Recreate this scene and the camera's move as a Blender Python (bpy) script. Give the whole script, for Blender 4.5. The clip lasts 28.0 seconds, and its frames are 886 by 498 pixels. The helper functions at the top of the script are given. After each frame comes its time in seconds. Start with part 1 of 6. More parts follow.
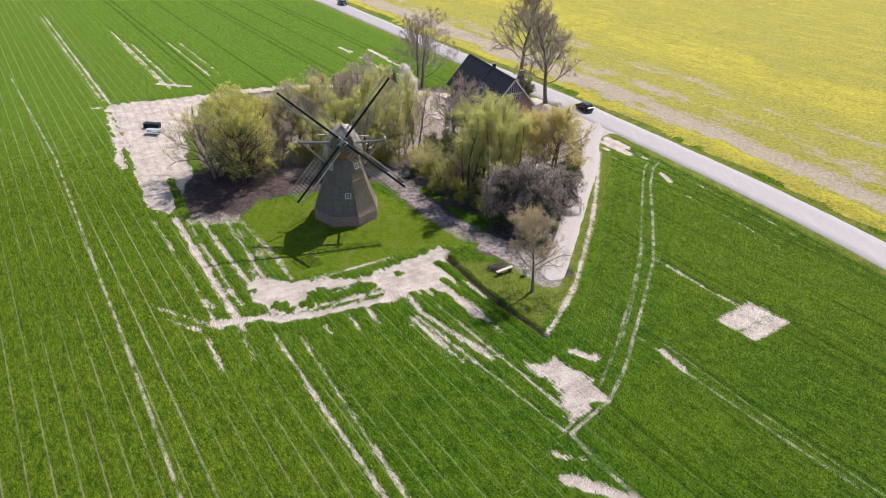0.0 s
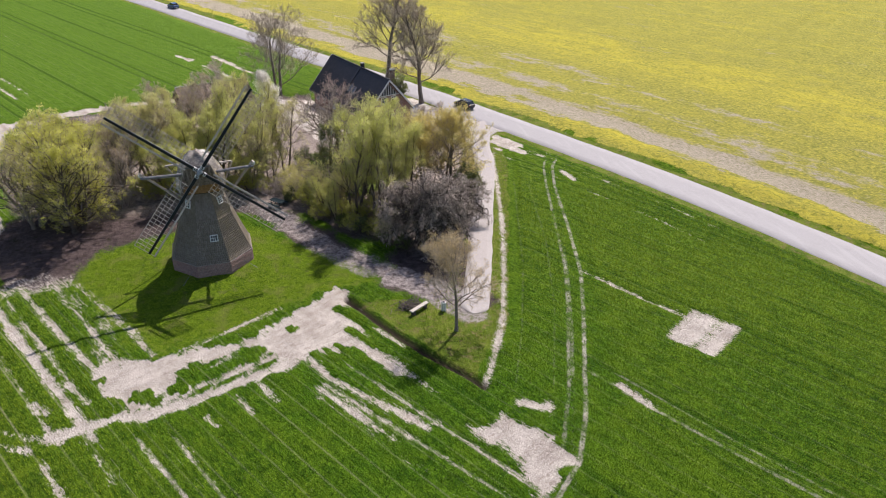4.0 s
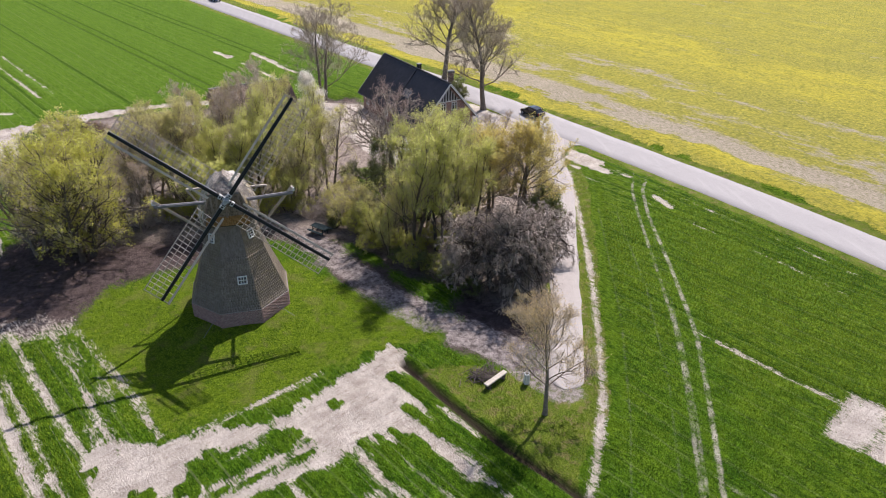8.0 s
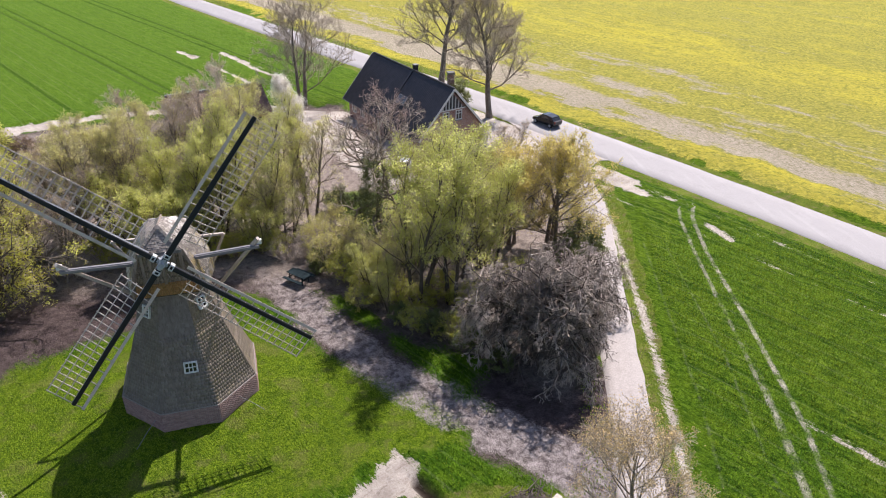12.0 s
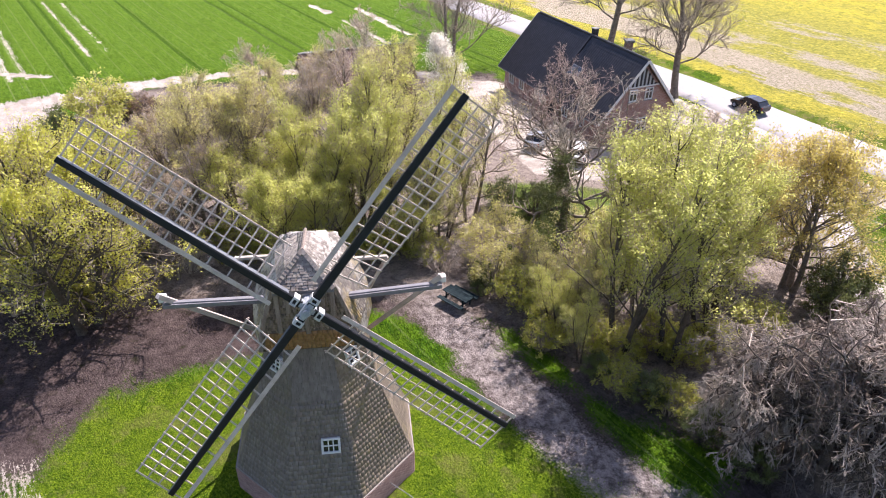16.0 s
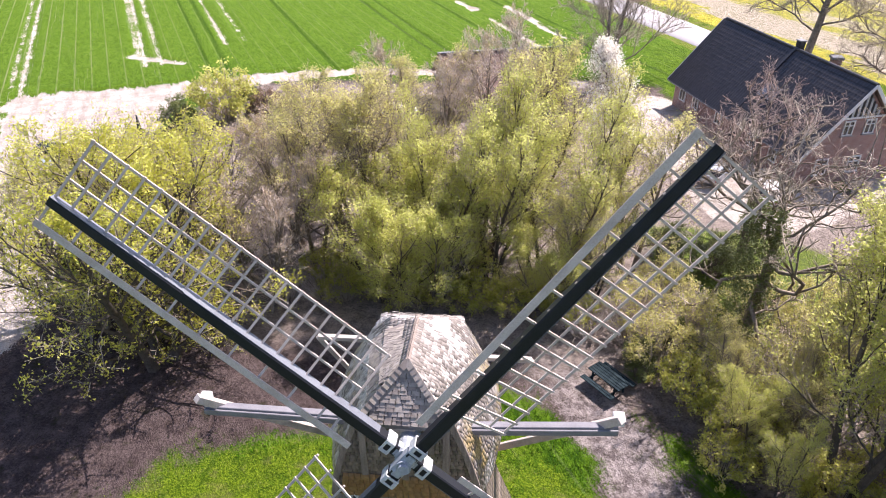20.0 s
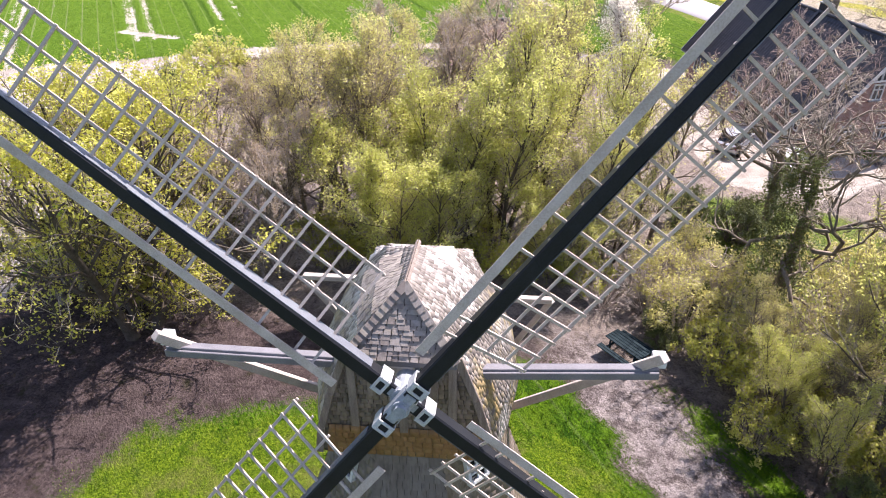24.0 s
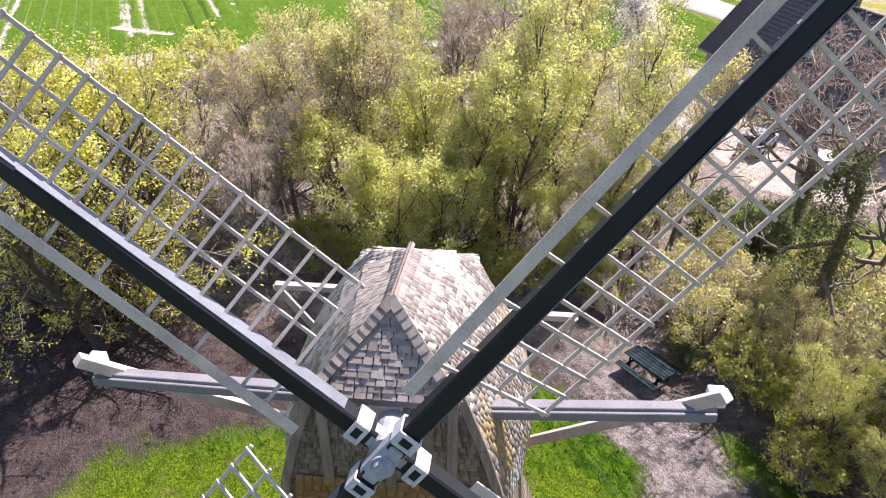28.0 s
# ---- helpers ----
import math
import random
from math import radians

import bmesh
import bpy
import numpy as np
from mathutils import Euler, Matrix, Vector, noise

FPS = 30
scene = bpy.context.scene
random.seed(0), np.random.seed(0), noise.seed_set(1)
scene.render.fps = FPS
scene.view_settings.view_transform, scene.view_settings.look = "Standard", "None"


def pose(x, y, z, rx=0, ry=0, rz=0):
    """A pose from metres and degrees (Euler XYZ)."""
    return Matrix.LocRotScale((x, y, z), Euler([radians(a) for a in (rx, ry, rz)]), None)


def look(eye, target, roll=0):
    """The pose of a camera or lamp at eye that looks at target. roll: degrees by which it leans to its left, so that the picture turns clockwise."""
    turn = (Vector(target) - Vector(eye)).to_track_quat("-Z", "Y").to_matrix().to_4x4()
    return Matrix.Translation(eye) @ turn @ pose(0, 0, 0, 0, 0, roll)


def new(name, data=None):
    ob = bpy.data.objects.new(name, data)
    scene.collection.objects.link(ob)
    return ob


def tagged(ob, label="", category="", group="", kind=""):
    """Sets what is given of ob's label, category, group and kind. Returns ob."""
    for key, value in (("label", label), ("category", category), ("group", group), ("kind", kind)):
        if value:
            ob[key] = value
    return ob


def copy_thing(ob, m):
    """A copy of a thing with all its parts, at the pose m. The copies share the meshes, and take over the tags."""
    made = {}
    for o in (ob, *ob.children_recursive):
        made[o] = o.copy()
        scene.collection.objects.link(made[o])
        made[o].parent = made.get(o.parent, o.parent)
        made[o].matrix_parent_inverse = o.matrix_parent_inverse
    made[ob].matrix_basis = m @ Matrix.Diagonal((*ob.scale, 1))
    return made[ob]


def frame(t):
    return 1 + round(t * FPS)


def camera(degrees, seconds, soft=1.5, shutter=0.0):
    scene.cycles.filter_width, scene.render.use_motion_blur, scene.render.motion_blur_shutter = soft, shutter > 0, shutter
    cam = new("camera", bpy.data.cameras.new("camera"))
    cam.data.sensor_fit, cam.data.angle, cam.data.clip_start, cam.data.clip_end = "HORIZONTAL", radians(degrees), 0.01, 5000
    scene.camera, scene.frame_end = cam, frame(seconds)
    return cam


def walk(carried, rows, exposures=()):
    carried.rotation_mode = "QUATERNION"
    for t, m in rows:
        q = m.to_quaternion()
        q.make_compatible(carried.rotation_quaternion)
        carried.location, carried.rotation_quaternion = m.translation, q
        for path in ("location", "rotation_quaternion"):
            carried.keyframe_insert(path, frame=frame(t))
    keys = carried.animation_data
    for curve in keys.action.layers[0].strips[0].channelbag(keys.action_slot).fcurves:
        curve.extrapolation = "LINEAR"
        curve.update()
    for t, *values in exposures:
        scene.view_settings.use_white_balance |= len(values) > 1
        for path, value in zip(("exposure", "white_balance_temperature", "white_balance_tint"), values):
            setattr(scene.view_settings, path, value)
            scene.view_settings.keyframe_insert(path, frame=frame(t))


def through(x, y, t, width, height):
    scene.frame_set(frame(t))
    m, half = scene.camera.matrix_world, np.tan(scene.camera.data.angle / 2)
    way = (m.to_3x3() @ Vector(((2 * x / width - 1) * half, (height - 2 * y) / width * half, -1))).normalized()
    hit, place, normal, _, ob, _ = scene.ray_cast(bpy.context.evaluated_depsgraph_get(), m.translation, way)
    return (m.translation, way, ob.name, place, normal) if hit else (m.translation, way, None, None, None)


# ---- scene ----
cam = camera(65.6, 28.0, soft=1.0)
PATH = [
    (0, (-0.844, 1.927, 41.484), (-0.811, 3.66, 40.487), 1.2),
    (0.5, (-0.901, 3.48, 41.103), (-0.846, 5.213, 40.105), 1.1),
    (1, (-1.113, 5.083, 40.645), (-1.016, 6.813, 39.646), 1.1),
    (1.5, (-1.332, 6.81, 40.177), (-1.181, 8.536, 39.179), 1.2),
    (2, (-1.581, 8.55, 39.686), (-1.326, 10.266, 38.691), 1.2),
    (2.5, (-1.964, 10.242, 39.209), (-1.582, 11.936, 38.217), 1.2),
    (3, (-2.561, 11.983, 38.798), (-2.139, 13.667, 37.806), 1.2),
    (3.5, (-3.062, 13.696, 38.451), (-2.642, 15.38, 37.457), 1.1),
    (5.5, (-4.158, 20.732, 36.614), (-3.778, 22.427, 35.625), 1.0),
    (6, (-4.181, 22.555, 36.25), (-3.841, 24.259, 35.258), 1.0),
    (6.5, (-4.108, 24.394, 35.872), (-3.783, 26.098, 34.878), 0.9),
    (7, (-3.908, 26.254, 35.529), (-3.59, 27.959, 34.534), 0.7),
    (7.5, (-3.818, 28.182, 35.16), (-3.502, 29.886, 34.163), 0.7),
    (8, (-3.788, 30.103, 34.775), (-3.475, 31.806, 33.774), 0.9),
    (8.5, (-3.438, 31.996, 34.287), (-3.132, 33.701, 33.288), 0.6),
    (9, (-3.214, 33.903, 33.799), (-2.913, 35.609, 32.8), 0.6),
    (9.5, (-3.084, 35.896, 33.389), (-2.784, 37.601, 32.387), 0.7),
    (10, (-2.875, 37.838, 32.935), (-2.576, 39.543, 31.932), 0.6),
    (10.5, (-2.789, 39.767, 32.435), (-2.483, 41.471, 31.433), 0.8),
    (11, (-2.931, 41.771, 31.842), (-2.608, 43.471, 30.84), 0.9),
    (11.5, (-3.176, 43.689, 31.39), (-2.825, 45.383, 30.386), 1.1),
    (13.5, (-4.828, 50.638, 29.282), (-4.458, 52.33, 28.282), 1.1),
    (14, (-5.43, 52.437, 28.779), (-5.059, 54.128, 27.778), 1.2),
    (14.5, (-6.084, 54.254, 28.382), (-5.713, 55.931, 27.357), 1.6),
    (15, (-6.645, 56.033, 27.835), (-6.291, 57.676, 26.75), 1.6),
    (15.5, (-7.153, 57.649, 27.183), (-6.914, 59.316, 26.104), 1.0),
    (16, (-7.63, 59.491, 26.683), (-7.554, 61.171, 25.6), 0.7),
    (16.5, (-8.118, 61.297, 26.21), (-8.328, 62.965, 25.126), 0.4),
    (17, (-8.4, 63.203, 25.706), (-8.668, 64.863, 24.623), 0.4),
    (17.5, (-8.789, 65.056, 25.546), (-9.056, 66.716, 24.463), 0.4),
    (18, (-9.093, 66.885, 25.336), (-9.362, 68.546, 24.256), 0.3),
    (18.5, (-9.182, 67.968, 25.002), (-9.452, 69.63, 23.922), 0.2),
    (19, (-9.154, 68.446, 24.65), (-9.423, 70.108, 23.57), 0.2),
    (19.5, (-9.099, 68.637, 24.3), (-9.369, 70.299, 23.22), 0.2),
    (20, (-9.028, 68.747, 23.992), (-9.299, 70.408, 22.911), 0.1),
    (20.5, (-9.009, 68.757, 23.573), (-9.279, 70.42, 22.495), 0.1),
    (21, (-9.006, 68.65, 23.195), (-9.277, 70.313, 22.118), 0.2),
    (21.5, (-9.005, 68.609, 22.833), (-9.277, 70.272, 21.755), 0.0),
    (23.5, (-9.252, 69.63, 21.304), (-9.527, 71.289, 20.223), 0.0),
    (24, (-9.304, 70.047, 20.869), (-9.582, 71.706, 19.786), 0.0),
    (24.5, (-9.345, 70.352, 20.437), (-9.626, 72.01, 19.356), 0.0),
    (25, (-9.385, 70.457, 19.967), (-9.665, 72.116, 18.886), -0.0),
    (25.5, (-9.406, 70.566, 19.464), (-9.687, 72.224, 18.381), -0.0),
    (26, (-9.395, 70.7, 19.177), (-9.678, 72.357, 18.093), -0.1),
    (26.5, (-9.4, 70.934, 19.115), (-9.686, 72.592, 18.033), 0.0),
    (27, (-9.442, 71.36, 19.129), (-9.731, 73.02, 18.051), 0.1),
    (27.5, (-9.518, 71.914, 19.166), (-9.809, 73.576, 18.093), 0.3),
    (28, (-9.637, 72.551, 19.207), (-9.928, 74.217, 18.14), 0.2),
]
walk(cam, [(t, look(eye, target, roll)) for t, eye, target, roll in PATH], [(0, 0.58, 6500, 16), (3, 0.50, 6500, 16), (6, 0.48, 6500, 17), (9, 0.60, 6450, 17), (14, 0.92, 6450, 18), (17, 1.27, 6450, 23), (28, 1.36, 6450, 23)])

# ---- light ----
SUN_TO = Vector((0.47, 0.60, 1.0)).normalized()
sun = new("sun", bpy.data.lights.new("sun", "SUN"))
sun.data.energy, sun.data.angle, sun.data.color = 5.0, radians(0.53), (1.0, 0.95, 0.87)
sun.matrix_world = look((0, 0, 80), Vector((0, 0, 80)) - SUN_TO)
world = bpy.data.worlds.new("sky")
scene.world = world
world.use_nodes = True
wn = world.node_tree.nodes
sky = wn.new("ShaderNodeTexSky")
sky.sky_type, sky.sun_disc = "NISHITA", False
sky.sun_elevation = math.asin(SUN_TO.z)
sky.sun_rotation = math.atan2(SUN_TO.x, SUN_TO.y)
world.node_tree.links.new(sky.outputs[0], wn["Background"].inputs[0])
wn["Background"].inputs[1].default_value = 0.105
scene.view_settings.exposure = 0.0

# ---- materials ----


class Mat:
    """A node material with short helpers."""

    def __init__(self, name, rough=0.8, metal=0.0, spec=0.3):
        self.m = bpy.data.materials.new(name)
        self.m.use_nodes = True
        self.t = self.m.node_tree
        self.b = self.t.nodes["Principled BSDF"]
        self.b.inputs["Roughness"].default_value = rough
        self.b.inputs["Metallic"].default_value = metal
        self.b.inputs["Specular IOR Level"].default_value = spec
        self.pos = self.t.nodes.new("ShaderNodeNewGeometry").outputs["Position"]

    def n(self, kind, **sets):
        node = self.t.nodes.new(kind)
        for k, v in sets.items():
            node.inputs[k.replace("_", " ")].default_value = v
        return node

    def link(self, a, b):
        self.t.links.new(a, b)

    def put(self, socket, v):
        if isinstance(v, bpy.types.NodeSocket):
            self.link(v, socket)
        elif isinstance(v, tuple) and len(v) == 3:
            socket.default_value = (*v, 1.0)
        else:
            socket.default_value = v

    def noise(self, scale, detail=4.0, rough=0.6, vec=None, distort=0.0):
        node = self.n("ShaderNodeTexNoise", Scale=scale, Detail=detail, Roughness=rough, Distortion=distort)
        self.link(vec or self.pos, node.inputs["Vector"])
        return node.outputs["Fac"]

    def stretch(self, s, rz=0.0, vec=None):
        node = self.t.nodes.new("ShaderNodeMapping")
        node.inputs["Scale"].default_value = s
        node.inputs["Rotation"].default_value = (0, 0, rz)
        self.link(vec or self.pos, node.inputs["Vector"])
        return node.outputs[0]

    def local(self):
        return self.t.nodes.new("ShaderNodeTexCoord").outputs["Object"]

    def math(self, op, a, b=0.0, c=0.0, clamp=False):
        node = self.t.nodes.new("ShaderNodeMath")
        node.operation, node.use_clamp = op, clamp
        for s, v in zip(node.inputs, (a, b, c)):
            self.put(s, v)
        return node.outputs[0]

    def span(self, v, lo, hi, a=0.0, b=1.0):
        node = self.t.nodes.new("ShaderNodeMapRange")
        node.interpolation_type = "SMOOTHSTEP"
        for s, x in zip(node.inputs[:5], (v, lo, hi, a, b)):
            self.put(s, x)
        return node.outputs[0]

    def mix(self, f, a, b, mode="MIX"):
        node = self.t.nodes.new("ShaderNodeMix")
        node.data_type, node.blend_type = "RGBA", mode
        self.put(node.inputs[0], f)
        self.put(node.inputs[6], a)
        self.put(node.inputs[7], b)
        return node.outputs[2]

    def attr(self, name):
        node = self.t.nodes.new("ShaderNodeAttribute")
        node.attribute_name = name
        return node.outputs["Fac"]

    def island(self):
        return self.t.nodes.new("ShaderNodeNewGeometry").outputs["Random Per Island"]

    def each(self):
        return self.t.nodes.new("ShaderNodeObjectInfo").outputs["Random"]

    def color(self, v):
        self.put(self.b.inputs["Base Color"], v)
        return self

    def rough(self, v):
        self.put(self.b.inputs["Roughness"], v)
        return self

    def bump(self, height, strength=0.5, dist=0.02):
        node = self.n("ShaderNodeBump", Strength=strength, Distance=dist)
        self.link(height, node.inputs["Height"])
        self.link(node.outputs[0], self.b.inputs["Normal"])
        return self


def plain(name, a, b, scale=3.0, fine=40.0, rough=0.8, metal=0.0, spec=0.3, relief=0.3, stretch=None, random_by="", k=0.76):
    """Two tones mixed by coarse and fine grain, with relief."""
    a, b = tuple(k * v for v in a), tuple(k * v for v in b)
    m = Mat(name, rough, metal, spec)
    vec = m.stretch(stretch, vec=m.local()) if stretch else m.local()
    f = m.math("ADD", m.math("MULTIPLY", m.noise(scale, vec=vec), 0.6), m.math("MULTIPLY", m.noise(fine, 3, vec=vec), 0.5))
    f = m.span(f, 0.35, 0.75)
    if random_by:
        r = m.island() if random_by == "island" else m.each()
        f = m.math("ADD", m.math("MULTIPLY", f, 0.5), m.math("MULTIPLY", r, 0.5))
    m.color(m.mix(f, a, b))
    m.bump(m.noise(fine, 4, vec=vec), relief)
    return m.m


def shingle_mat(name, a, b, lichen, moss=0.3, by="island", spec=0.35, rough=0.62, bleach=0.0):
    """Weathered split-wood shingles, each of its own grey, with lichen."""
    a, b, lichen = (tuple(0.8 * v for v in t) for t in (a, b, lichen))
    m = Mat(name, rough, 0, spec)
    r = m.island() if by == "island" else m.each()
    streak = m.noise(9.0, 5, 0.7, m.stretch((1, 1, 0.12)))
    c = m.mix(m.span(r, 0.0, 1.0), a, b)
    c = m.mix(m.math("MULTIPLY", m.span(streak, 0.4, 0.75), 0.55), c, tuple(0.35 * v for v in a))
    patch = m.span(m.math("ADD", m.noise(1.1, 4, 0.6), m.math("MULTIPLY", r, 0.25)), 0.62, 0.82)
    if bleach:
        sep = m.t.nodes.new("ShaderNodeSeparateXYZ")
        m.link(m.pos, sep.inputs[0])
        patch = m.math("MULTIPLY", patch, m.span(sep.outputs[2], 12.2, 10.6))
        white = m.span(m.math("ADD", m.noise(0.9, 5, 0.65), m.math("MULTIPLY", r, 0.16)), 0.54, 0.70)
        c = m.mix(m.math("MULTIPLY", white, bleach), c, (0.62, 0.58, 0.55))
    c = m.mix(m.math("MULTIPLY", patch, moss), c, lichen)
    m.color(c)
    m.bump(m.noise(55, 4, 0.7, m.stretch((1, 1, 0.15))), 0.25, 0.006)
    return m.m


M = {}
M["blue_side"] = plain("pale blue-grey painted side", (0.12, 0.13, 0.155), (0.20, 0.215, 0.245), 2, 40, 0.5, spec=0.4)
M["black"] = plain("tarred stock", (0.006, 0.007, 0.010), (0.014, 0.016, 0.022), 1.5, 30, 0.5, spec=0.25, relief=0.15)
M["lattice"] = plain("weathered grey lattice wood", (0.46, 0.385, 0.34), (0.68, 0.59, 0.535), 2.0, 35, 0.75)
M["beam"] = plain("grey painted beam", (0.15, 0.145, 0.16), (0.25, 0.24, 0.26), 1.2, 30, 0.6)
M["paint"] = plain("white weathered paint", (0.62, 0.62, 0.62), (0.82, 0.82, 0.81), 3, 40, 0.5)
M["iron"] = plain("pale painted cast iron", (0.24, 0.27, 0.31), (0.44, 0.47, 0.51), 5, 60, 0.42, spec=0.5)
M["iron_white"] = plain("white painted iron", (0.44, 0.45, 0.46), (0.66, 0.67, 0.67), 4, 50, 0.5)
M["hole"] = plain("dark recess", (0.01, 0.01, 0.012), (0.02, 0.02, 0.022))
M["board"] = plain("weathered brown boards", (0.16, 0.125, 0.105), (0.38, 0.31, 0.27), 2.0, 30, 0.8, stretch=(6, 6, 0.5))
M["fresh"] = plain("new orange cedar shingles", (0.24, 0.12, 0.05), (0.42, 0.25, 0.12), 4, 40, 0.7, random_by="island")
M["lead"] = plain("grey lead flashing", (0.16, 0.16, 0.17), (0.3, 0.3, 0.31), 2, 30, 0.5)
M["shingle"] = shingle_mat("silver shingles", (0.22, 0.188, 0.168), (0.37, 0.325, 0.297), (0.34, 0.24, 0.07), 0.8, bleach=0.65)
M["shingle_each"] = shingle_mat("silver shingles singly", (0.26, 0.222, 0.20), (0.43, 0.38, 0.345), (0.28, 0.23, 0.10), 0.2, "each")
M["body_shingle"] = shingle_mat("dark tower shingles", (0.235, 0.19, 0.155), (0.29, 0.237, 0.195), (0.25, 0.20, 0.11), 0.45, spec=0.25, rough=0.75)
M["front_shingle"] = shingle_mat("tarred grey front shingles", (0.20, 0.17, 0.155), (0.265, 0.23, 0.212), (0.11, 0.085, 0.07), 0.4, spec=0.25, rough=0.7)
M["wall_shingle"] = shingle_mat("brown wall shingles", (0.165, 0.13, 0.115), (0.31, 0.25, 0.225), (0.2, 0.15, 0.11), 0.3)
M["front_each"] = shingle_mat("tarred grey front shingles singly", (0.20, 0.17, 0.155), (0.265, 0.23, 0.212), (0.11, 0.085, 0.07), 0.4, "each", spec=0.25, rough=0.7)
M["brick"] = plain("old red brick", (0.26, 0.15, 0.135), (0.50, 0.34, 0.32), 6, 60, 0.85, random_by="island")
M["mortar"] = plain("lime mortar", (0.25, 0.22, 0.2), (0.38, 0.35, 0.33), 4, 60, 0.9)
M["glass"] = plain("dark window glass", (0.012, 0.014, 0.018), (0.03, 0.033, 0.04), 2, 8, 0.06, spec=0.6, relief=0.02)
M["pantile"] = plain("dark glazed roof tiles", (0.020, 0.018, 0.021), (0.052, 0.046, 0.050), 1.2, 12, 0.42, spec=0.5, random_by="island")
M["house_brick"] = plain("red-brown house brick", (0.15, 0.07, 0.055), (0.30, 0.16, 0.13), 5, 50, 0.85)
M["barn_tile"] = plain("rusty red barn tiles", (0.13, 0.075, 0.06), (0.28, 0.18, 0.15), 2, 20, 0.75, random_by="island")
M["board_dark"] = plain("dark stained boards", (0.02, 0.022, 0.025), (0.05, 0.052, 0.058), 3, 30, 0.7)
M["paint_grey"] = plain("pale grey painted boards", (0.36, 0.38, 0.40), (0.52, 0.54, 0.56), 3, 30, 0.6)
M["skyglass"] = plain("pale roof-window glass", (0.10, 0.12, 0.15), (0.18, 0.2, 0.24), 2, 8, 0.05, spec=0.8, relief=0.01)
M["bark"] = plain("grey brown bark", (0.11, 0.088, 0.07), (0.28, 0.23, 0.185), 4, 30, 0.9, relief=0.6, k=1.0)
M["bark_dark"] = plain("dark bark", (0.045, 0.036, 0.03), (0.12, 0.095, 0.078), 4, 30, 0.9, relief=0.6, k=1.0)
M["twig"] = plain("thin twigs", (0.26, 0.21, 0.165), (0.48, 0.41, 0.33), 2, 20, 0.85, k=1.0)
M["twig_pale"] = plain("pale dry twigs", (0.30, 0.25, 0.22), (0.56, 0.48, 0.43), 2, 20, 0.8, k=1.0)
M["twig_weep"] = plain("greyish drooping twigs", (0.19, 0.155, 0.13), (0.50, 0.42, 0.365), 2, 20, 0.85, k=1.0)
M["twig_red"] = plain("reddish-brown twigs", (0.22, 0.155, 0.13), (0.42, 0.32, 0.275), 2, 20, 0.85, k=1.0)
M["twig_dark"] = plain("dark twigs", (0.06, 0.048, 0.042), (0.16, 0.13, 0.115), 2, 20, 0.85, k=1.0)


def leaf_mat(name, a, b, through=0.5, glow=0.3, spec=0.35):
    m = Mat(name, 0.5, 0, spec)
    r, o = m.island(), m.each()
    c = m.mix(m.span(m.math("ADD", m.math("MULTIPLY", r, 0.7), m.math("MULTIPLY", o, 0.3)), 0.05, 0.95), a, b)
    m.color(c)
    tr = m.n("ShaderNodeBsdfTranslucent")
    m.link(m.mix(glow, c, (0.72, 0.70, 0.26)), tr.inputs[0])
    mixer = m.n("ShaderNodeMixShader")
    mixer.inputs[0].default_value = through
    m.link(m.b.outputs[0], mixer.inputs[1])
    m.link(tr.outputs[0], mixer.inputs[2])
    m.link(mixer.outputs[0], m.t.nodes["Material Output"].inputs[0])
    return m.m


M["leaf_lime"] = leaf_mat("young lime-green leaves", (0.28, 0.31, 0.06), (0.62, 0.63, 0.20), 0.70, 0.5)
M["leaf_shrub"] = leaf_mat("green shrub leaves", (0.27, 0.29, 0.05), (0.58, 0.56, 0.14), 0.64, 0.45)
M["leaf_gold"] = leaf_mat("golden spring leaves", (0.30, 0.305, 0.03), (0.63, 0.61, 0.09), 0.70, 0.5)
M["leaf_olive"] = leaf_mat("olive buds", (0.40, 0.375, 0.13), (0.70, 0.64, 0.27), 0.64, 0.4)
M["leaf_bud"] = leaf_mat("brown-pink buds", (0.36, 0.25, 0.17), (0.55, 0.42, 0.30), 0.4)
M["leaf_amber"] = leaf_mat("amber young leaves", (0.42, 0.33, 0.09), (0.72, 0.58, 0.19), 0.6, 0.3)
M["leaf_white"] = leaf_mat("white blossom", (0.74, 0.68, 0.66), (0.90, 0.86, 0.84), 0.4)
M["leaf_ivy"] = leaf_mat("dark ivy leaves", (0.045, 0.065, 0.022), (0.14, 0.17, 0.055), 0.3)
M["leaf_red"] = leaf_mat("reddish-brown shrub leaves", (0.11, 0.06, 0.045), (0.22, 0.12, 0.09), 0.3)
M["leaf_tan"] = leaf_mat("tan catkin buds", (0.42, 0.28, 0.13), (0.62, 0.45, 0.25), 0.45)


# ---- mesh helpers ----
def mesh(name, verts, faces, mats, smooth=False, index=None):
    me = bpy.data.meshes.new(name)
    me.from_pydata([tuple(v) for v in verts] if not isinstance(verts, np.ndarray) else verts.tolist(), [], faces)
    for m in mats if isinstance(mats, (list, tuple)) else [mats]:
        me.materials.append(m)
    if index is not None:
        me.polygons.foreach_set("material_index", index)
    if smooth:
        me.polygons.foreach_set("use_smooth", [True] * len(me.polygons))
    me.update()
    return me


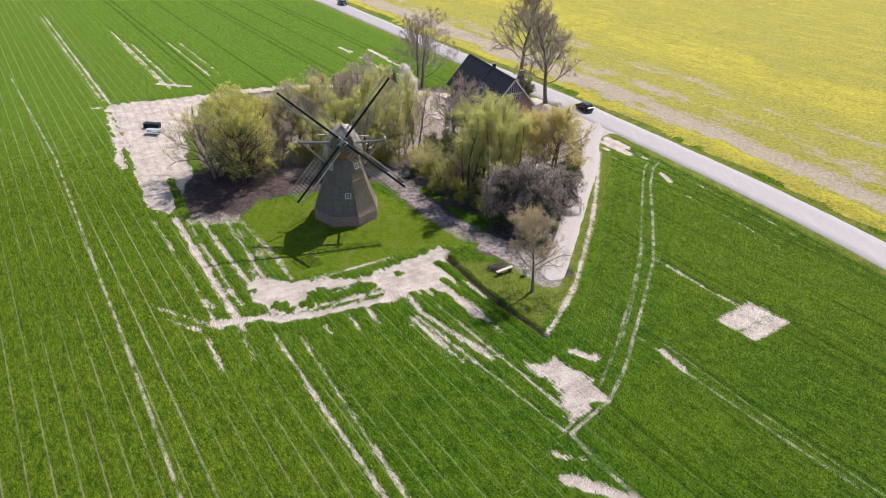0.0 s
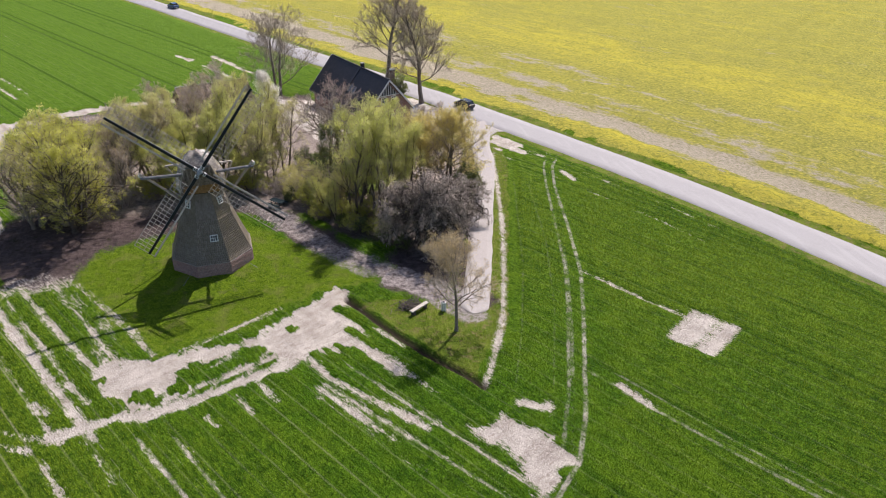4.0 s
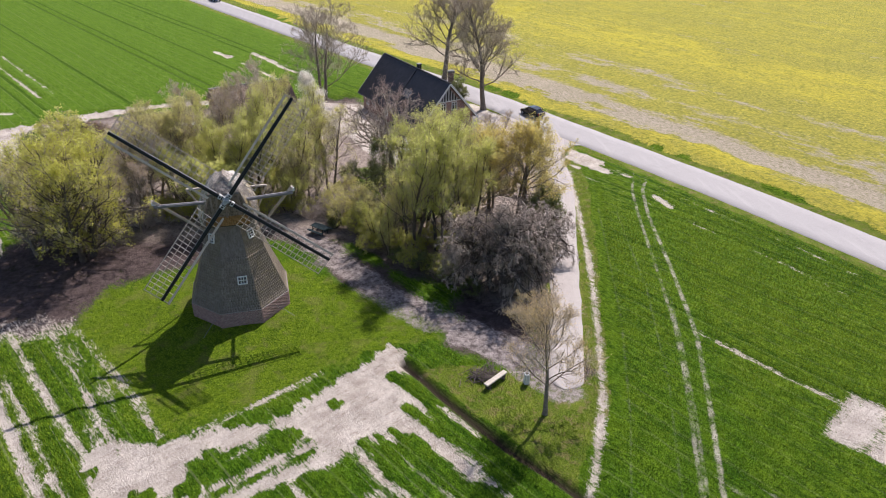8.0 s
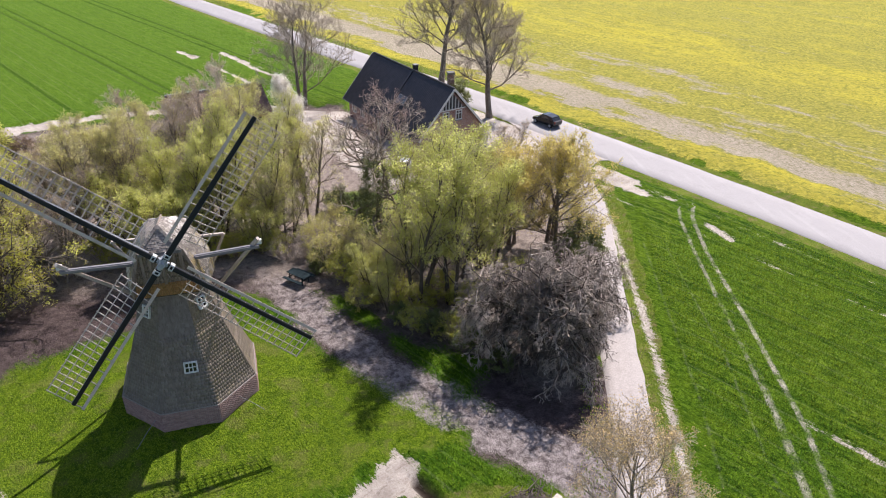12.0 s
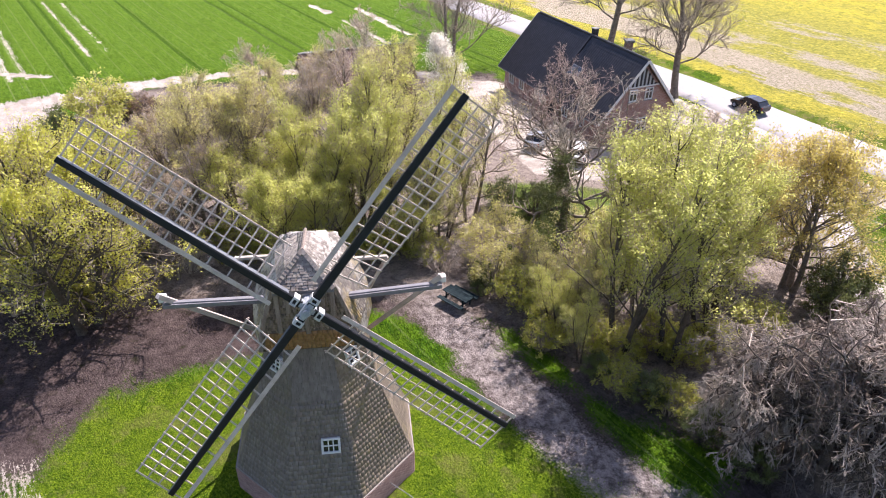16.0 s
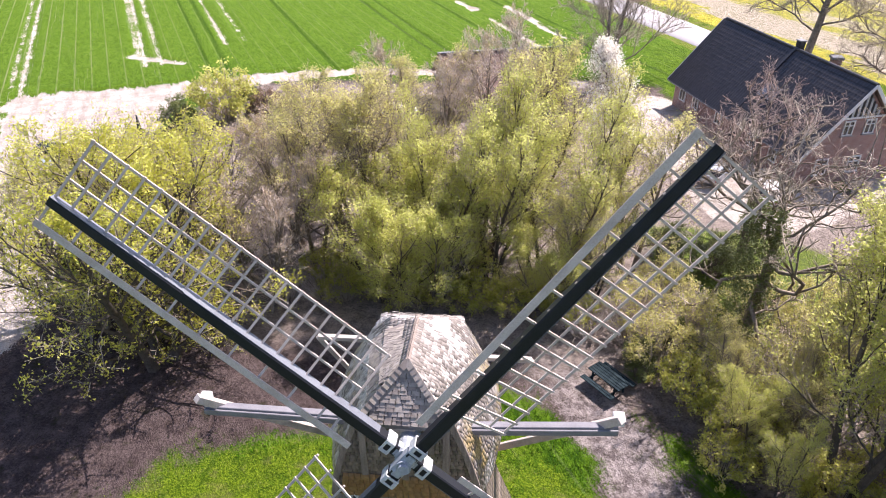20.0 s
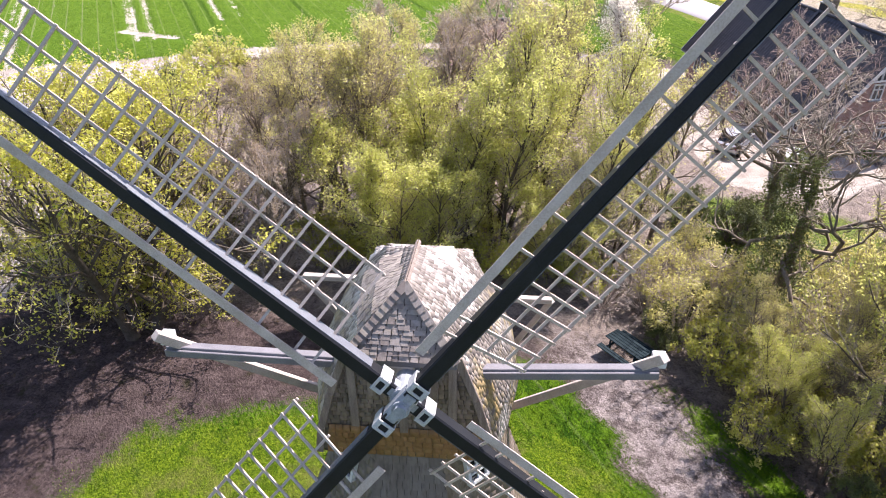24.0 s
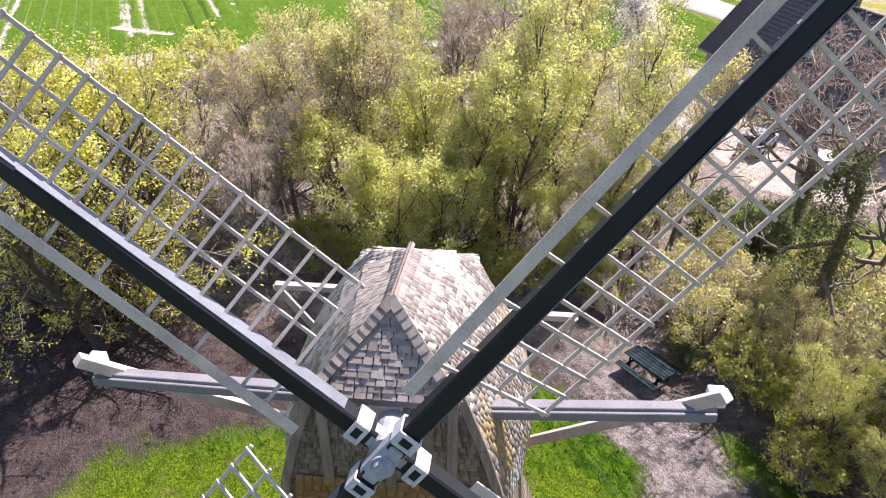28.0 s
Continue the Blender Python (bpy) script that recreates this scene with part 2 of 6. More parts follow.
def quads(name, verts, mat, smooth=False, per=4):
    """A mesh of separate polygons with per corners each, from an array of corners."""
    verts = np.asarray(verts, dtype=np.float32).reshape(-1, 3)
    n = len(verts) // per
    me = bpy.data.meshes.new(name)
    me.vertices.add(len(verts))
    me.vertices.foreach_set("co", verts.ravel())
    me.loops.add(len(verts))
    me.loops.foreach_set("vertex_index", np.arange(len(verts), dtype=np.int32))
    me.polygons.add(n)
    me.polygons.foreach_set("loop_start", np.arange(0, len(verts), per, dtype=np.int32))
    me.materials.append(mat)
    me.update(calc_edges=True)
    if smooth:
        me.polygons.foreach_set("use_smooth", [True] * n)
    return me


def indexed(name, verts, faces, mat, smooth=False):
    """A mesh from arrays of corners and of quads."""
    verts, faces = np.asarray(verts, np.float32), np.asarray(faces, np.int32)
    me = bpy.data.meshes.new(name)
    me.vertices.add(len(verts))
    me.vertices.foreach_set("co", verts.ravel())
    me.loops.add(faces.size)
    me.loops.foreach_set("vertex_index", faces.ravel())
    me.polygons.add(len(faces))
    me.polygons.foreach_set("loop_start", np.arange(0, faces.size, faces.shape[1], dtype=np.int32))
    if smooth:
        me.polygons.foreach_set("use_smooth", np.ones(len(faces), bool))
    me.materials.append(mat)
    me.update(calc_edges=True)
    return me


def part(name, bm, material, parent, label=""):
    """Links a bmesh or mesh as one object under a thing or a part."""
    if isinstance(bm, bmesh.types.BMesh):
        me = bpy.data.meshes.new(name)
        bm.to_mesh(me)
        bm.free()
        me.materials.append(material)
    else:
        me = bm
    ob = new(name, me)
    ob.parent = parent
    if label:
        ob["label"] = label
    return ob


def thing(name, place, label, category, group="", kind="", turn=0.0):
    ob = new(name)
    ob.empty_display_size = 0.2
    ob.matrix_world = pose(*place, 0, 0, turn)
    return tagged(ob, label, category, group, kind)


def box_bm(sx, sy, sz, bevel=0.0, at=(0, 0, 0), m=None):
    bm = bmesh.new()
    bmesh.ops.create_cube(bm, size=1, matrix=Matrix.Translation(at) @ Matrix.Diagonal((sx, sy, sz, 1)))
    if bevel:
        bmesh.ops.bevel(bm, geom=bm.edges[:], offset=bevel, segments=1, affect="EDGES")
    if m is not None:
        bm.transform(m)
    return bm


def frame_of(p0, p1, up=(0, 0, 1)):
    """A matrix whose z runs from p0 to p1 and whose y is near up."""
    p0, p1 = Vector(p0), Vector(p1)
    z = (p1 - p0).normalized()
    x = Vector(up).cross(z)
    if x.length < 1e-4:
        x = Vector((1, 0, 0))
    x.normalize()
    y = z.cross(x)
    m = Matrix((x, y, z)).transposed().to_4x4()
    return Matrix.Translation(p0) @ m, (p1 - p0).length


def beam(name, p0, p1, w, h, mat, parent, label="", up=(0, 0, 1), bevel=0.012):
    m, length = frame_of(p0, p1, up)
    return part(name, box_bm(w, h, length, bevel, (0, 0, length / 2), m), mat, parent, label)


def cylinder_bm(r0, r1, p0, p1, sides=12):
    m, length = frame_of(p0, p1)
    bm = bmesh.new()
    bmesh.ops.create_cone(bm, cap_ends=True, segments=sides, radius1=r0, radius2=r1, depth=length, matrix=m @ Matrix.Translation((0, 0, length / 2)))
    return bm


def merged(bms):
    out = bmesh.new()
    for b in bms:
        me = bpy.data.meshes.new("tmp")
        b.to_mesh(me)
        b.free()
        out.from_mesh(me)
        bpy.data.meshes.remove(me)
    return out

# ---- ground ----
ROW_U, ROW_V = np.array((0.838, 0.545)), np.array((-0.545, 0.838))   # across and along the crop rows


def lattice_noise(x, y, size, seed):
    g = np.random.RandomState(seed).rand(256, 256)
    a, b = x / size, y / size
    i, j = np.floor(a).astype(int), np.floor(b).astype(int)
    s, t = a - i, b - j
    s, t = s * s * (3 - 2 * s), t * t * (3 - 2 * t)
    i0, j0, i1, j1 = i % 256, j % 256, (i + 1) % 256, (j + 1) % 256
    return (g[i0, j0] * (1 - s) + g[i1, j0] * s) * (1 - t) + (g[i0, j1] * (1 - s) + g[i1, j1] * s) * t


def clouds(x, y, size, seed, octaves=3):
    return sum(lattice_noise(x, y, size / 2 ** k, seed + k) * 0.5 ** k for k in range(octaves)) / sum(0.5 ** k for k in range(octaves))


def to_line(x, y, pts):
    """The distance of each place to a run of straight pieces."""
    best = np.full(x.shape, 1e9)
    for (ax, ay), (bx, by) in zip(pts, pts[1:]):
        dx, dy = bx - ax, by - ay
        t = np.clip(((x - ax) * dx + (y - ay) * dy) / (dx * dx + dy * dy), 0, 1)
        best = np.minimum(best, np.hypot(x - ax - t * dx, y - ay - t * dy))
    return best


def inside(x, y, poly):
    """The distance into a closed shape, negative outside."""
    hit = np.zeros(x.shape, bool)
    for (ax, ay), (bx, by) in zip(poly, poly[1:] + poly[:1]):
        c = (ay > y) != (by > y)
        with np.errstate(divide="ignore", invalid="ignore"):
            hit ^= c & (x < (bx - ax) * (y - ay) / (by - ay + 1e-12) + ax)
    d = to_line(x, y, poly + poly[:1])
    return np.where(hit, d, -d)


def step(v, lo, hi):
    t = np.clip((v - lo) / (hi - lo), 0, 1)
    return t * t * (3 - 2 * t)


def away(lo, hi, first, grow, n):
    """Ever wider steps below lo and above hi."""
    out, d = [], 0.0
    for _ in range(n):
        first *= grow
        d += first
        out.append(d)
    return lo - np.array(out[::-1]), hi + np.array(out)


ul, ur = away(-22, 88, 0.3, 1.25, 34)
vl, vr = away(5, 182, 0.8, 1.22, 34)
us = np.concatenate([ul, np.arange(-22.2, 88.2, 0.275), ur])
vs = np.concatenate([vl, np.arange(5, 182.01, 0.5), vr])
U, V = np.meshgrid(us, vs, indexing="ij")
X, Y = U * ROW_U[0] + V * ROW_V[0], U * ROW_U[1] + V * ROW_V[1]

ROAD = [(-160, 428), (-85, 312), (-34, 230), (-8.2, 187), (8, 160), (24.5, 133), (31.5, 119.5), (39.6, 105), (48, 88.5), (54.2, 74.5), (66, 45), (92, -20), (150, -160)]
DRIVE = [(29.5, 121), (25.9, 112), (24.0, 102), (19.8, 89.2), (17.3, 81.4), (14.7, 73.1), (12.2, 66.3)]
VERGE_DITCH = [(26.2, 106), (25.0, 101.0), (22.2, 89.5), (19.9, 81.0), (17.3, 72.7), (15.1, 66.1), (12.7, 60.9), (10.6, 57.0)]
DARK_DITCH = [(1.0, 72.2), (3.8, 67.0), (6.8, 62.1), (9.6, 58.5), (10.6, 57.0)]
PATH_LINE = [(13.0, 69.8), (9.4, 73.2), (6.0, 76.3), (2.6, 79.0), (0.2, 82.5), (-2.2, 86.2), (-4.6, 90.4), (-6.4, 93.6), (-9, 95.5), (-14, 96), (-20, 95), (-27, 92), (-33, 90)]
YARD = [(-60.0, 124.0), (-56.5, 127.2), (-47.6, 131.0), (-44.6, 130.2), (-43, 120), (-42, 110), (-38.5, 101), (-36.5, 95), (-34.5, 86), (-35, 82.5), (-38.5, 84.2), (-43, 92), (-48.3, 103.3)]
FAR_STRIP = [(-58.5, 123.8), (-56, 125.6), (-46.5, 129.8), (-38.3, 135.6), (-29, 139.2), (-24.9, 139.6), (-14, 140.4), (-6, 139)]
LAWN = [(1.4, 79.6), (4.2, 76.2), (3.6, 74.8), (0.6, 74.6), (-2.6, 73.6), (-5.8, 71.9), (-10.4, 69.4), (-16.2, 67.2), (-20.8, 73.1), (-25.3, 81.3), (-25.0, 84.4), (-22.7, 87.8), (-18, 88.8), (-12, 89.6), (-8, 88.2), (-5, 86.0), (-2.4, 83.0)]
GROVE = [(-3, 92), (0.5, 88.5), (5, 82.5), (12, 77), (17.5, 84.5), (21.5, 95), (23.8, 104), (24.5, 112), (20, 119), (8, 117), (2, 139), (-10, 141), (-40, 134), (-42, 118), (-40, 108), (-35, 99), (-27, 94), (-14, 96)]

to_road = to_line(X, Y, ROAD)
to_drive = to_line(X, Y, DRIVE)
n1, n2, n3 = clouds(X, Y, 6, 3), clouds(X, Y, 1.6, 11), clouds(X, Y, 25, 21)
n4 = clouds(X, Y, 0.7, 91, 2)
rowish = clouds(U * 4.0, V * 0.55, 3.2, 31)          # drawn out along the rows
# side of the road: past its line, away from the mill
road_u = np.interp(V, *np.array(sorted((p[0] * ROW_V[0] + p[1] * ROW_V[1], p[0] * ROW_U[0] + p[1] * ROW_U[1]) for p in ROAD)).T)
past = U - road_u

bare = np.zeros(X.shape)


def wear(shape, amount, soft):
    """Bare pale earth where the shape is positive, frayed by the row noise."""
    global bare
    frayed = shape - (1 - amount) * 0.22 + (rowish - 0.5) * soft * min(1.0, soft / 0.8) + (n2 - 0.5) * soft * 0.8 + (n4 - 0.5) * soft * 0.5
    bare = np.maximum(bare, np.clip(0.5 + frayed / 1.1, 0, 1))


# the trampled crossing below the mill: two blobs joined by wheel tracks, with green islands
wear(inside(X, Y, [(-21.1, 66.3), (-20.4, 67.1), (-18.0, 66.3), (-15.5, 66.5), (-11.7, 66.9), (-9.1, 67.7), (-8.2, 66.3), (-10.8, 65.6), (-13.1, 64.9), (-13.8, 63.4), (-14.6, 62.6), (-15.2, 61.2), (-15.9, 60.1), (-17.2, 60.0), (-18.4, 61.6), (-19.6, 62.8), (-20.7, 63.9)]), 1.0, 1.5)
wear(inside(X, Y, [(-9.1, 66.7), (-5.5, 69.9), (-3.0, 71.9), (-1.3, 73.8), (1.2, 74.0), (1.6, 71.1), (0.9, 69.1), (1.7, 66.8), (2.3, 63.3), (0.5, 64.0), (-1.8, 63.7), (-3.5, 63.5), (-5.6, 64.5), (-7.4, 65.0)]), 1.0, 1.8)
for line, w, amount in (([(-22.5, 58.2), (-19.9, 58.9), (-18.1, 59.6), (-15.8, 59.3), (-11.3, 60.7), (-8.2, 62.2), (-4.9, 63.4)], 0.62, 1.0), ([(-14.6, 60.9), (-11.0, 62.2), (-7.4, 64.0), (-3.5, 64.9)], 0.5, 1.0),
                        ([(0.4, 67.0), (2.1, 63.4), (3.9, 60.2)], 0.5, 1.0), ([(-3.2, 63.6), (-1.7, 60.6), (1.9, 56.9), (5.1, 53.2)], 0.3, 0.9), ([(-2.6, 59.4), (0.1, 55.5), (2.3, 52.6)], 0.22, 0.9)):
    wear(w - to_line(X, Y, line), amount, 0.7)
for hx, hy, hr in ((-16.5, 61.5, 0.8), (-18.9, 60.6, 0.95), (-13.9, 61.9, 0.6), (-20.3, 64.3, 0.5), (-7.2, 65.9, 0.35), (-4.4, 68.2, 0.45)):
    bare = np.where(np.hypot((X - hx) * 0.8, Y - hy) < hr * (0.6 + 0.9 * n2), 0.05, bare)
for a, b, w, amount in [
    ((-34.0, 81.0), (-19.4, 57.4), 0.62, 1.0), ((-32.4, 80.8), (-21.4, 62.6), 0.24, 0.75), ((-30.6, 80.7), (-20.6, 65.4), 0.5, 1.0), ((-28.0, 81.7), (-18.5, 65.2), 0.42, 0.85),
    ((-25.2, 80.4), (-16.0, 66.4), 0.42, 0.85), ((-29.1, 69.3), (-22.2, 57.8), 0.26, 0.75), ((-36.3, 80.0), (-29.1, 69.3), 0.2, 0.5), ((-23.8, 79.0), (-17.6, 69.6), 0.3, 0.6),
    ((-27.2, 79.2), (-21.5, 70.6), 0.16, 0.5), ((-22.6, 64.2), (-20.6, 61.8), 0.6, 0.9),
    ((-29.8, 61.2), (-21.5, 57.4), 0.3, 0.85), ((-27.6, 59.0), (-23.6, 57.0), 0.26, 0.85), ((-25.2, 62.6), (-23.4, 61.0), 0.4, 0.8),
    ((-20.0, 57.2), (-17.5, 53.0), 0.3, 0.7), ((-22.6, 56.0), (-19.6, 50.8), 0.28, 0.8), ((-19.0, 55.6), (-17.2, 52.8), 0.34, 0.8),
    ((-15.9, 56.0), (-4.1, 36.9), 0.27, 1.0), ((-13.2, 55.6), (-2.5, 36.9), 0.22, 0.65), ((-4.1, 36.9), (12, 12), 0.27, 1.0), ((-2.5, 36.9), (14, 11), 0.22, 0.65),
    ((-2.3, 60.0), (10.3, 43.8), 0.22, 0.8), ((0.0, 61.8), (11.3, 45.6), 0.22, 0.8), ((-3.0, 58.5), (6.5, 45.5), 0.14, 0.5), ((1.4, 64.6), (6.5, 57), 0.34, 0.85), ((0.6, 66.5), (4.6, 60.6), 0.4, 0.9), ((2.4, 67.6), (5.0, 63.5), 0.35, 0.8),
    ((-9.3, 60.2), (-8.0, 57.6), 0.24, 0.85), ((-7.4, 61.0), (-6.0, 58.6), 0.32, 1.0), ((-11.6, 58.2), (-10.6, 56.8), 0.22, 0.7),
]:
    wear(0.6 * w - 0.07 - to_line(X, Y, [a, b]), amount, 0.6)
# strips of standing crop left between the wheel marks of the crossing
for line, w in (([(-14.4, 66.9), (-10.2, 68.5), (-3.4, 72.4)], 0.45), ([(-13.2, 62.9), (-10.6, 64.4), (-7.7, 65.6)], 0.75), ([(-12.6, 61.2), (-9.3, 62.4), (-6.0, 63.9)], 0.32), ([(-2.1, 72.9), (-1.6, 73.2)], 0.4), ([(-3.9, 71.9), (-3.0, 72.5)], 0.5),
                ([(-2.8, 64.3), (-1.2, 62.5), (-0.1, 60.6)], 0.42), ([(-1.8, 64.6), (-0.4, 62.6)], 0.34), ([(-0.8, 65.0), (0.7, 63.3)], 0.34), ([(-0.1, 70.7), (2.4, 67.4)], 0.55), ([(0.5, 67.2), (2.7, 64.0)], 0.45), ([(-16.3, 66.4), (-15.2, 66.9)], 0.3)):
    keep = w - to_line(X, Y, line) + (n4 - 0.5) * 0.35 + (n2 - 0.5) * 0.25
    bare = np.minimum(bare, np.clip(0.5 - keep / 0.5, 0.0, 1))
wear(0.16 - to_line(X, Y, [(-15.3, 66.2), (-10.4, 69.0), (-5.5, 71.8)]), 1.0, 0.4)
wear(0.10 - to_line(X, Y, [(-11.6, 64.1), (-9.4, 65.2)]), 0.7, 0.4)
bare = np.maximum(bare, 0.47 * step(inside(X, Y, [(-31.8, 78.6), (-25.4, 79.6), (-25.4, 82.6), (-28.5, 83.4), (-31.6, 83.4), (-33.6, 81.6)]) + (n2 - 0.5) * 2, -0.8, 0.8))
sparse = step(inside(X, Y, [(-31, 81), (-24, 80), (-16.6, 68.2), (-17.5, 66.4), (-21, 66.5)]), -0.5, 0.8) * step(clouds(U * 2.5, V * 0.5, 3.0, 71), 0.35, 0.65)
bare = np.maximum(bare, 0.46 * sparse)
# the long pair of wheel tracks and what branches off it
TRACK_A = [(32.5, 101), (31.7, 99.3), (29.7, 92.9), (26.5, 81.1), (24.4, 73.6), (21.7, 66.1), (19.4, 60.4), (17.4, 55.4), (14.2, 48.8), (10.7, 44.1)]
TRACK_B = [(34, 101), (33.0, 99.3), (30.8, 92.8), (28.3, 82.3), (25.6, 72.1), (23.0, 65.4), (19.1, 56.1), (17.4, 52), (15.0, 47.6), (10.8, 43.4), (12.6, 40), (14.8, 37.0), (24, 22)]
wear(0.4 - to_line(X, Y, [(21.6, 54.6), (22.8, 51.5)]), 0.9, 0.8)
wear(0.25 - to_line(X, Y, [(25.8, 72.1), (28.6, 67.6), (31.8, 62.7)]), 0.55, 0.7)
wear(0.35 - to_line(X, Y, [(33.9, 97.6), (34.3, 94.6)]), 1.0, 0.5)
wear(inside(X, Y, [(8.6, 52.4), (11.0, 53.4), (12.2, 51.6), (13.6, 50.2), (14.8, 47.8), (11.4, 45.2), (11.0, 48.6)]), 1.0, 1.6)
wear(0.5 - to_line(X, Y, [(12.8, 54.4), (14.8, 53.4)]), 0.9, 1.0)
wear(0.4 - to_line(X, Y, [(9.2, 41.2), (11.2, 40.8)]), 0.9, 0.9)
wear(0.6 - to_line(X, Y, [(9.6, 38.8), (12.0, 38.0), (14, 36.6)]), 0.95, 1.0)
for o in np.arange(0.2, 4.2, 0.62):
    wear(0.46 - to_line(X, Y, [(29.1 + 0.60 * o, 59.9 - 0.80 * o), (33.4 + 0.62 * o, 62.8 - 0.80 * o)]), 0.85, 0.45)
# fine stripes on the plot beside the drive


def beside(pts):
    """The distance to a run of straight pieces, signed by its side and held within two metres."""
    best, side = np.full(X.shape, 1e9), np.ones(X.shape)
    for (ax, ay), (bx, by) in zip(pts, pts[1:]):
        dx, dy = bx - ax, by - ay
        t = np.clip(((X - ax) * dx + (Y - ay) * dy) / (dx * dx + dy * dy), 0, 1)
        d = np.hypot(X - ax - t * dx, Y - ay - t * dy)
        side = np.where(d < best, np.sign(dx * (Y - ay) - dy * (X - ax)), side)
        best = np.minimum(best, d)
    return np.clip(best, 0, 2) * side


RUTS = [(TRACK_A, 0.17, 0.75), (TRACK_B, 0.20, 0.95), ([(25.5, 76.4), (23.5, 70.3), (20.7, 62.7), (18.1, 56.3)], 0.13, 0.55),
        ([(26.2, 96), (25.1, 92.1), (20.1, 74.7), (16.1, 63.5), (13.0, 56.2)], 0.07, 0.2), ([(27.6, 94), (26.9, 90.9), (24.4, 79.2), (20.4, 66.3), (16.2, 55.8)], 0.07, 0.2),
        ([(19.8, 56.6), (23.8, 49.9), (27.5, 44.2), (32.4, 37.1), (44, 19)], 0.17, 0.75), ([(22.1, 55.7), (27.2, 46.8), (33.5, 37.1), (46, 19)], 0.12, 0.55),
        ([(-16.2, 56.6), (-4.1, 36.9), (12, 12)], 0.17, 0.9), ([(-13.6, 56.2), (-2.5, 36.9), (14, 11)], 0.13, 0.6), ([(-2.3, 60.0), (10.3, 43.8)], 0.12, 0.7), ([(0.0, 61.8), (11.3, 45.6)], 0.13, 0.7),
        ([(-87.0, 141.6), (-57.9, 99.5), (-39.8, 70.2), (-31.8, 57.5), (-19.05, 36.7), (-8, 19)], 0.17, 1.0), ([(-39.0, 71.8), (-23.85, 48.5), (-16.4, 36.8), (-6, 20)], 0.10, 0.55),
        ([(-33.9, 81.0), (-19.4, 57.4)], 0.25, 0.8), ([(-30.5, 80.7), (-20.6, 65.4)], 0.22, 0.7)]
# corner by the road
wear(inside(X, Y, [(27.2, 111.5), (29.3, 113), (31.2, 108), (30.8, 104.5), (28.2, 107)]), 0.8, 2.6)
for o in (2.2, 6.5):
    wear(0.02 - np.abs(past + 4.2 + o) - 5 * ((V < 40) | (V > 79)), 0.4, 0.9)
# yard, far strip, path, verge ditch
yard = np.maximum(inside(X, Y, YARD), np.interp(X, (-50, -38, -28), (2.3, 1.6, 0.9)) - to_line(X, Y, FAR_STRIP))
wear(yard, 1.0, 1.4)
strip = step(0.6 - to_line(X, Y, [(-38.6, 93.0), (-36.0, 88.0), (-33.0, 82.0)]) + (n2 - 0.5) * 0.7, -0.25, 0.25)
bare = bare * (1 - strip)
wear(0.5 - to_line(X, Y, [(-59, 121), (-53, 110), (-49, 101), (-46.5, 97)]), 0.8, 1.6)
wear(0.75 - to_line(X, Y, [(-57, 122.5), (-58.5, 126), (-62, 124)]), 0.6, 2.0)
wear(0.30 - to_line(X, Y, VERGE_DITCH), 0.8, 0.35)
# far field: lines from the yard edge up the slope
wear(0.55 - to_line(X, Y, [(-56.5, 139.5), (-49.8, 138.3)]), 1.0, 0.5)
for k, (px, py, w, long) in enumerate([(-53.0, 136.5, 0.24, 60), (-51.6, 137.2, 0.2, 42), (-56, 140, 0.16, 40), (-48, 146, 0.2, 34), (-46.5, 148, 0.14, 30), (-60.5, 126, 0.2, 90), (-63, 128, 0.16, 90)]):
    wear(w - to_line(X, Y, [(px, py), (px - 0.545 * long, py + 0.838 * long)]), 0.75, 0.5)
wear(0.5 - to_line(X, Y, [(-16.5, 170), (-8.5, 156)]), 0.9, 1.2)
wear(0.28 - to_line(X, Y, [(-18, 163), (-9.5, 149)]), 0.8, 0.8)
wear(0.7 - to_line(X, Y, [(-23, 172), (-21, 167)]), 0.5, 1.6)
# seed rows and tramlines of the crop
crop = (past < -5.0) & (to_drive > 4.5)
fade = step(clouds(U, V * 0.35, 9, 41), 0.15, 0.50) * step(-U, -42, -6)
rowfade = np.where(crop, 0.25 + 0.75 * fade, 0) * step(-inside(X, Y, LAWN), 0, 1) * step(np.abs(yard) + 3 * (yard < 0), 0.5, 2)
lush = step(0.3 - np.abs(to_road - 7.2 - 0.5 * (n2 - 0.5)), -0.15, 0.2) * (past < 0) * (V > 10) * (V < 82) * 0.9
lush = np.maximum(lush, step(0.45 - np.abs(to_road - 5.3 - 0.6 * (n2 - 0.5)), -0.15, 0.2) * (past < 0) * (V > 10) * (V < 82))
for tu in (60.9, 62.7, 70.4, 78.6, 80.4, 38.2, 36.4, 49.0):
    lush = np.maximum(lush, step(0.22 - np.abs(U - tu + 0.6 * (n3 - 0.5)), -0.12, 0.16))

lawn = step(inside(X, Y, LAWN) + (n2 - 0.5) * 2.5 + (n4 - 0.5) * 1.5, -1.7, 1.5)
litter = step(inside(X, Y, GROVE) + (n1 - 0.5) * 4, -1.0, 3.0)
grove = inside(X, Y, GROVE)
# the patch by the weeping trees puts shade on grass in as dark soil
soil = step(np.maximum(np.maximum(grove, inside(X, Y, [(4.0, 78.5), (8.5, 73.0), (13.2, 71.4), (16.2, 79), (14, 81), (8, 82)])), np.maximum(2.0 - to_line(X, Y, PATH_LINE), inside(X, Y, [(-38, 91), (-31, 99.5), (-22, 100), (-14, 97), (-17, 90.5), (-23.5, 86), (-25.8, 81.5), (-29, 80.6), (-33, 82)]))) + (n1 - 0.5) * 3.5 + (n2 - 0.5) * 2.0, -1.2, 1.2)
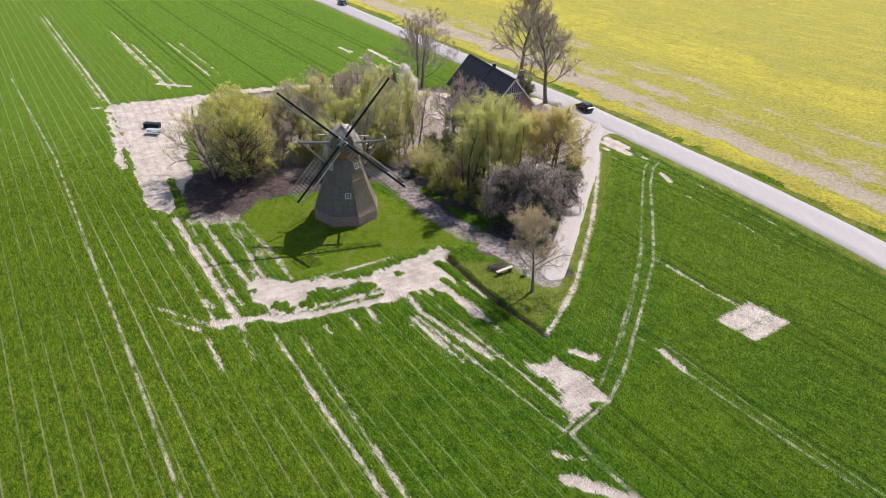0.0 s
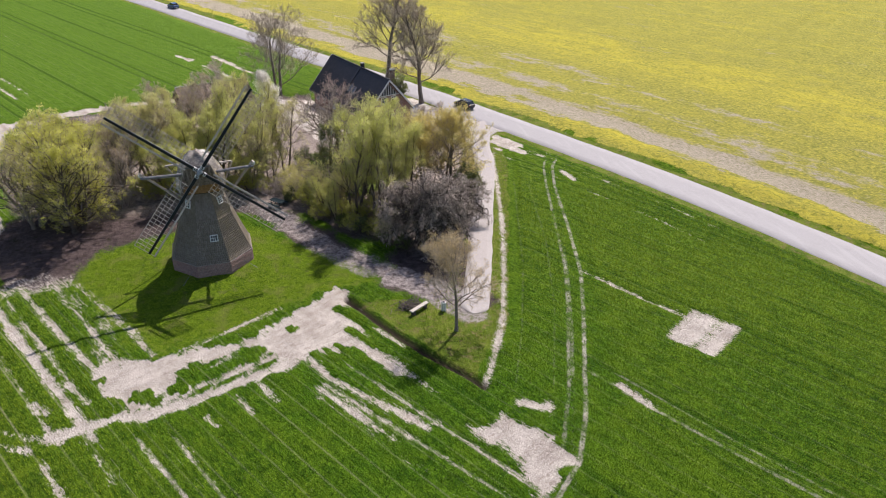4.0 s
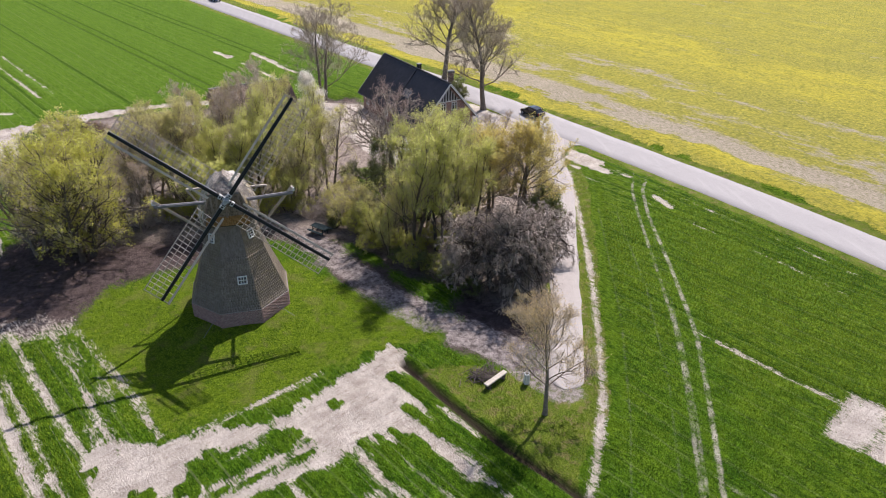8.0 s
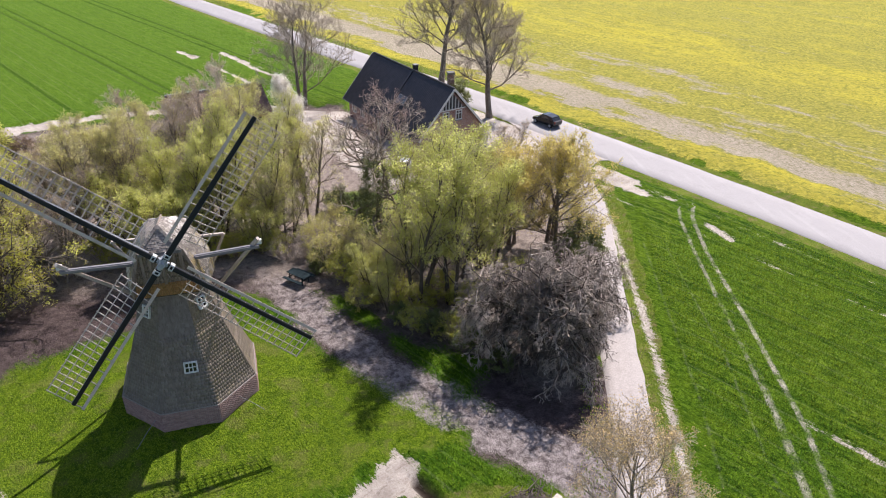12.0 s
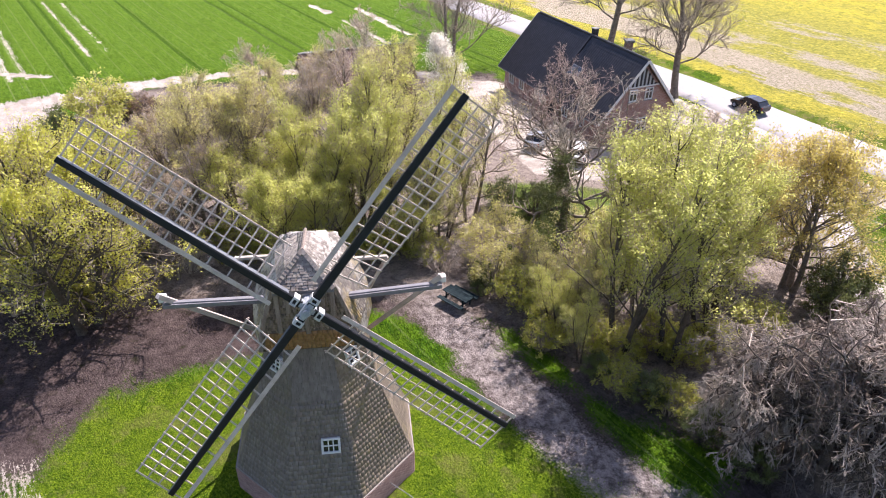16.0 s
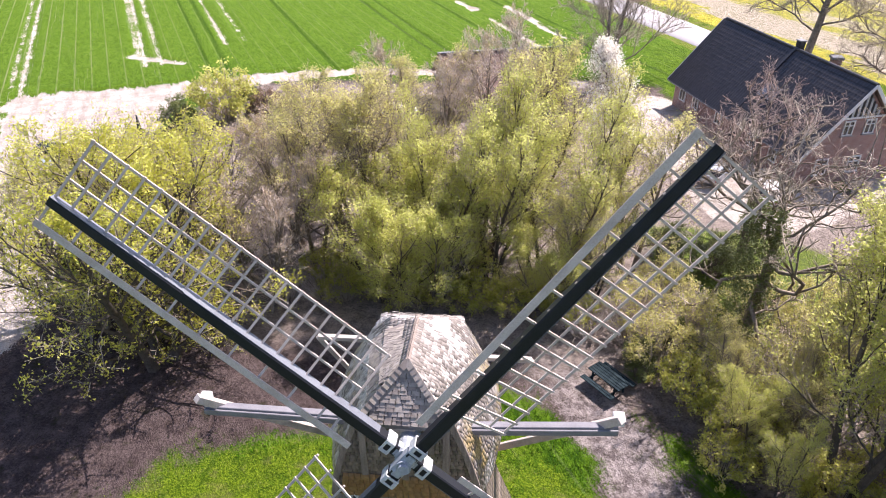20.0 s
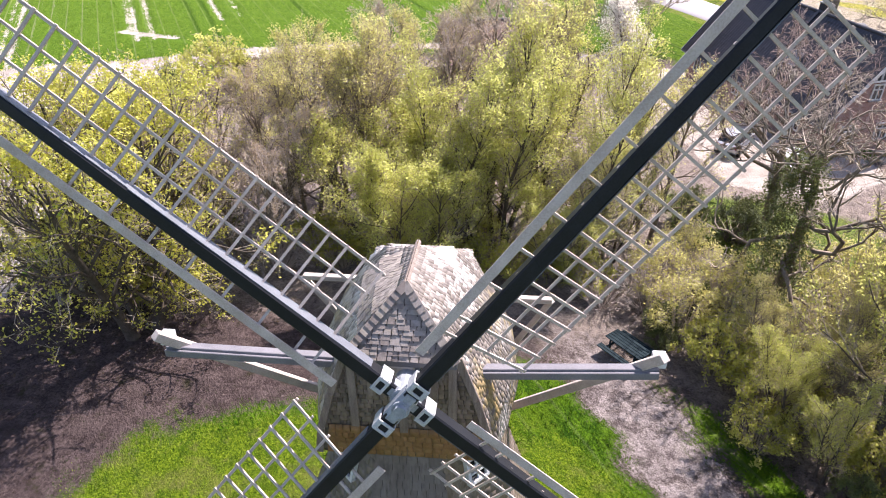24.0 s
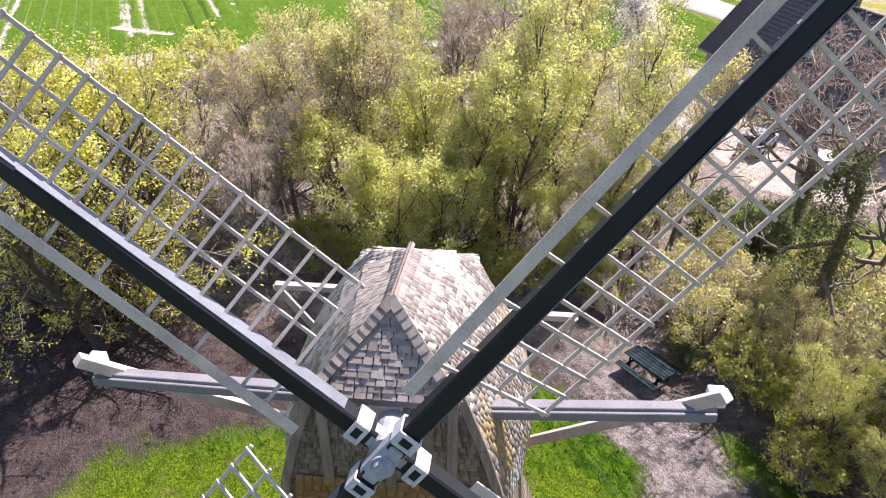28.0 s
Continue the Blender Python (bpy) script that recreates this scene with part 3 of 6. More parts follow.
path_line = to_line(X, Y, PATH_LINE)
gravel = 0.75 * step(1.7 - path_line + (n2 - 0.5) * 1.6, -0.5, 0.7) * step(X, -13, -4)
gravel = np.maximum(gravel, step(1.8 - to_line(X, Y, [(12.4, 67.5), (9.0, 72.0), (6.4, 75)]) + (n2 - 0.5) * 1.6, -0.3, 0.5))
court = step(inside(X, Y, [(2.5, 112.5), (8, 111), (14, 115.5), (9, 127), (2, 137), (-4, 138), (-3, 128)]) + (n1 - 0.5) * 1.6, -0.3, 0.6)
court = np.maximum(court, step(inside(X, Y, [(13.5, 117.5), (19, 113.5), (24, 109), (25, 117), (24.4, 125), (20.5, 134), (16.4, 137), (13.6, 128)]) + (n1 - 0.5) * 1.2, -0.3, 0.6))
verge = step(np.maximum(4.5 - to_road, np.maximum(3.2 - to_drive, inside(X, Y, [(13.2, 72.0), (9.0, 70.0), (4.6, 71.6), (2.2, 70.8), (10.2, 58), (15, 66), (16.4, 71)]))) + (n2 - 0.5) * 1.0, -0.3, 0.4)
garden = step(inside(X, Y, [(-1.5, 94), (-2, 111), (3, 111), (9.5, 109), (12.5, 104), (10, 97.5), (5, 95)]) + (n1 - 0.5) * 3, -1, 1)
rape = step(past - 4.7 + (n2 - 0.5) * 1.2, -0.4, 0.5)
# bald strips in the flowering field, drawn out along the road
band = np.exp(-((past - 12.0 - 3 * (n3 - 0.5)) / 2.2) ** 2) * 0.26 + np.exp(-((past - 20) / 8.0) ** 2) * 0.08 + np.exp(-((past - 118) / 9.0) ** 2) * 0.2
streaks = 0.6 * clouds(past * 1.8, V * 0.22, 7, 61, 4) + 0.4 * clouds(past * 1.6, V * 0.5, 2.2, 63, 3)
bald = np.clip(0.5 + (streaks + band - 0.66) * 3.2, 0, 1)
deep = np.clip(step(U, 4, 30) * (1 - 0.62 * step(U, 46, 66)) * 0.8 + 0.5 * (clouds(X, Y, 14, 81) - 0.42) + 0.35 * step(3.0 - to_line(X, Y, TRACK_B), 0, 3), 0, 1)

# wheel marks pressed into the bare earth of the yard and of the crossing
yard_q = (X + 38.5) * 0.887 + (Y - 84.6) * 0.462
marks = lambda q, size: step(np.cos(2 * math.pi * q / size + 2.5 * (n3 - 0.5)) + 1.3 * (n1 - 0.5) + 0.8 * (n2 - 0.5), 0.1, 0.9)
trod = np.where(yard > -1, (0.35 + 0.9 * marks(yard_q, 1.5)) * step(Y, 78, 90), marks(V + 0.03 * U, 1.1) * 0.8)

mound = 0.82 * step(9.5 - np.hypot(X + 11.95, Y - 82.15), 0, 7.5)
tall = np.where(crop, 1.0, 0.0) * (1 - np.clip(bare * 1.3, 0, 1)) * (1 - lawn) * (1 - soil) * (1 - verge) * (1 - court) * (yard < 0)
ditch = step(0.52 - to_line(X, Y, DARK_DITCH), -0.1, 0.4)
trench = step(0.6 - to_line(X, Y, VERGE_DITCH), -0.1, 0.5)
Z = mound + tall * (0.19 + 0.10 * (n2 - 0.5) + 0.05 * (rowish - 0.5)) - 0.5 * ditch - 0.18 * trench
Z = Z + rape * (1 - bald) * (0.55 + 0.3 * (n2 - 0.5)) * step(to_road, 4.2, 6.0) + (1 - tall) * 0.05 * (n2 - 0.5)
Z = np.where(to_road < 3.5, -0.02, Z)
Z = np.where(to_drive < 1.9, -0.02, Z)
Z = np.where(inside(X, Y, [(18.5, 139.5), (22.3, 131.5), (24.2, 124), (24.6, 117), (24.1, 109), (26.4, 109), (27.6, 112.5), (29.6, 114.6), (33.5, 114.5), (31.0, 122), (24, 133.5)]) > -0.3, -0.03, Z)
Z = Z - lush * 0.08 * tall

nu, nv = len(us), len(vs)
idx = np.arange(nu * nv).reshape(nu, nv)
faces = np.stack([idx[:-1, :-1], idx[1:, :-1], idx[1:, 1:], idx[:-1, 1:]], -1).reshape(-1, 4)

g = Mat("field, earth and grass", 0.95, 0, 0.05)
uvrow = g.stretch((1.0, 1.0, 1.0), -math.atan2(0.545, 0.838))
grain = g.noise(2.2, 6, 0.75, g.stretch((3.2, 0.7, 1.0), 0.0, uvrow))
fine = g.noise(9.0, 6, 0.8)
fine2 = g.noise(30.0, 3, 0.8)
broad = g.noise(0.07, 4, 0.55)
mid = g.noise(0.5, 4, 0.6)
a_bare, a_lawn, a_soil, a_gravel, a_rape = (g.attr(k) for k in ("bare", "lawn", "soil", "gravel", "rape"))
a_lush, a_verge, a_ditch, a_garden = (g.attr(k) for k in ("lush", "verge", "ditch", "garden"))
a_deep = g.attr("deep")
tuft = g.noise(2.4, 6, 0.8, g.stretch((2.0, 0.8, 1.0), 0.0, uvrow))
pale_c = g.mix(g.span(tuft, 0.38, 0.62), (0.044, 0.088, 0.010), (0.180, 0.250, 0.034))
pale_c = g.mix(g.math("MULTIPLY", g.span(mid, 0.45, 0.7), 0.5), pale_c, (0.16, 0.21, 0.025))
deep_c = g.mix(g.span(tuft, 0.38, 0.62), (0.018, 0.060, 0.008), (0.100, 0.205, 0.018))
deep_c = g.mix(g.math("MULTIPLY", g.span(g.math("ADD", g.math("MULTIPLY", broad, 0.6), g.math("MULTIPLY", mid, 0.4)), 0.40, 0.62), 0.75), deep_c, (0.130, 0.205, 0.022))
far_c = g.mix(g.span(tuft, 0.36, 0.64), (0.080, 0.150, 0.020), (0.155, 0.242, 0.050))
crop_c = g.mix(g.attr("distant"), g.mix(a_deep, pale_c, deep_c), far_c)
crop_c = g.mix(g.math("MULTIPLY", g.span(fine, 0.50, 0.62), 0.7), crop_c, (0.016, 0.047, 0.007))
clods = g.noise(1.3, 5, 0.7, g.stretch((1.9, 0.45, 1.0), 0.0, uvrow))
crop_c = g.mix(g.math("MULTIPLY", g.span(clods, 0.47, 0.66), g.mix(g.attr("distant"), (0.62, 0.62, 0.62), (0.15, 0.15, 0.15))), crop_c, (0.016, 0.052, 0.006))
crop_c = g.mix(g.math("MULTIPLY", a_lush, 0.65), crop_c, (0.014, 0.055, 0.006))
clump = g.noise(1.7, 6, 0.78)
lawn_c = g.mix(g.span(fine, 0.38, 0.62), (0.042, 0.105, 0.004), (0.23, 0.33, 0.02))
lawn_c = g.mix(g.math("MULTIPLY", g.span(clump, 0.45, 0.62), 0.65), lawn_c, (0.035, 0.085, 0.006))
lawn_c = g.mix(g.math("MULTIPLY", g.span(mid, 0.50, 0.68), 0.6), lawn_c, (0.21, 0.22, 0.06))
lawn_c = g.mix(g.math("MULTIPLY", g.span(g.noise(1.0, 5, 0.75), 0.54, 0.66), 0.55), lawn_c, (0.15, 0.165, 0.05))
sand_c = g.mix(g.span(g.math("ADD", g.math("MULTIPLY", fine, 0.5), g.math("MULTIPLY", mid, 0.5)), 0.35, 0.65), (0.47, 0.415, 0.365), (0.79, 0.73, 0.67))
sand_c = g.mix(g.math("MULTIPLY", g.span(g.noise(1.1, 6, 0.8, g.stretch((0.7, 2.6, 1.0), 0.0, uvrow)), 0.52, 0.66), 0.6), sand_c, (0.27, 0.215, 0.175))
sand_c = g.mix(g.math("MULTIPLY", g.attr("trod"), g.span(clods, 0.36, 0.58, 0.05, 0.40)), sand_c, (0.33, 0.272, 0.235))
soil_c = g.mix(g.span(g.math("ADD", g.math("MULTIPLY", fine, 0.5), g.math("MULTIPLY", clump, 0.5)), 0.38, 0.62), (0.13, 0.105, 0.098), (0.44, 0.375, 0.35))
soil_c = g.mix(g.math("MULTIPLY", g.span(g.noise(0.45, 5, 0.7), 0.48, 0.66), 0.6), soil_c, (0.19, 0.155, 0.145))
soil_c = g.mix(g.math("MULTIPLY", g.span(g.noise(0.9, 5, 0.7), 0.56, 0.68), 0.55), soil_c, (0.075, 0.11, 0.02))
# darkened as earth, with some of the trees' shade put into the colour
soil_c = g.mix(1.0, soil_c, (0.38, 0.345, 0.365), "MULTIPLY")
soil_c = g.mix(g.math("MULTIPLY", g.attr("litter"), g.span(g.math("ADD", g.math("MULTIPLY", fine, 0.5), g.math("MULTIPLY", clump, 0.5)), 0.30, 0.66)), soil_c, (0.50, 0.43, 0.38))
grav_c = g.mix(g.span(g.math("ADD", g.math("MULTIPLY", fine2, 0.5), g.math("MULTIPLY", clump, 0.5)), 0.36, 0.62), (0.20, 0.175, 0.172), (0.52, 0.465, 0.455))
verge_c = g.mix(g.span(g.math("ADD", g.math("MULTIPLY", fine, 0.6), g.math("MULTIPLY", mid, 0.4)), 0.36, 0.62), (0.06, 0.125, 0.010), (0.21, 0.26, 0.04))
verge_c = g.mix(g.math("MULTIPLY", g.span(g.noise(1.3, 4, 0.6), 0.48, 0.66), 0.6), verge_c, (0.27, 0.21, 0.11))
a_past = g.attr("past")
drawn = g.stretch((0.26, 0.07, 1.0), math.radians(5), uvrow)
longs, shorts = g.noise(1.0, 5, 0.7, drawn), g.noise(0.8, 6, 0.75, g.stretch((1.0, 0.35, 1.0), math.radians(5), uvrow))
swath = g.math("ADD", g.math("MULTIPLY", longs, 0.65), g.math("MULTIPLY", shorts, 0.35))
def band(lo, a, b, hi):
    return g.math("MULTIPLY", g.span(a_past, lo, a), g.span(a_past, hi, b))


wavy = g.math("MULTIPLY", g.math("SUBTRACT", longs, 0.5), 9.0)
a_past = g.math("ADD", a_past, wavy)
bands = g.math("ADD", g.math("MULTIPLY", band(7.6, 9.8, 13.0, 18.0), 0.25), g.math("ADD", g.math("MULTIPLY", band(15.0, 18.5, 21.5, 27.0), 0.13), g.math("MULTIPLY", band(27.0, 30.5, 33.0, 38.0), 0.085)))
bald_f = g.span(g.math("ADD", swath, bands), 0.585, 0.70)
gold_f = g.span(g.math("ADD", g.math("SUBTRACT", 1.0, swath), g.math("SUBTRACT", g.math("ADD", g.math("MULTIPLY", band(36.0, 47.0, 53.0, 70.0), 0.08), g.math("MULTIPLY", band(3.0, 4.6, 7.0, 9.4), 0.09)), bands)), 0.45, 0.74)
flower = g.mix(g.span(tuft, 0.38, 0.60), (0.29, 0.31, 0.06), (0.58, 0.53, 0.12))
flower = g.mix(g.math("MULTIPLY", g.span(clump, 0.46, 0.62), 0.4), flower, (0.20, 0.27, 0.05))
flower = g.mix(g.math("MULTIPLY", g.math("MULTIPLY", gold_f, 0.9), g.span(fine, 0.36, 0.58)), flower, (0.82, 0.72, 0.07))
speck = g.noise(1.5, 4, 0.75)
flower = g.mix(g.math("MULTIPLY", g.span(speck, 0.50, 0.60), 0.6), flower, (0.20, 0.25, 0.05))
flower = g.mix(g.math("MULTIPLY", g.span(g.noise(2.3, 4, 0.75), 0.54, 0.64), 0.7), flower, (0.84, 0.75, 0.12))
stub = g.mix(g.span(g.math("ADD", g.math("MULTIPLY", fine, 0.5), g.math("MULTIPLY", tuft, 0.5)), 0.40, 0.60), (0.26, 0.26, 0.13), (0.74, 0.65, 0.54))
blur = g.math("SUBTRACT", g.math("ADD", g.math("MULTIPLY", fine, 0.6), g.math("MULTIPLY", tuft, 0.6)), 0.6)
edge = lambda a, w=0.32: g.span(g.math("ADD", a, g.math("MULTIPLY", blur, w * 3.4)), 0.5 - w / 3, 0.5 + w / 3)
crop_c = g.mix(1.0, crop_c, (1.0, 1.12, 0.5), "MULTIPLY")
cut = g.t.nodes.new("ShaderNodeSeparateXYZ")
g.link(uvrow, cut.inputs[0])
row_d = g.math("ADD", g.math("ABSOLUTE", g.math("SUBTRACT", g.math("FRACT", g.math("DIVIDE", g.math("ADD", cut.outputs[0], 4.325), 1.65)), 0.5)), g.math("MULTIPLY", g.math("SUBTRACT", fine, 0.5), 0.10))
row_f = g.math("MULTIPLY", g.span(row_d, 0.062, 0.022), g.attr("rowfade"))
row_f = g.math("MULTIPLY", row_f, g.span(g.noise(0.5, 4, 0.7, g.stretch((2.0, 0.3, 1.0), 0.0, uvrow)), 0.30, 0.60, 0.25, 1.0))
c = g.mix(g.math("MULTIPLY", row_f, 0.42), crop_c, (0.46, 0.42, 0.30))
rag = g.math("ADD", g.math("MULTIPLY", g.math("SUBTRACT", fine, 0.5), 0.30), g.math("MULTIPLY", g.math("SUBTRACT", tuft, 0.5), 0.34))
patchy = g.span(g.noise(0.6, 6, 0.75), 0.40, 0.62, 0.05, 0.95)
for k, (_, w, amount) in enumerate(RUTS):
    away_ = g.math("ADD", g.math("ABSOLUTE", g.attr("rut_%d" % k)), rag)
    c = g.mix(g.math("MULTIPLY", g.math("MULTIPLY", g.span(away_, 0.9 * w + 0.08, 0.9 * w - 0.08), 0.82 * amount), patchy), c, sand_c)
c = g.mix(edge(a_lawn, 0.9), c, lawn_c)
c = g.mix(edge(a_verge), c, verge_c)
c = g.mix(edge(a_soil, 0.9), c, soil_c)
c = g.mix(g.math("MULTIPLY", edge(a_garden, 0.7), 0.85), c, lawn_c)
c = g.mix(edge(a_rape), c, g.mix(1.0, g.mix(bald_f, flower, stub), (0.84, 0.82, 0.84), "MULTIPLY"))
c = g.mix(g.math("MULTIPLY", edge(a_gravel, 0.8), g.span(clump, 0.36, 0.60, 0.35, 1.0)), c, grav_c)
ragged = g.math("ADD", a_bare, g.math("ADD", g.math("MULTIPLY", blur, 1.5), g.math("MULTIPLY", g.math("SUBTRACT", g.noise(2.6, 6, 0.8, g.stretch((3.2, 0.45, 1.0), 0.0, uvrow)), 0.5), 1.4)))
c = g.mix(g.span(ragged, 0.42, 0.60), c, sand_c)
c = g.mix(a_ditch, c, (0.045, 0.034, 0.027))
g.color(g.mix(1.0, c, (0.76, 0.74, 0.73), "MULTIPLY"))
g.bump(g.math("ADD", fine, g.math("MULTIPLY", grain, 0.8)), 0.9, 0.22)
ground_me = indexed("ground", np.stack([X, Y, Z], -1).reshape(-1, 3), faces, g.m, True)
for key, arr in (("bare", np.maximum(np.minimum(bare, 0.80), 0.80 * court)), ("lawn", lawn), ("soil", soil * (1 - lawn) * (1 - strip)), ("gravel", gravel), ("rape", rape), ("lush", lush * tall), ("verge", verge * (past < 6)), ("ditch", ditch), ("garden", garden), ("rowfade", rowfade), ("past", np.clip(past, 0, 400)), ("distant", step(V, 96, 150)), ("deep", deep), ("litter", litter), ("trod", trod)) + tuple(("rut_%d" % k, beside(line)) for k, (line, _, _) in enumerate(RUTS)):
    at = ground_me.attributes.new(key, "FLOAT", "POINT")
    at.data.foreach_set("value", np.ascontiguousarray(arr, np.float32).ravel())
ground = tagged(new("ground", ground_me), "green cereal field with bare tracks, flowering rapeseed beyond", "ground", kind="structure")


def blades(name, label, category, cover, colour, per_m2, tall_m, wide_m, seed, box, rows=0.0):
    """Tufts of leaning blades where the cover is high, in drill rows where asked."""
    r = np.random.RandomState(seed)
    x0, x1, y0, y1 = box
    n = int((x1 - x0) * (y1 - y0) * per_m2)
    x, y = r.uniform(x0, x1, n), r.uniform(y0, y1, n)
    u, v = x * ROW_U[0] + y * ROW_U[1], x * ROW_V[0] + y * ROW_V[1]
    if rows:
        u = np.round(u / rows) * rows + r.randn(n) * rows * 0.16
    i, j = np.clip(np.searchsorted(us, u), 1, len(us) - 1), np.clip(np.searchsorted(vs, v), 1, len(vs) - 1)
    s, t = (u - us[i - 1]) / (us[i] - us[i - 1]), (v - vs[j - 1]) / (vs[j] - vs[j - 1])
    at = lambda f: (f[i - 1, j - 1] * (1 - s) + f[i, j - 1] * s) * (1 - t) + (f[i - 1, j] * (1 - s) + f[i, j] * s) * t
    ok = at(cover) > r.uniform(0.15, 0.9, n)
    if rows:
        seam = np.abs((u + 4.325) / 1.65 % 1.0 - 0.5) < 0.07
        ok &= ~(seam & (at(rowfade) > r.uniform(0.1, 0.6, n)))
    u, v, z = u[ok], v[ok], at(Z)[ok]
    x, y = u * ROW_U[0] + v * ROW_V[0], u * ROW_U[1] + v * ROW_V[1]
    n = len(x)
    out = []
    for _ in range(2):
        a = r.uniform(0, 2 * math.pi, n)
        h, w, lean = tall_m * r.uniform(0.6, 1.3, n), wide_m * r.uniform(0.6, 1.3, n), r.uniform(0.2, 0.9, n) * tall_m
        c, d = np.cos(a), np.sin(a)
        out.append(np.stack([np.stack([x - d * w, y + c * w, z - 0.03], -1), np.stack([x + d * w, y - c * w, z - 0.03], -1), np.stack([x + c * lean, y + d * lean, z + h], -1)], 1))
    return tagged(new(name, quads(name, np.concatenate(out).reshape(-1, 3), colour, per=3)), label, category, kind="stuff")


M["blade_deep"] = leaf_mat("deep green crop blades", (0.036, 0.118, 0.004), (0.155, 0.295, 0.008), 0.42, 0.12, 0.08)
M["blade_pale"] = leaf_mat("yellowish green crop blades", (0.082, 0.155, 0.006), (0.28, 0.37, 0.016), 0.42, 0.12, 0.08)
M["blade_lawn"] = leaf_mat("bright lawn grass", (0.062, 0.15, 0.004), (0.25, 0.36, 0.016), 0.42, 0.15, 0.08)
NEAR = (-78, 66, 33, 106)
rut_free = np.ones(X.shape)
for line, w, amount in RUTS:
    rut_free = np.minimum(rut_free, 1 - 0.75 * amount * step(w + 0.03 - to_line(X, Y, line), -0.06, 0.06))
edge_off = step(X, -78, -56) * step(-X, -66, -50) * step(-Y, -106, -88)
open_crop = np.where(crop, 1.0, 0.0) * np.clip(1.3 - 1.7 * bare + 0.9 * (rowish - 0.5) + 0.8 * (n4 - 0.5), 0, 1) * (1 - lawn) * (1 - soil) * (1 - verge) * (1 - court) * (yard < 0.3)
standing = open_crop * rut_free * edge_off * (ditch < 0.2)
blades("crop_growth", "deep green young cereal crop in drill rows", "crop", standing * deep, M["blade_deep"], 26, 0.17, 0.034, 41, NEAR, 0.36)
blades("crop_growth", "yellowish green young cereal crop in drill rows", "crop", standing * (1 - deep), M["blade_pale"], 24, 0.16, 0.034, 42, NEAR, 0.36)
blades("lawn_grass", "bright green rough lawn grass round the mill", "grass", lawn * (bare < 0.5) * (ditch < 0.3), M["blade_lawn"], 75, 0.075, 0.022, 43, (-28, 4, 65, 92))
blades("verge_grass", "rough verge grass beside drive and ditch", "grass", verge * (bare < 0.5) * (ditch < 0.2) * (past < -3.4) * (to_drive > 1.6), M["blade_lawn"], 40, 0.12, 0.03, 44, (2, 34, 56, 118))


def ribbon(pts, half, z, step_len=1.0, taper=0.0):
    """A strip along a smoothed line, with ragged edges."""
    p = np.array(pts, float)
    s = np.concatenate([[0], np.cumsum(np.hypot(*np.diff(p, axis=0).T))])
    n = int(s[-1] / step_len)
    q = np.linspace(0, s[-1], n)
    x, y = np.interp(q, s, p[:, 0]), np.interp(q, s, p[:, 1])
    k = np.ones(15) / 15
    x = np.convolve(np.pad(x, 7, mode="edge"), k, "valid")
    y = np.convolve(np.pad(y, 7, mode="edge"), k, "valid")
    tx, ty = np.gradient(x), np.gradient(y)
    l = np.hypot(tx, ty)
    nx, ny = -ty / l, tx / l
    half = half * np.sqrt(np.clip((s[-1] - q) / taper, 0.02, 1)) if taper else half
    rng = np.random.RandomState(5)
    w0, w1 = half + 0.05 * np.convolve(rng.randn(n + 4), np.ones(5) / 2.2, 'valid'), half + 0.05 * np.convolve(rng.randn(n + 4), np.ones(5) / 2.2, 'valid')
    rows = []
    for f, zz in ((-1.03, z - 0.10), (-1, z), (-0.5, z + 0.012), (0, z + 0.02), (0.5, z + 0.012), (1, z), (1.03, z - 0.10)):
        w = np.where(f < 0, w0, w1) * f
        rows.append(np.stack([x + nx * w, y + ny * w, np.full(n, zz)], -1))
    v = np.stack(rows, 1)
    i = np.arange(n * 7).reshape(n, 7)
    fc = np.stack([i[:-1, 1:], i[:-1, :-1], i[1:, :-1], i[1:, 1:]], -1).reshape(-1, 4)
    return v.reshape(-1, 3), fc


r = Mat("sun-bleached asphalt", 0.75, 0, 0.3)
rc = r.mix(r.span(r.noise(40, 4, 0.8), 0.3, 0.7), (0.30, 0.285, 0.285), (0.40, 0.38, 0.38))
rc = r.mix(r.math("MULTIPLY", r.span(r.noise(0.6, 5, 0.7), 0.5, 0.75), 0.4), rc, (0.25, 0.235, 0.235))
rc = r.mix(r.math("MULTIPLY", r.span(r.noise(0.35, 3, 0.5, r.stretch((3, 0.4, 1))), 0.5, 0.7), 0.35), rc, (0.45, 0.43, 0.425))
r.color(r.mix(1.0, rc, (0.76, 0.755, 0.765), "MULTIPLY")).bump(r.noise(60, 3, 0.8), 0.3, 0.01)
v, fc = ribbon(ROAD, 3.0, 0.03)
tagged(new("road", indexed("road", v, fc, r.m)), "pale asphalt country road between fields", "road", kind="structure")
v, fc = ribbon(DRIVE, 1.35, 0.02, 0.5, 1.6)
d = Mat("dusty concrete drive", 0.85, 0, 0.2)
dc = d.mix(d.span(d.noise(12, 5, 0.75), 0.3, 0.7), (0.33, 0.30, 0.285), (0.50, 0.465, 0.445))
dc = d.mix(d.math("MULTIPLY", d.span(d.noise(0.9, 4, 0.7), 0.5, 0.75), 0.4), dc, (0.28, 0.25, 0.23))
d.color(d.mix(1.0, dc, (0.78, 0.765, 0.765), "MULTIPLY")).bump(d.noise(50, 3, 0.8), 0.3, 0.01)
tagged(new("driveway", indexed("driveway", v, fc, d.m)), "dusty pale concrete driveway beside the grove", "driveway", kind="structure")

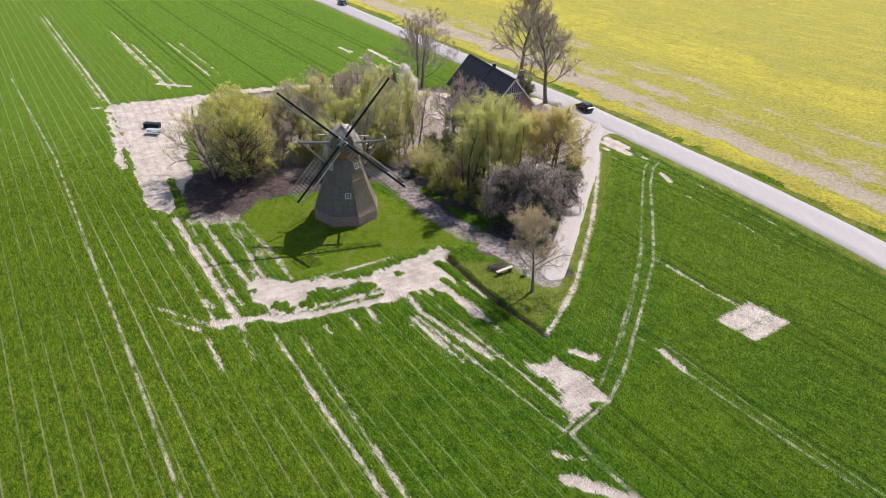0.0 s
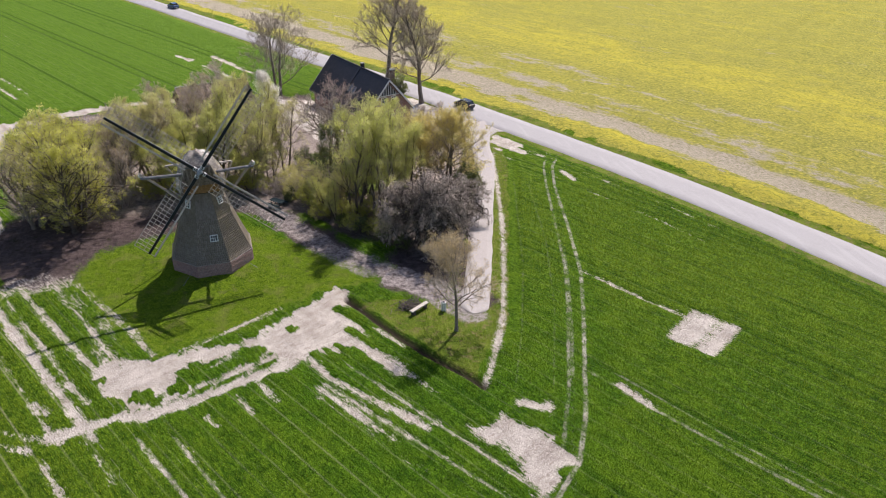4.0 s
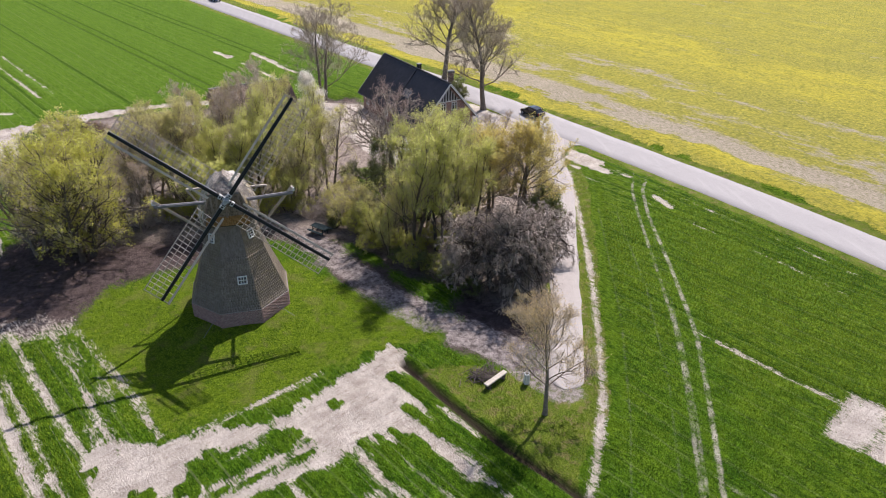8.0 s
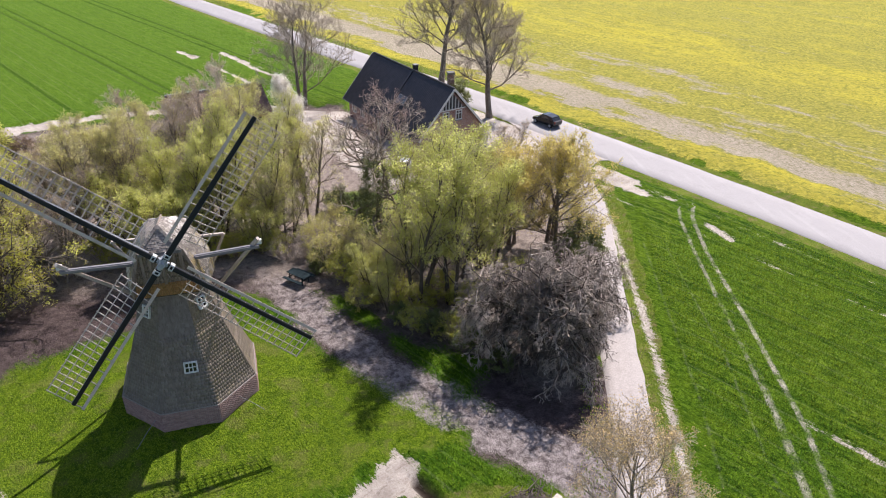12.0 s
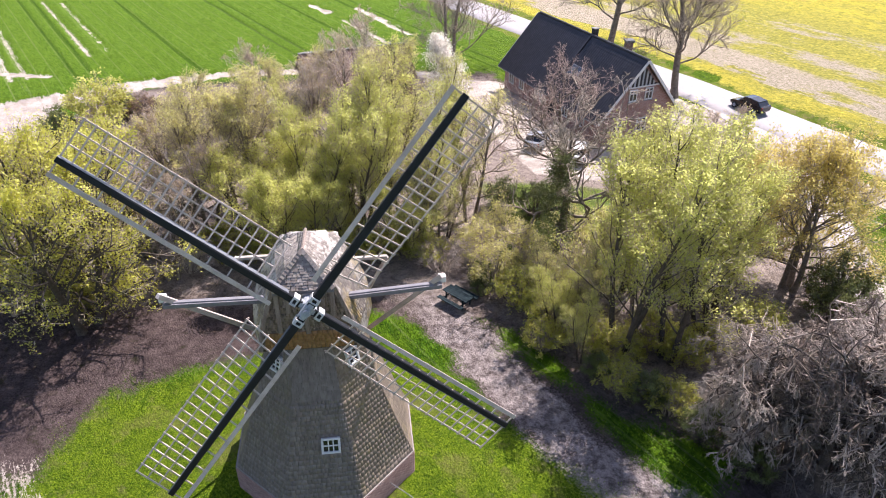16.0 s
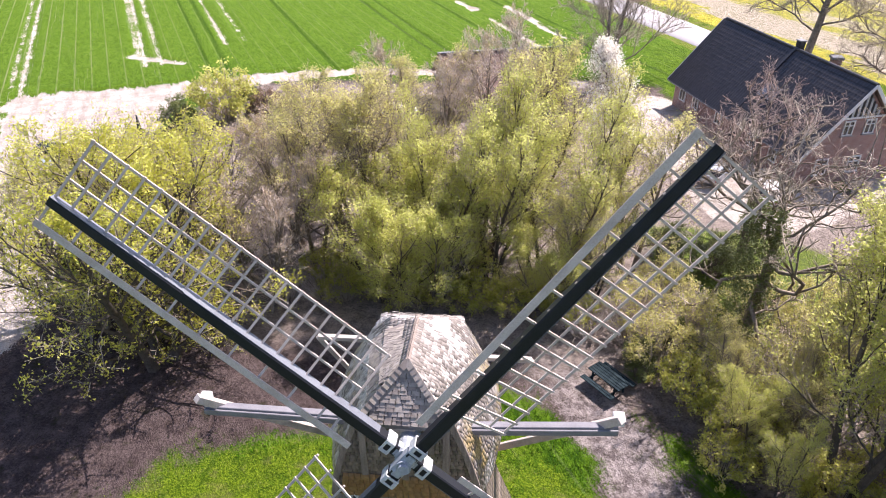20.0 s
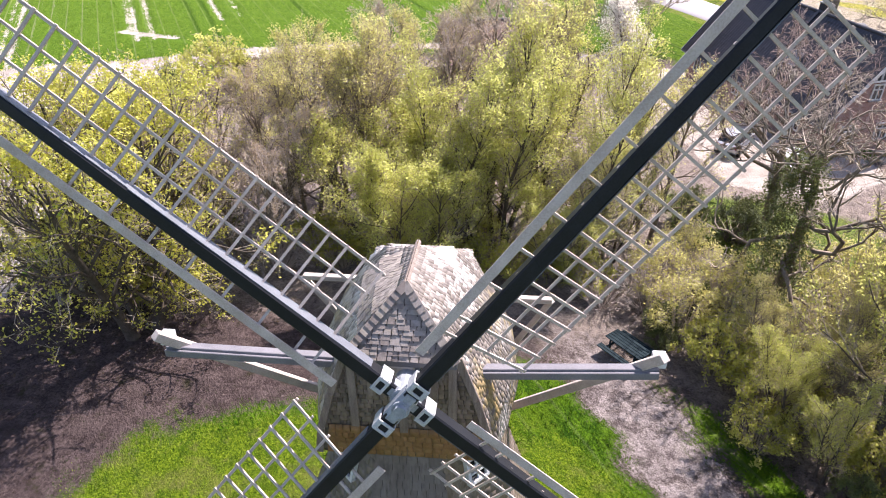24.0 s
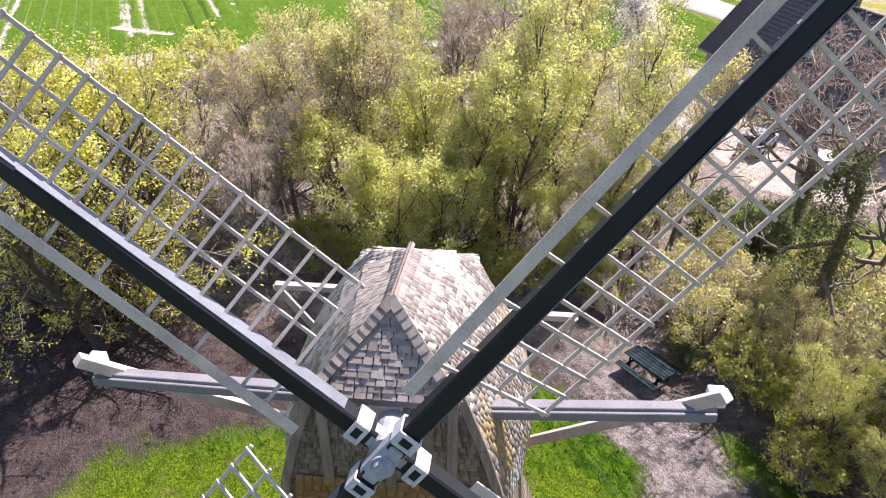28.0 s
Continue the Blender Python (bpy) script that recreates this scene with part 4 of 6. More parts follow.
APRON = [(18.5, 139.5), (22.3, 131.5), (24.2, 124), (24.6, 117), (24.1, 109), (26.4, 109), (27.6, 112.5), (29.6, 114.6), (33.5, 114.5), (31.0, 122), (24, 133.5)]
bm = bmesh.new()
vs_top = [bm.verts.new((x, y, 0.016)) for x, y in APRON]
f = bm.faces.new(vs_top)
if f.normal.z < 0:
    f.normal_flip()
side = bmesh.ops.extrude_face_region(bm, geom=[f])
bmesh.ops.translate(bm, verts=[v for v in side["geom"] if isinstance(v, bmesh.types.BMVert)], vec=(0, 0, -0.1))
bmesh.ops.recalc_face_normals(bm, faces=bm.faces)
me = bpy.data.meshes.new("junction_apron")
bm.to_mesh(me)
bm.free()
me.materials.append(d.m)
tagged(new("junction_apron", me), "dusty pale apron where drive meets road", "pavement", kind="structure")

# ---- windmill ----
MILL = Vector((-11.95, 82.15, 0.70))
FACE = math.degrees(math.atan2(0.084, 0.996))     # the mill looks this far round from -y
mill = thing("windmill", MILL, "wooden smock windmill with shingled body, brick base and latticed sails", "windmill", turn=FACE)
# heights above the mill's foot and the distance of the flats from the axis
RINGS = [(1.30, 3.90), (1.6, 3.78), (2.3, 3.53), (3.7, 3.04), (5.5, 2.46), (7.7, 1.86), (8.9, 1.62)]
TAN = math.tan(math.pi / 8)


def flat_at(z):
    return float(np.interp(z, [a for a, _ in RINGS], [b for _, b in RINGS]))


def octagon(r, z):
    R = r / math.cos(math.pi / 8)
    return [(R * math.cos(math.pi / 8 + k * math.pi / 4), R * math.sin(math.pi / 8 + k * math.pi / 4), z) for k in range(8)]


def loft(rings, cap=True):
    bm = bmesh.new()
    rows = [[bm.verts.new(p) for p in ring] for ring in rings]
    for a, b in zip(rows, rows[1:]):
        n = len(a)
        for i in range(n):
            bm.faces.new((a[i], a[(i + 1) % n], b[(i + 1) % n], b[i]))
    if cap:
        bm.faces.new(rows[-1])
        bm.faces.new(rows[0][::-1])
    bmesh.ops.recalc_face_normals(bm, faces=bm.faces)
    return bm


M["tower_core"] = plain("dark boards under the shingles", (0.06, 0.048, 0.04), (0.12, 0.095, 0.08), 3, 30, 0.9)
body = part("tower_body", loft([octagon(r - 0.05, z) for z, r in RINGS]), M["tower_core"], mill, "weathered dark grey-brown shingled octagonal body")
base = part("brick_base", loft([octagon(3.96, -0.6), octagon(3.96, 1.32)]), M["mortar"], mill, "low octagonal red brick base")


def piece(center, e1, e2, n, w, h, d, lift, out):
    """A tapered slab with its back on a plane: eight corners added to out."""
    c = center
    for s, t, k in ((-1, -1, 0), (1, -1, 0), (1, 1, 0), (-1, 1, 0)):
        out.append(c + e1 * (s * w / 2) + e2 * (t * h / 2) + n * (0.0))
    for s, t, k in ((-1, -1, 0), (1, -1, 0), (1, 1, 0), (-1, 1, 0)):
        out.append(c + e1 * (s * w / 2 * 0.97) + e2 * (t * h / 2 * (0.97 if t > 0 else 1)) + n * (d + (lift if t < 0 else 0)))


SLAB = np.array([(4, 5, 6, 7), (0, 1, 5, 4), (1, 2, 6, 5), (2, 3, 7, 6), (3, 0, 4, 7)])


def slabs(name, corners, mat):
    v = np.array(corners, np.float32).reshape(-1, 3)
    f = (np.arange(len(v) // 8)[:, None, None] * 8 + SLAB[None]).reshape(-1, 4)
    return indexed(name, v, f, mat)


rng = np.random.RandomState(7)
corners, bricks, front, single_front = [], [], [], []
for k in range(8):
    a = k * math.pi / 4
    nrm, e1 = np.array((math.cos(a), math.sin(a), 0)), np.array((-math.sin(a), math.cos(a), 0))
    z = 1.30
    while z < 8.8:
        h = 0.21
        r0, r1 = flat_at(z), flat_at(z + h)
        e2 = np.array((*(nrm[:2] * (r1 - r0)), h))
        e2 /= np.linalg.norm(e2)
        n = np.cross(e1, e2)
        half = r0 * TAN
        x = -half
        while x < half - 0.03:
            w = min(rng.uniform(0.13, 0.26), half - x)
            c = nrm * (r0 - 0.03) + e1 * (x + w / 2) + np.array((0, 0, z + h * 0.5)) + n * rng.uniform(0.0, 0.0012)
            if k == 6 and 5.5 < z < 8.4 and len(single_front) < 290:
                single_front.append((c, e1, e2, n, w - 0.006))
                x += w
                continue
            piece(c, e1, e2, n, w - (0.006 if k in (5, 6) else 0.002), h * 1.35, 0.010 if k in (5, 6) else 0.003, 0.004 if k in (5, 6) else 0.002, front if k in (5, 6) else corners)
            x += w
        z += h
    # courses of brick below
    for row in range(23):
        zz, half = -0.45 + row * 0.077, 3.98 * TAN
        x = -half - (0.12 if row % 2 else 0)
        while x < half:
            x0, x1 = max(x, -half), min(x + 0.235, half)
            if x1 - x0 > 0.04:
                c = nrm * (3.945 + rng.uniform(-0.003, 0.006)) + e1 * ((x0 + x1) / 2) + np.array((0, 0, zz))
                piece(c, e1, np.array((0, 0, 1.0)), nrm, x1 - x0 - 0.012, 0.064, 0.028, 0, bricks)
            x += 0.245
tagged(part("body_shingles", slabs("body_shingles", corners, M["body_shingle"]), None, body), kind="stuff")
tagged(part("front_shingles", slabs("front_shingles", front, M["front_shingle"]), None, body, "smooth dark tarred shingles"), kind="stuff")
tagged(part("brickwork", slabs("brickwork", bricks, M["brick"]), None, base), kind="stuff")


def on_face(k, along, z, out=0.0):
    """A place on one flat of the body and the turn that looks out of it."""
    a = k * math.pi / 4
    r = flat_at(z) + out
    slope = math.atan2(flat_at(z - 0.5) - flat_at(z + 0.5), 1.0)
    m = Matrix.Rotation(a - math.pi / 2, 4, "Z") @ Matrix.Translation((-along, r, z)) @ Matrix.Rotation(slope, 4, "X")
    return m


def small_window(k, along, z, w, h, nx, ny, parent, open_shutter=False):
    """A white glazed window: frame, bars and panes; y runs outwards."""
    m = on_face(k, along, z, 0.02)
    fr = [box_bm(w, 0.14, 0.09, 0.01, (0, 0.05, s * (h / 2 - 0.045)), m) for s in (-1, 1)]
    fr += [box_bm(0.09, 0.14, h - 0.18, 0.01, (s * (w / 2 - 0.045), 0.05, 0), m) for s in (-1, 1)]
    win = part("window", merged(fr), M["paint"], parent, "small white-framed mill window")
    for i in range(1, nx):
        part("glazing_bar", box_bm(0.05, 0.06, h - 0.18, 0.006, (-w / 2 + 0.09 + (w - 0.18) * i / nx, 0.07, 0), m), M["paint"], win)
    for j in range(1, ny):
        part("glazing_bar", box_bm(w - 0.18, 0.05, 0.05, 0.006, (0, 0.07, -h / 2 + 0.09 + (h - 0.18) * j / ny), m), M["paint"], win)
    part("pane", box_bm(w - 0.12, 0.02, h - 0.12, 0, (0, 0.035, 0), m), M["glass"], win, "dark glass")
    return win


small_window(6, 0.42, 3.75, 0.78, 0.70, 3, 2, mill)
small_window(7, 0.05, 7.1, 0.62, 0.75, 2, 3, mill)
small_window(5, -0.05, 7.0, 0.60, 0.75, 2, 3, mill)
# thin lightning wires running off the base
for x0, y0, x1, y1 in ((-1.9, -3.35, -3.1, -5.0), (2.75, -2.8, 4.2, -3.6)):
    bm = merged([cylinder_bm(0.02, 0.02, (x0, y0, 0.75), ((x0 + x1) / 2, (y0 + y1) / 2, 0.42), 6), cylinder_bm(0.02, 0.02, ((x0 + x1) / 2, (y0 + y1) / 2, 0.42), (x1, y1, -0.02), 6)])
    part("earth_wire", bm, M["lead"], mill, "thin pale lightning wire")

# the cap, whose ridge runs from front to back; y is back, heights above the foot
FRONT, BACK = -2.35, 2.5
SECTION = [(0.0, 12.05), (0.75, 11.62), (1.35, 11.0), (1.9, 10.2), (2.3, 9.3), (2.42, 8.4)]


def cap_ring(y):
    """One half of the cap at y: narrower in front, its ridge falling to a cut-off stern."""
    s = float(np.interp(y, [-2.4, -1.2, 0.2, 1.2, 2.0, 2.5], [0.74, 0.90, 1.0, 0.96, 0.78, 0.62]))
    ridge = float(np.interp(y, [-2.4, -1.75, 0.65, 2.0, 2.5], [11.6, 12.45, 11.9, 10.95, 9.4]))
    out = []
    for x, z in SECTION:
        z = z + max(0.0, ridge - 12.05) * max(0.0, 1 - x / 1.35)
        out.append((x * s, y, min(z, ridge)))
    return out


cap_y = [FRONT + 0.05, -1.75, -1.2, -0.6, 0.2, 0.65, 1.2, 1.6, 2.0, 2.25, 2.5]
bm = bmesh.new()
rows = []
for y in cap_y:
    right = cap_ring(y)
    ring = [(-x, yy, z) for x, yy, z in right[::-1]] + right[1:]
    rows.append([bm.verts.new((x * 0.985, yy, z - 0.03)) for x, yy, z in ring])
for a, b in zip(rows, rows[1:]):
    for i in range(len(a) - 1):
        bm.faces.new((a[i], a[i + 1], b[i + 1], b[i]))
bm.faces.new(rows[0])
bm.faces.new(rows[-1][::-1])
bmesh.ops.recalc_face_normals(bm, faces=bm.faces)
cap = part("cap", bm, M["tower_core"], mill, "shingled boat-shaped rotating cap")

# shingles of the cap: single ones near the front, the rest joined
one = mesh("shingle", [(-0.5, -0.5, 0), (0.5, -0.5, 0), (0.5, 0.5, 0), (-0.5, 0.5, 0), (-0.48, -0.5, 1.0), (0.48, -0.5, 1.0), (0.48, 0.48, 0.45), (-0.48, 0.48, 0.45)], [tuple(int(i) for i in q) for q in SLAB], M["shingle_each"])


def set_piece(c, e1, e2, n, w, h, d, parent, me=None):
    ob = new("shingle", me or one)
    ob.parent = parent
    m = Matrix(((e1[0] * w, e2[0] * h, n[0] * d, c[0]), (e1[1] * w, e2[1] * h, n[1] * d, c[1]), (e1[2] * w, e2[2] * h, n[2] * d, c[2]), (0, 0, 0, 1)))
    ob.matrix_basis = m
    return ob


one_dark = one.copy()
one_dark.materials[0] = M["front_each"]
for c, e1, e2, n, w in single_front:
    set_piece(c, e1, e2, n, w, 0.2835, 0.02, body, one_dark)


def along_section(side, y):
    pts = np.array([(side * x, yy, z) for x, yy, z in cap_ring(y)])
    s = np.concatenate([[0], np.cumsum(np.linalg.norm(np.diff(pts, axis=0), axis=1))])
    return pts, s


cap_pieces, spare, single = [], [], 0
for side in (-1, 1):
    _, s_ref = along_section(side, -1.0)
    total = s_ref[-1]
    course = 0.12
    rows_n = int(total / course)
    for r_i in range(rows_n):
        q = (total - course * (r_i + 0.5)) / total
        y = FRONT + (0.02 if q > 0.24 else 0.58 * (1 - q / 0.24))
        while y < BACK - 0.12:
            w = rng.uniform(0.07, 0.19)
            ym = min(y + w / 2, BACK - 0.06)
            pts, s = along_section(side, ym)
            t = q * s[-1]
            p = np.array([np.interp(t, s, pts[:, i]) for i in range(3)])
            p2 = np.array([np.interp(max(t - 0.08, 0), s, pts[:, i]) for i in range(3)])
            ptsb, sb = along_section(side, min(ym + 0.06, BACK - 0.01))
            pb = np.array([np.interp(q * sb[-1], sb, ptsb[:, i]) for i in range(3)])
            e2 = p2 - p
            e2 /= np.linalg.norm(e2) + 1e-9
            e1 = pb - p
            e1 -= e2 * (e1 @ e2)
            e1 /= np.linalg.norm(e1) + 1e-9
            n = np.cross(e1, e2)
            if n @ np.array((side, 0.0, 0.8)) < 0:
                e1, n = -e1, -n
            c = p + n * rng.uniform(0.0, 0.003)
            tilt = rng.uniform(-0.03, 0.03)
            e1t, e2t = e1 + e2 * tilt, e2 - e1 * tilt
            if single < 230 and y < 0.5 and q < (0.60 if side > 0 else 0.32):
                set_piece(c, e1t, e2t, n, w - 0.007, 0.21, rng.uniform(0.018, 0.028), cap)
                single += 1
            else:
                piece(c, e1t, e2t, n, w - 0.006, 0.21, 0.009, rng.uniform(0.010, 0.014), spare)
            y += w
tagged(part("cap_shingles", slabs("cap_shingles", spare, M["shingle"]), None, cap), kind="stuff")
# the hipped front: a small shingled triangle leaning back to the ridge
apex = np.array((0.04, -1.73, 12.50))
lowl, lowr = np.array((-1.06, -2.60, 11.40)), np.array((1.06, -2.60, 11.40))
hip = bmesh.new()
hv = [hip.verts.new(p) for p in (lowl, lowr, apex, lowl - (0, -0.25, 0.10), lowr - (0, -0.25, 0.10))]
hip.faces.new(hv[:3])
hip.faces.new((hv[3], hv[4], hv[1], hv[0]))
hip = part("front_hip", hip, M["tower_core"], mill, "small hipped shingled front roof of the cap")
up = apex - (lowl + lowr) / 2
e2, e1 = up / np.linalg.norm(up), np.array((1.0, 0, 0))
n = np.cross(e1, e2)
length = np.linalg.norm(up)
for r_i in range(14):
    t = (r_i + 0.35) / 14.2
    half = 1.10 * (1 - t)
    x = -half
    while x < half - 0.05:
        w = min(rng.uniform(0.08, 0.26), half - x)
        c = (lowl + lowr) / 2 + e2 * (t * length) + e1 * (x + w / 2) + n * (0.01 + rng.uniform(0, 0.012))
        set_piece(c, e1 + e2 * rng.uniform(-0.03, 0.03), e2, n, w - 0.016, rng.uniform(0.15, 0.18), rng.uniform(0.026, 0.042), hip)
        x += w
for side, low in ((-1, lowl), (1, lowr)):
    edge_v = apex - low
    L = np.linalg.norm(edge_v)
    ee = edge_v / L
    across = np.cross(ee, n)
    for k in range(12):
        c = low + edge_v * ((k + 0.5) / 12) + n * 0.05
        set_piece(c, across, ee, n, 0.17, 0.24, 0.05, hip)
beam("ridge_board", apex + np.array((0.035, 0.03, 0.03)), (0.035, 0.72, 11.97), 0.08, 0.02, M["board"], cap, "grey ridge board", up=(1, 0, 1))
beam("ridge_board", apex + np.array((-0.035, 0.03, 0.03)), (-0.035, 0.72, 11.97), 0.08, 0.02, M["board"], cap, "grey ridge board", up=(-1, 0, 1))
# front wall of boards, lintel and new shingles at its foot


def wall_width(z):
    return float(np.interp(z, [8.45, 9.2, 10.2, 11.3], [1.82, 1.72, 1.44, 1.06]))


front_wall = []
for r_i in range(21):
    zc = 8.62 + r_i * 0.128
    half = wall_width(zc) + 0.02
    x = -half
    while x < half - 0.02:
        w = min(rng.uniform(0.10, 0.20), half - x)
        piece(np.array((x + w / 2, FRONT - 0.005 + rng.uniform(-0.004, 0.006), zc)), np.array((1.0, 0, 0)), np.array((0, 0, 1.0)), np.array((0, -1.0, 0)), w - 0.010, 0.165, 0.014, 0.014, front_wall)
        x += w
tagged(part("front_shingles", slabs("front_shingles", front_wall, M["wall_shingle"]), None, cap, "brown shingled front wall of the cap"), kind="stuff")
for x, z0, z1 in ((-1.02, 9.3, 11.2), (-0.62, 10.2, 11.25), (0.62, 10.2, 11.25), (1.0, 9.3, 11.2), (0.0, 9.2, 10.2)):
    part("front_board", box_bm(0.17, 0.045, z1 - z0, 0.006, (x, FRONT - 0.05, (z0 + z1) / 2)), M["board"], cap)
orange = []
for r_i in range(5):
    half = wall_width(8.62 + r_i * 0.15) - 0.12
    x = -half
    while x < half:
        w = min(rng.uniform(0.12, 0.24), half - x)
        piece(np.array((x + w / 2, FRONT - 0.045, 8.60 + r_i * 0.15)), np.array((1.0, 0, 0)), np.array((0, 0, 1.0)), np.array((0, -1.0, 0)), w - 0.01, 0.21, 0.016, 0.016, orange)
        x += w
tagged(part("new_shingles", slabs("new_shingles", orange, M["fresh"]), None, cap, "fresh orange cedar shingles under the shaft"), kind="stuff")
part("lintel", box_bm(2.2, 0.22, 0.20, 0.02, (0, FRONT - 0.14, 11.28)), M["beam"], cap, "grey lintel beam")
for s in (-1, 1):
    for (z0, z1) in ((8.45, 9.2), (9.2, 10.2), (10.2, 11.3)):
        beam("corner_board", (s * (wall_width(z0) + 0.04), FRONT - 0.05, z0), (s * (wall_width(z1) + 0.04), FRONT - 0.05, z1), 0.16, 0.06, M["board"], cap, up=(0, 1, 0))

# shaft, poll end and sails: built about the hub, with the shaft along local y and tilted up in front
HUB = Vector((0.15, -3.46, 11.10))
shaft_m = Matrix.Translation(HUB) @ Matrix.Rotation(radians(-12), 4, "X")
bm = cylinder_bm(0.24, 0.27, (0, 0.1, 0), (0, 2.0, 0), 16)
bm.transform(shaft_m)
part("windshaft", bm, M["iron"], mill, "pale iron windshaft")
poll = [box_bm(0.33, 0.36, 0.80, 0.08, (0, 0.0, 0)), box_bm(0.74, 0.32, 0.29, 0.06, (0, 0.28, 0)), cylinder_bm(0.13, 0.115, (0, -0.18, 0), (0, -0.29, 0), 20), cylinder_bm(0.17, 0.17, (0, -0.17, 0), (0, -0.205, 0), 20)]
bm = merged(poll)
bm.transform(shaft_m @ Matrix.Rotation(radians(38), 4, "Y"))
hub = part("poll_end", bm, M["iron"], mill, "pale grey cast-iron poll end with boxed sockets")
flap = box_bm(0.56, 0.05, 0.52, 0.02, (0, FRONT - 0.24, 10.95), Matrix.Identity(4))
part("shaft_hood", flap, M["lattice"], cap, "pale board over the shaft")


def make_sail(angle, behind):
    """One sail: black stock, lattice on its trailing side, a leading board."""
    spin = shaft_m @ Matrix.Rotation(radians(90 - angle), 4, "Y") @ Matrix.Translation((0, behind, 0))
    # in the sail's frame: z outwards, x towards the trailing side, y back
    LEN = 9.22
    rings = []
    for z, w, d in ((0.25, 0.28, 0.32), (3.0, 0.27, 0.30), (6.0, 0.25, 0.25), (LEN, 0.22, 0.18)):
        b = 0.03
        rings.append([(sx * (w / 2 - (b if k == 0 else 0)), sy * (d / 2 - (b if k else 0)), z) for sx, sy, k in ((-1, -1, 1), (-1, -1, 0), (1, -1, 0), (1, -1, 1), (1, 1, 1), (1, 1, 0), (-1, 1, 0), (-1, 1, 1))])
    stock = loft(rings)
    stock.transform(spin)
    sail = part("sail", stock, M["black"], mill, "black tarred stock with grey lattice")

    def twist(z):
        return radians(float(np.interp(z, [1.5, 9.2], [23, 9])))

    def at(x, z, back=0.0):
        t = twist(z)
        return spin @ Vector((x * math.cos(t), x * math.sin(t) + back, z))

    count, z0, z1 = 20, 1.72, LEN - 0.06
    wide = 1.52
    nrm = spin.to_3x3() @ Vector((0, 1, 0))
    for k in range(count):
        z = z0 + (z1 - z0) * k / (count - 1)
        lead = -0.53 if k % 2 == 1 or k in (0, count - 1) else -0.14
        beam("sail_bar", at(lead, z), at(wide + 0.06, z), 0.052, 0.04, M["lattice"], sail, up=nrm, bevel=0.0)
    for x in (0.58, 1.06, wide):
        pts = [at(x, z, 0.04) for z in (z0 - 0.08, (z0 + z1) / 2, z1 + 0.06)]
        for a, b in zip(pts, pts[1:]):
            beam("sail_rail", a, b, 0.05 if x < wide else 0.06, 0.035, M["lattice"], sail, up=nrm, bevel=0.0)
    # the leading board lies flat beside the stock
    pts = [at(-0.53, z, -0.07) for z in (z0 - 0.55, (z0 + z1) / 2, z1 + 0.05)]
    for a, b in zip(pts, pts[1:]):
        beam("leading_board", a, b, 0.17, 0.03, M["lattice"], sail, "grey leading board", up=nrm, bevel=0.005)
    # the painted side of the stock, and the clamp at the poll end: a white box with slots
    for (za, wa), (zb, wb) in (((0.85, 0.278), (3.0, 0.27)), ((3.0, 0.27), (6.0, 0.25)), ((6.0, 0.25), (LEN, 0.22))):
        beam("stock_side", spin @ Vector((wa / 2 + 0.008, 0.0, za)), spin @ Vector((wb / 2 + 0.008, 0.0, zb)), 0.016, 0.24 if za < 5 else 0.19, M["blue_side"], sail, "pale blue-grey painted side", up=nrm, bevel=0.0)
    cl = [box_bm(0.33, 0.04, 0.06, 0.01, (0, k * 0.195, z)) for k in (-1, 1) for z in (0.42, 0.60)] + [box_bm(0.03, 0.40, 0.24, 0.01, (k * 0.165, 0, 0.51)) for k in (-1, 1)]
    cl += [box_bm(0.08, 0.04, 0.13, 0.01, (k * 0.125, -0.195, 0.51)) for k in (-1, 1)] + [box_bm(0.34, 0.05, 0.16, 0.01, (0, 0.195, 0.51))]
    for b_ in cl:
        b_.transform(spin)
    clamp = part("clamp", cl[0], M["iron_white"], sail, "white painted iron clamp with a slot")
    for b_ in cl[1:]:
        part("clamp_plate", b_, M["iron_white"], clamp)
    part("wedge", box_bm(0.17, 0.04, 0.12, 0.01, (0, -0.185, 0.51), spin), M["hole"], clamp)
    return sail


for ang, behind in ((52.0, 0.0), (142.0, 0.28), (-38.0, 0.28), (-128.0, 0.0)):
    make_sail(ang, behind)

# long cross beams through the cap with braces down to the tail
def world_to_mill(p):
    return Matrix.Rotation(radians(-FACE), 4, "Z") @ (Vector(p) - MILL)


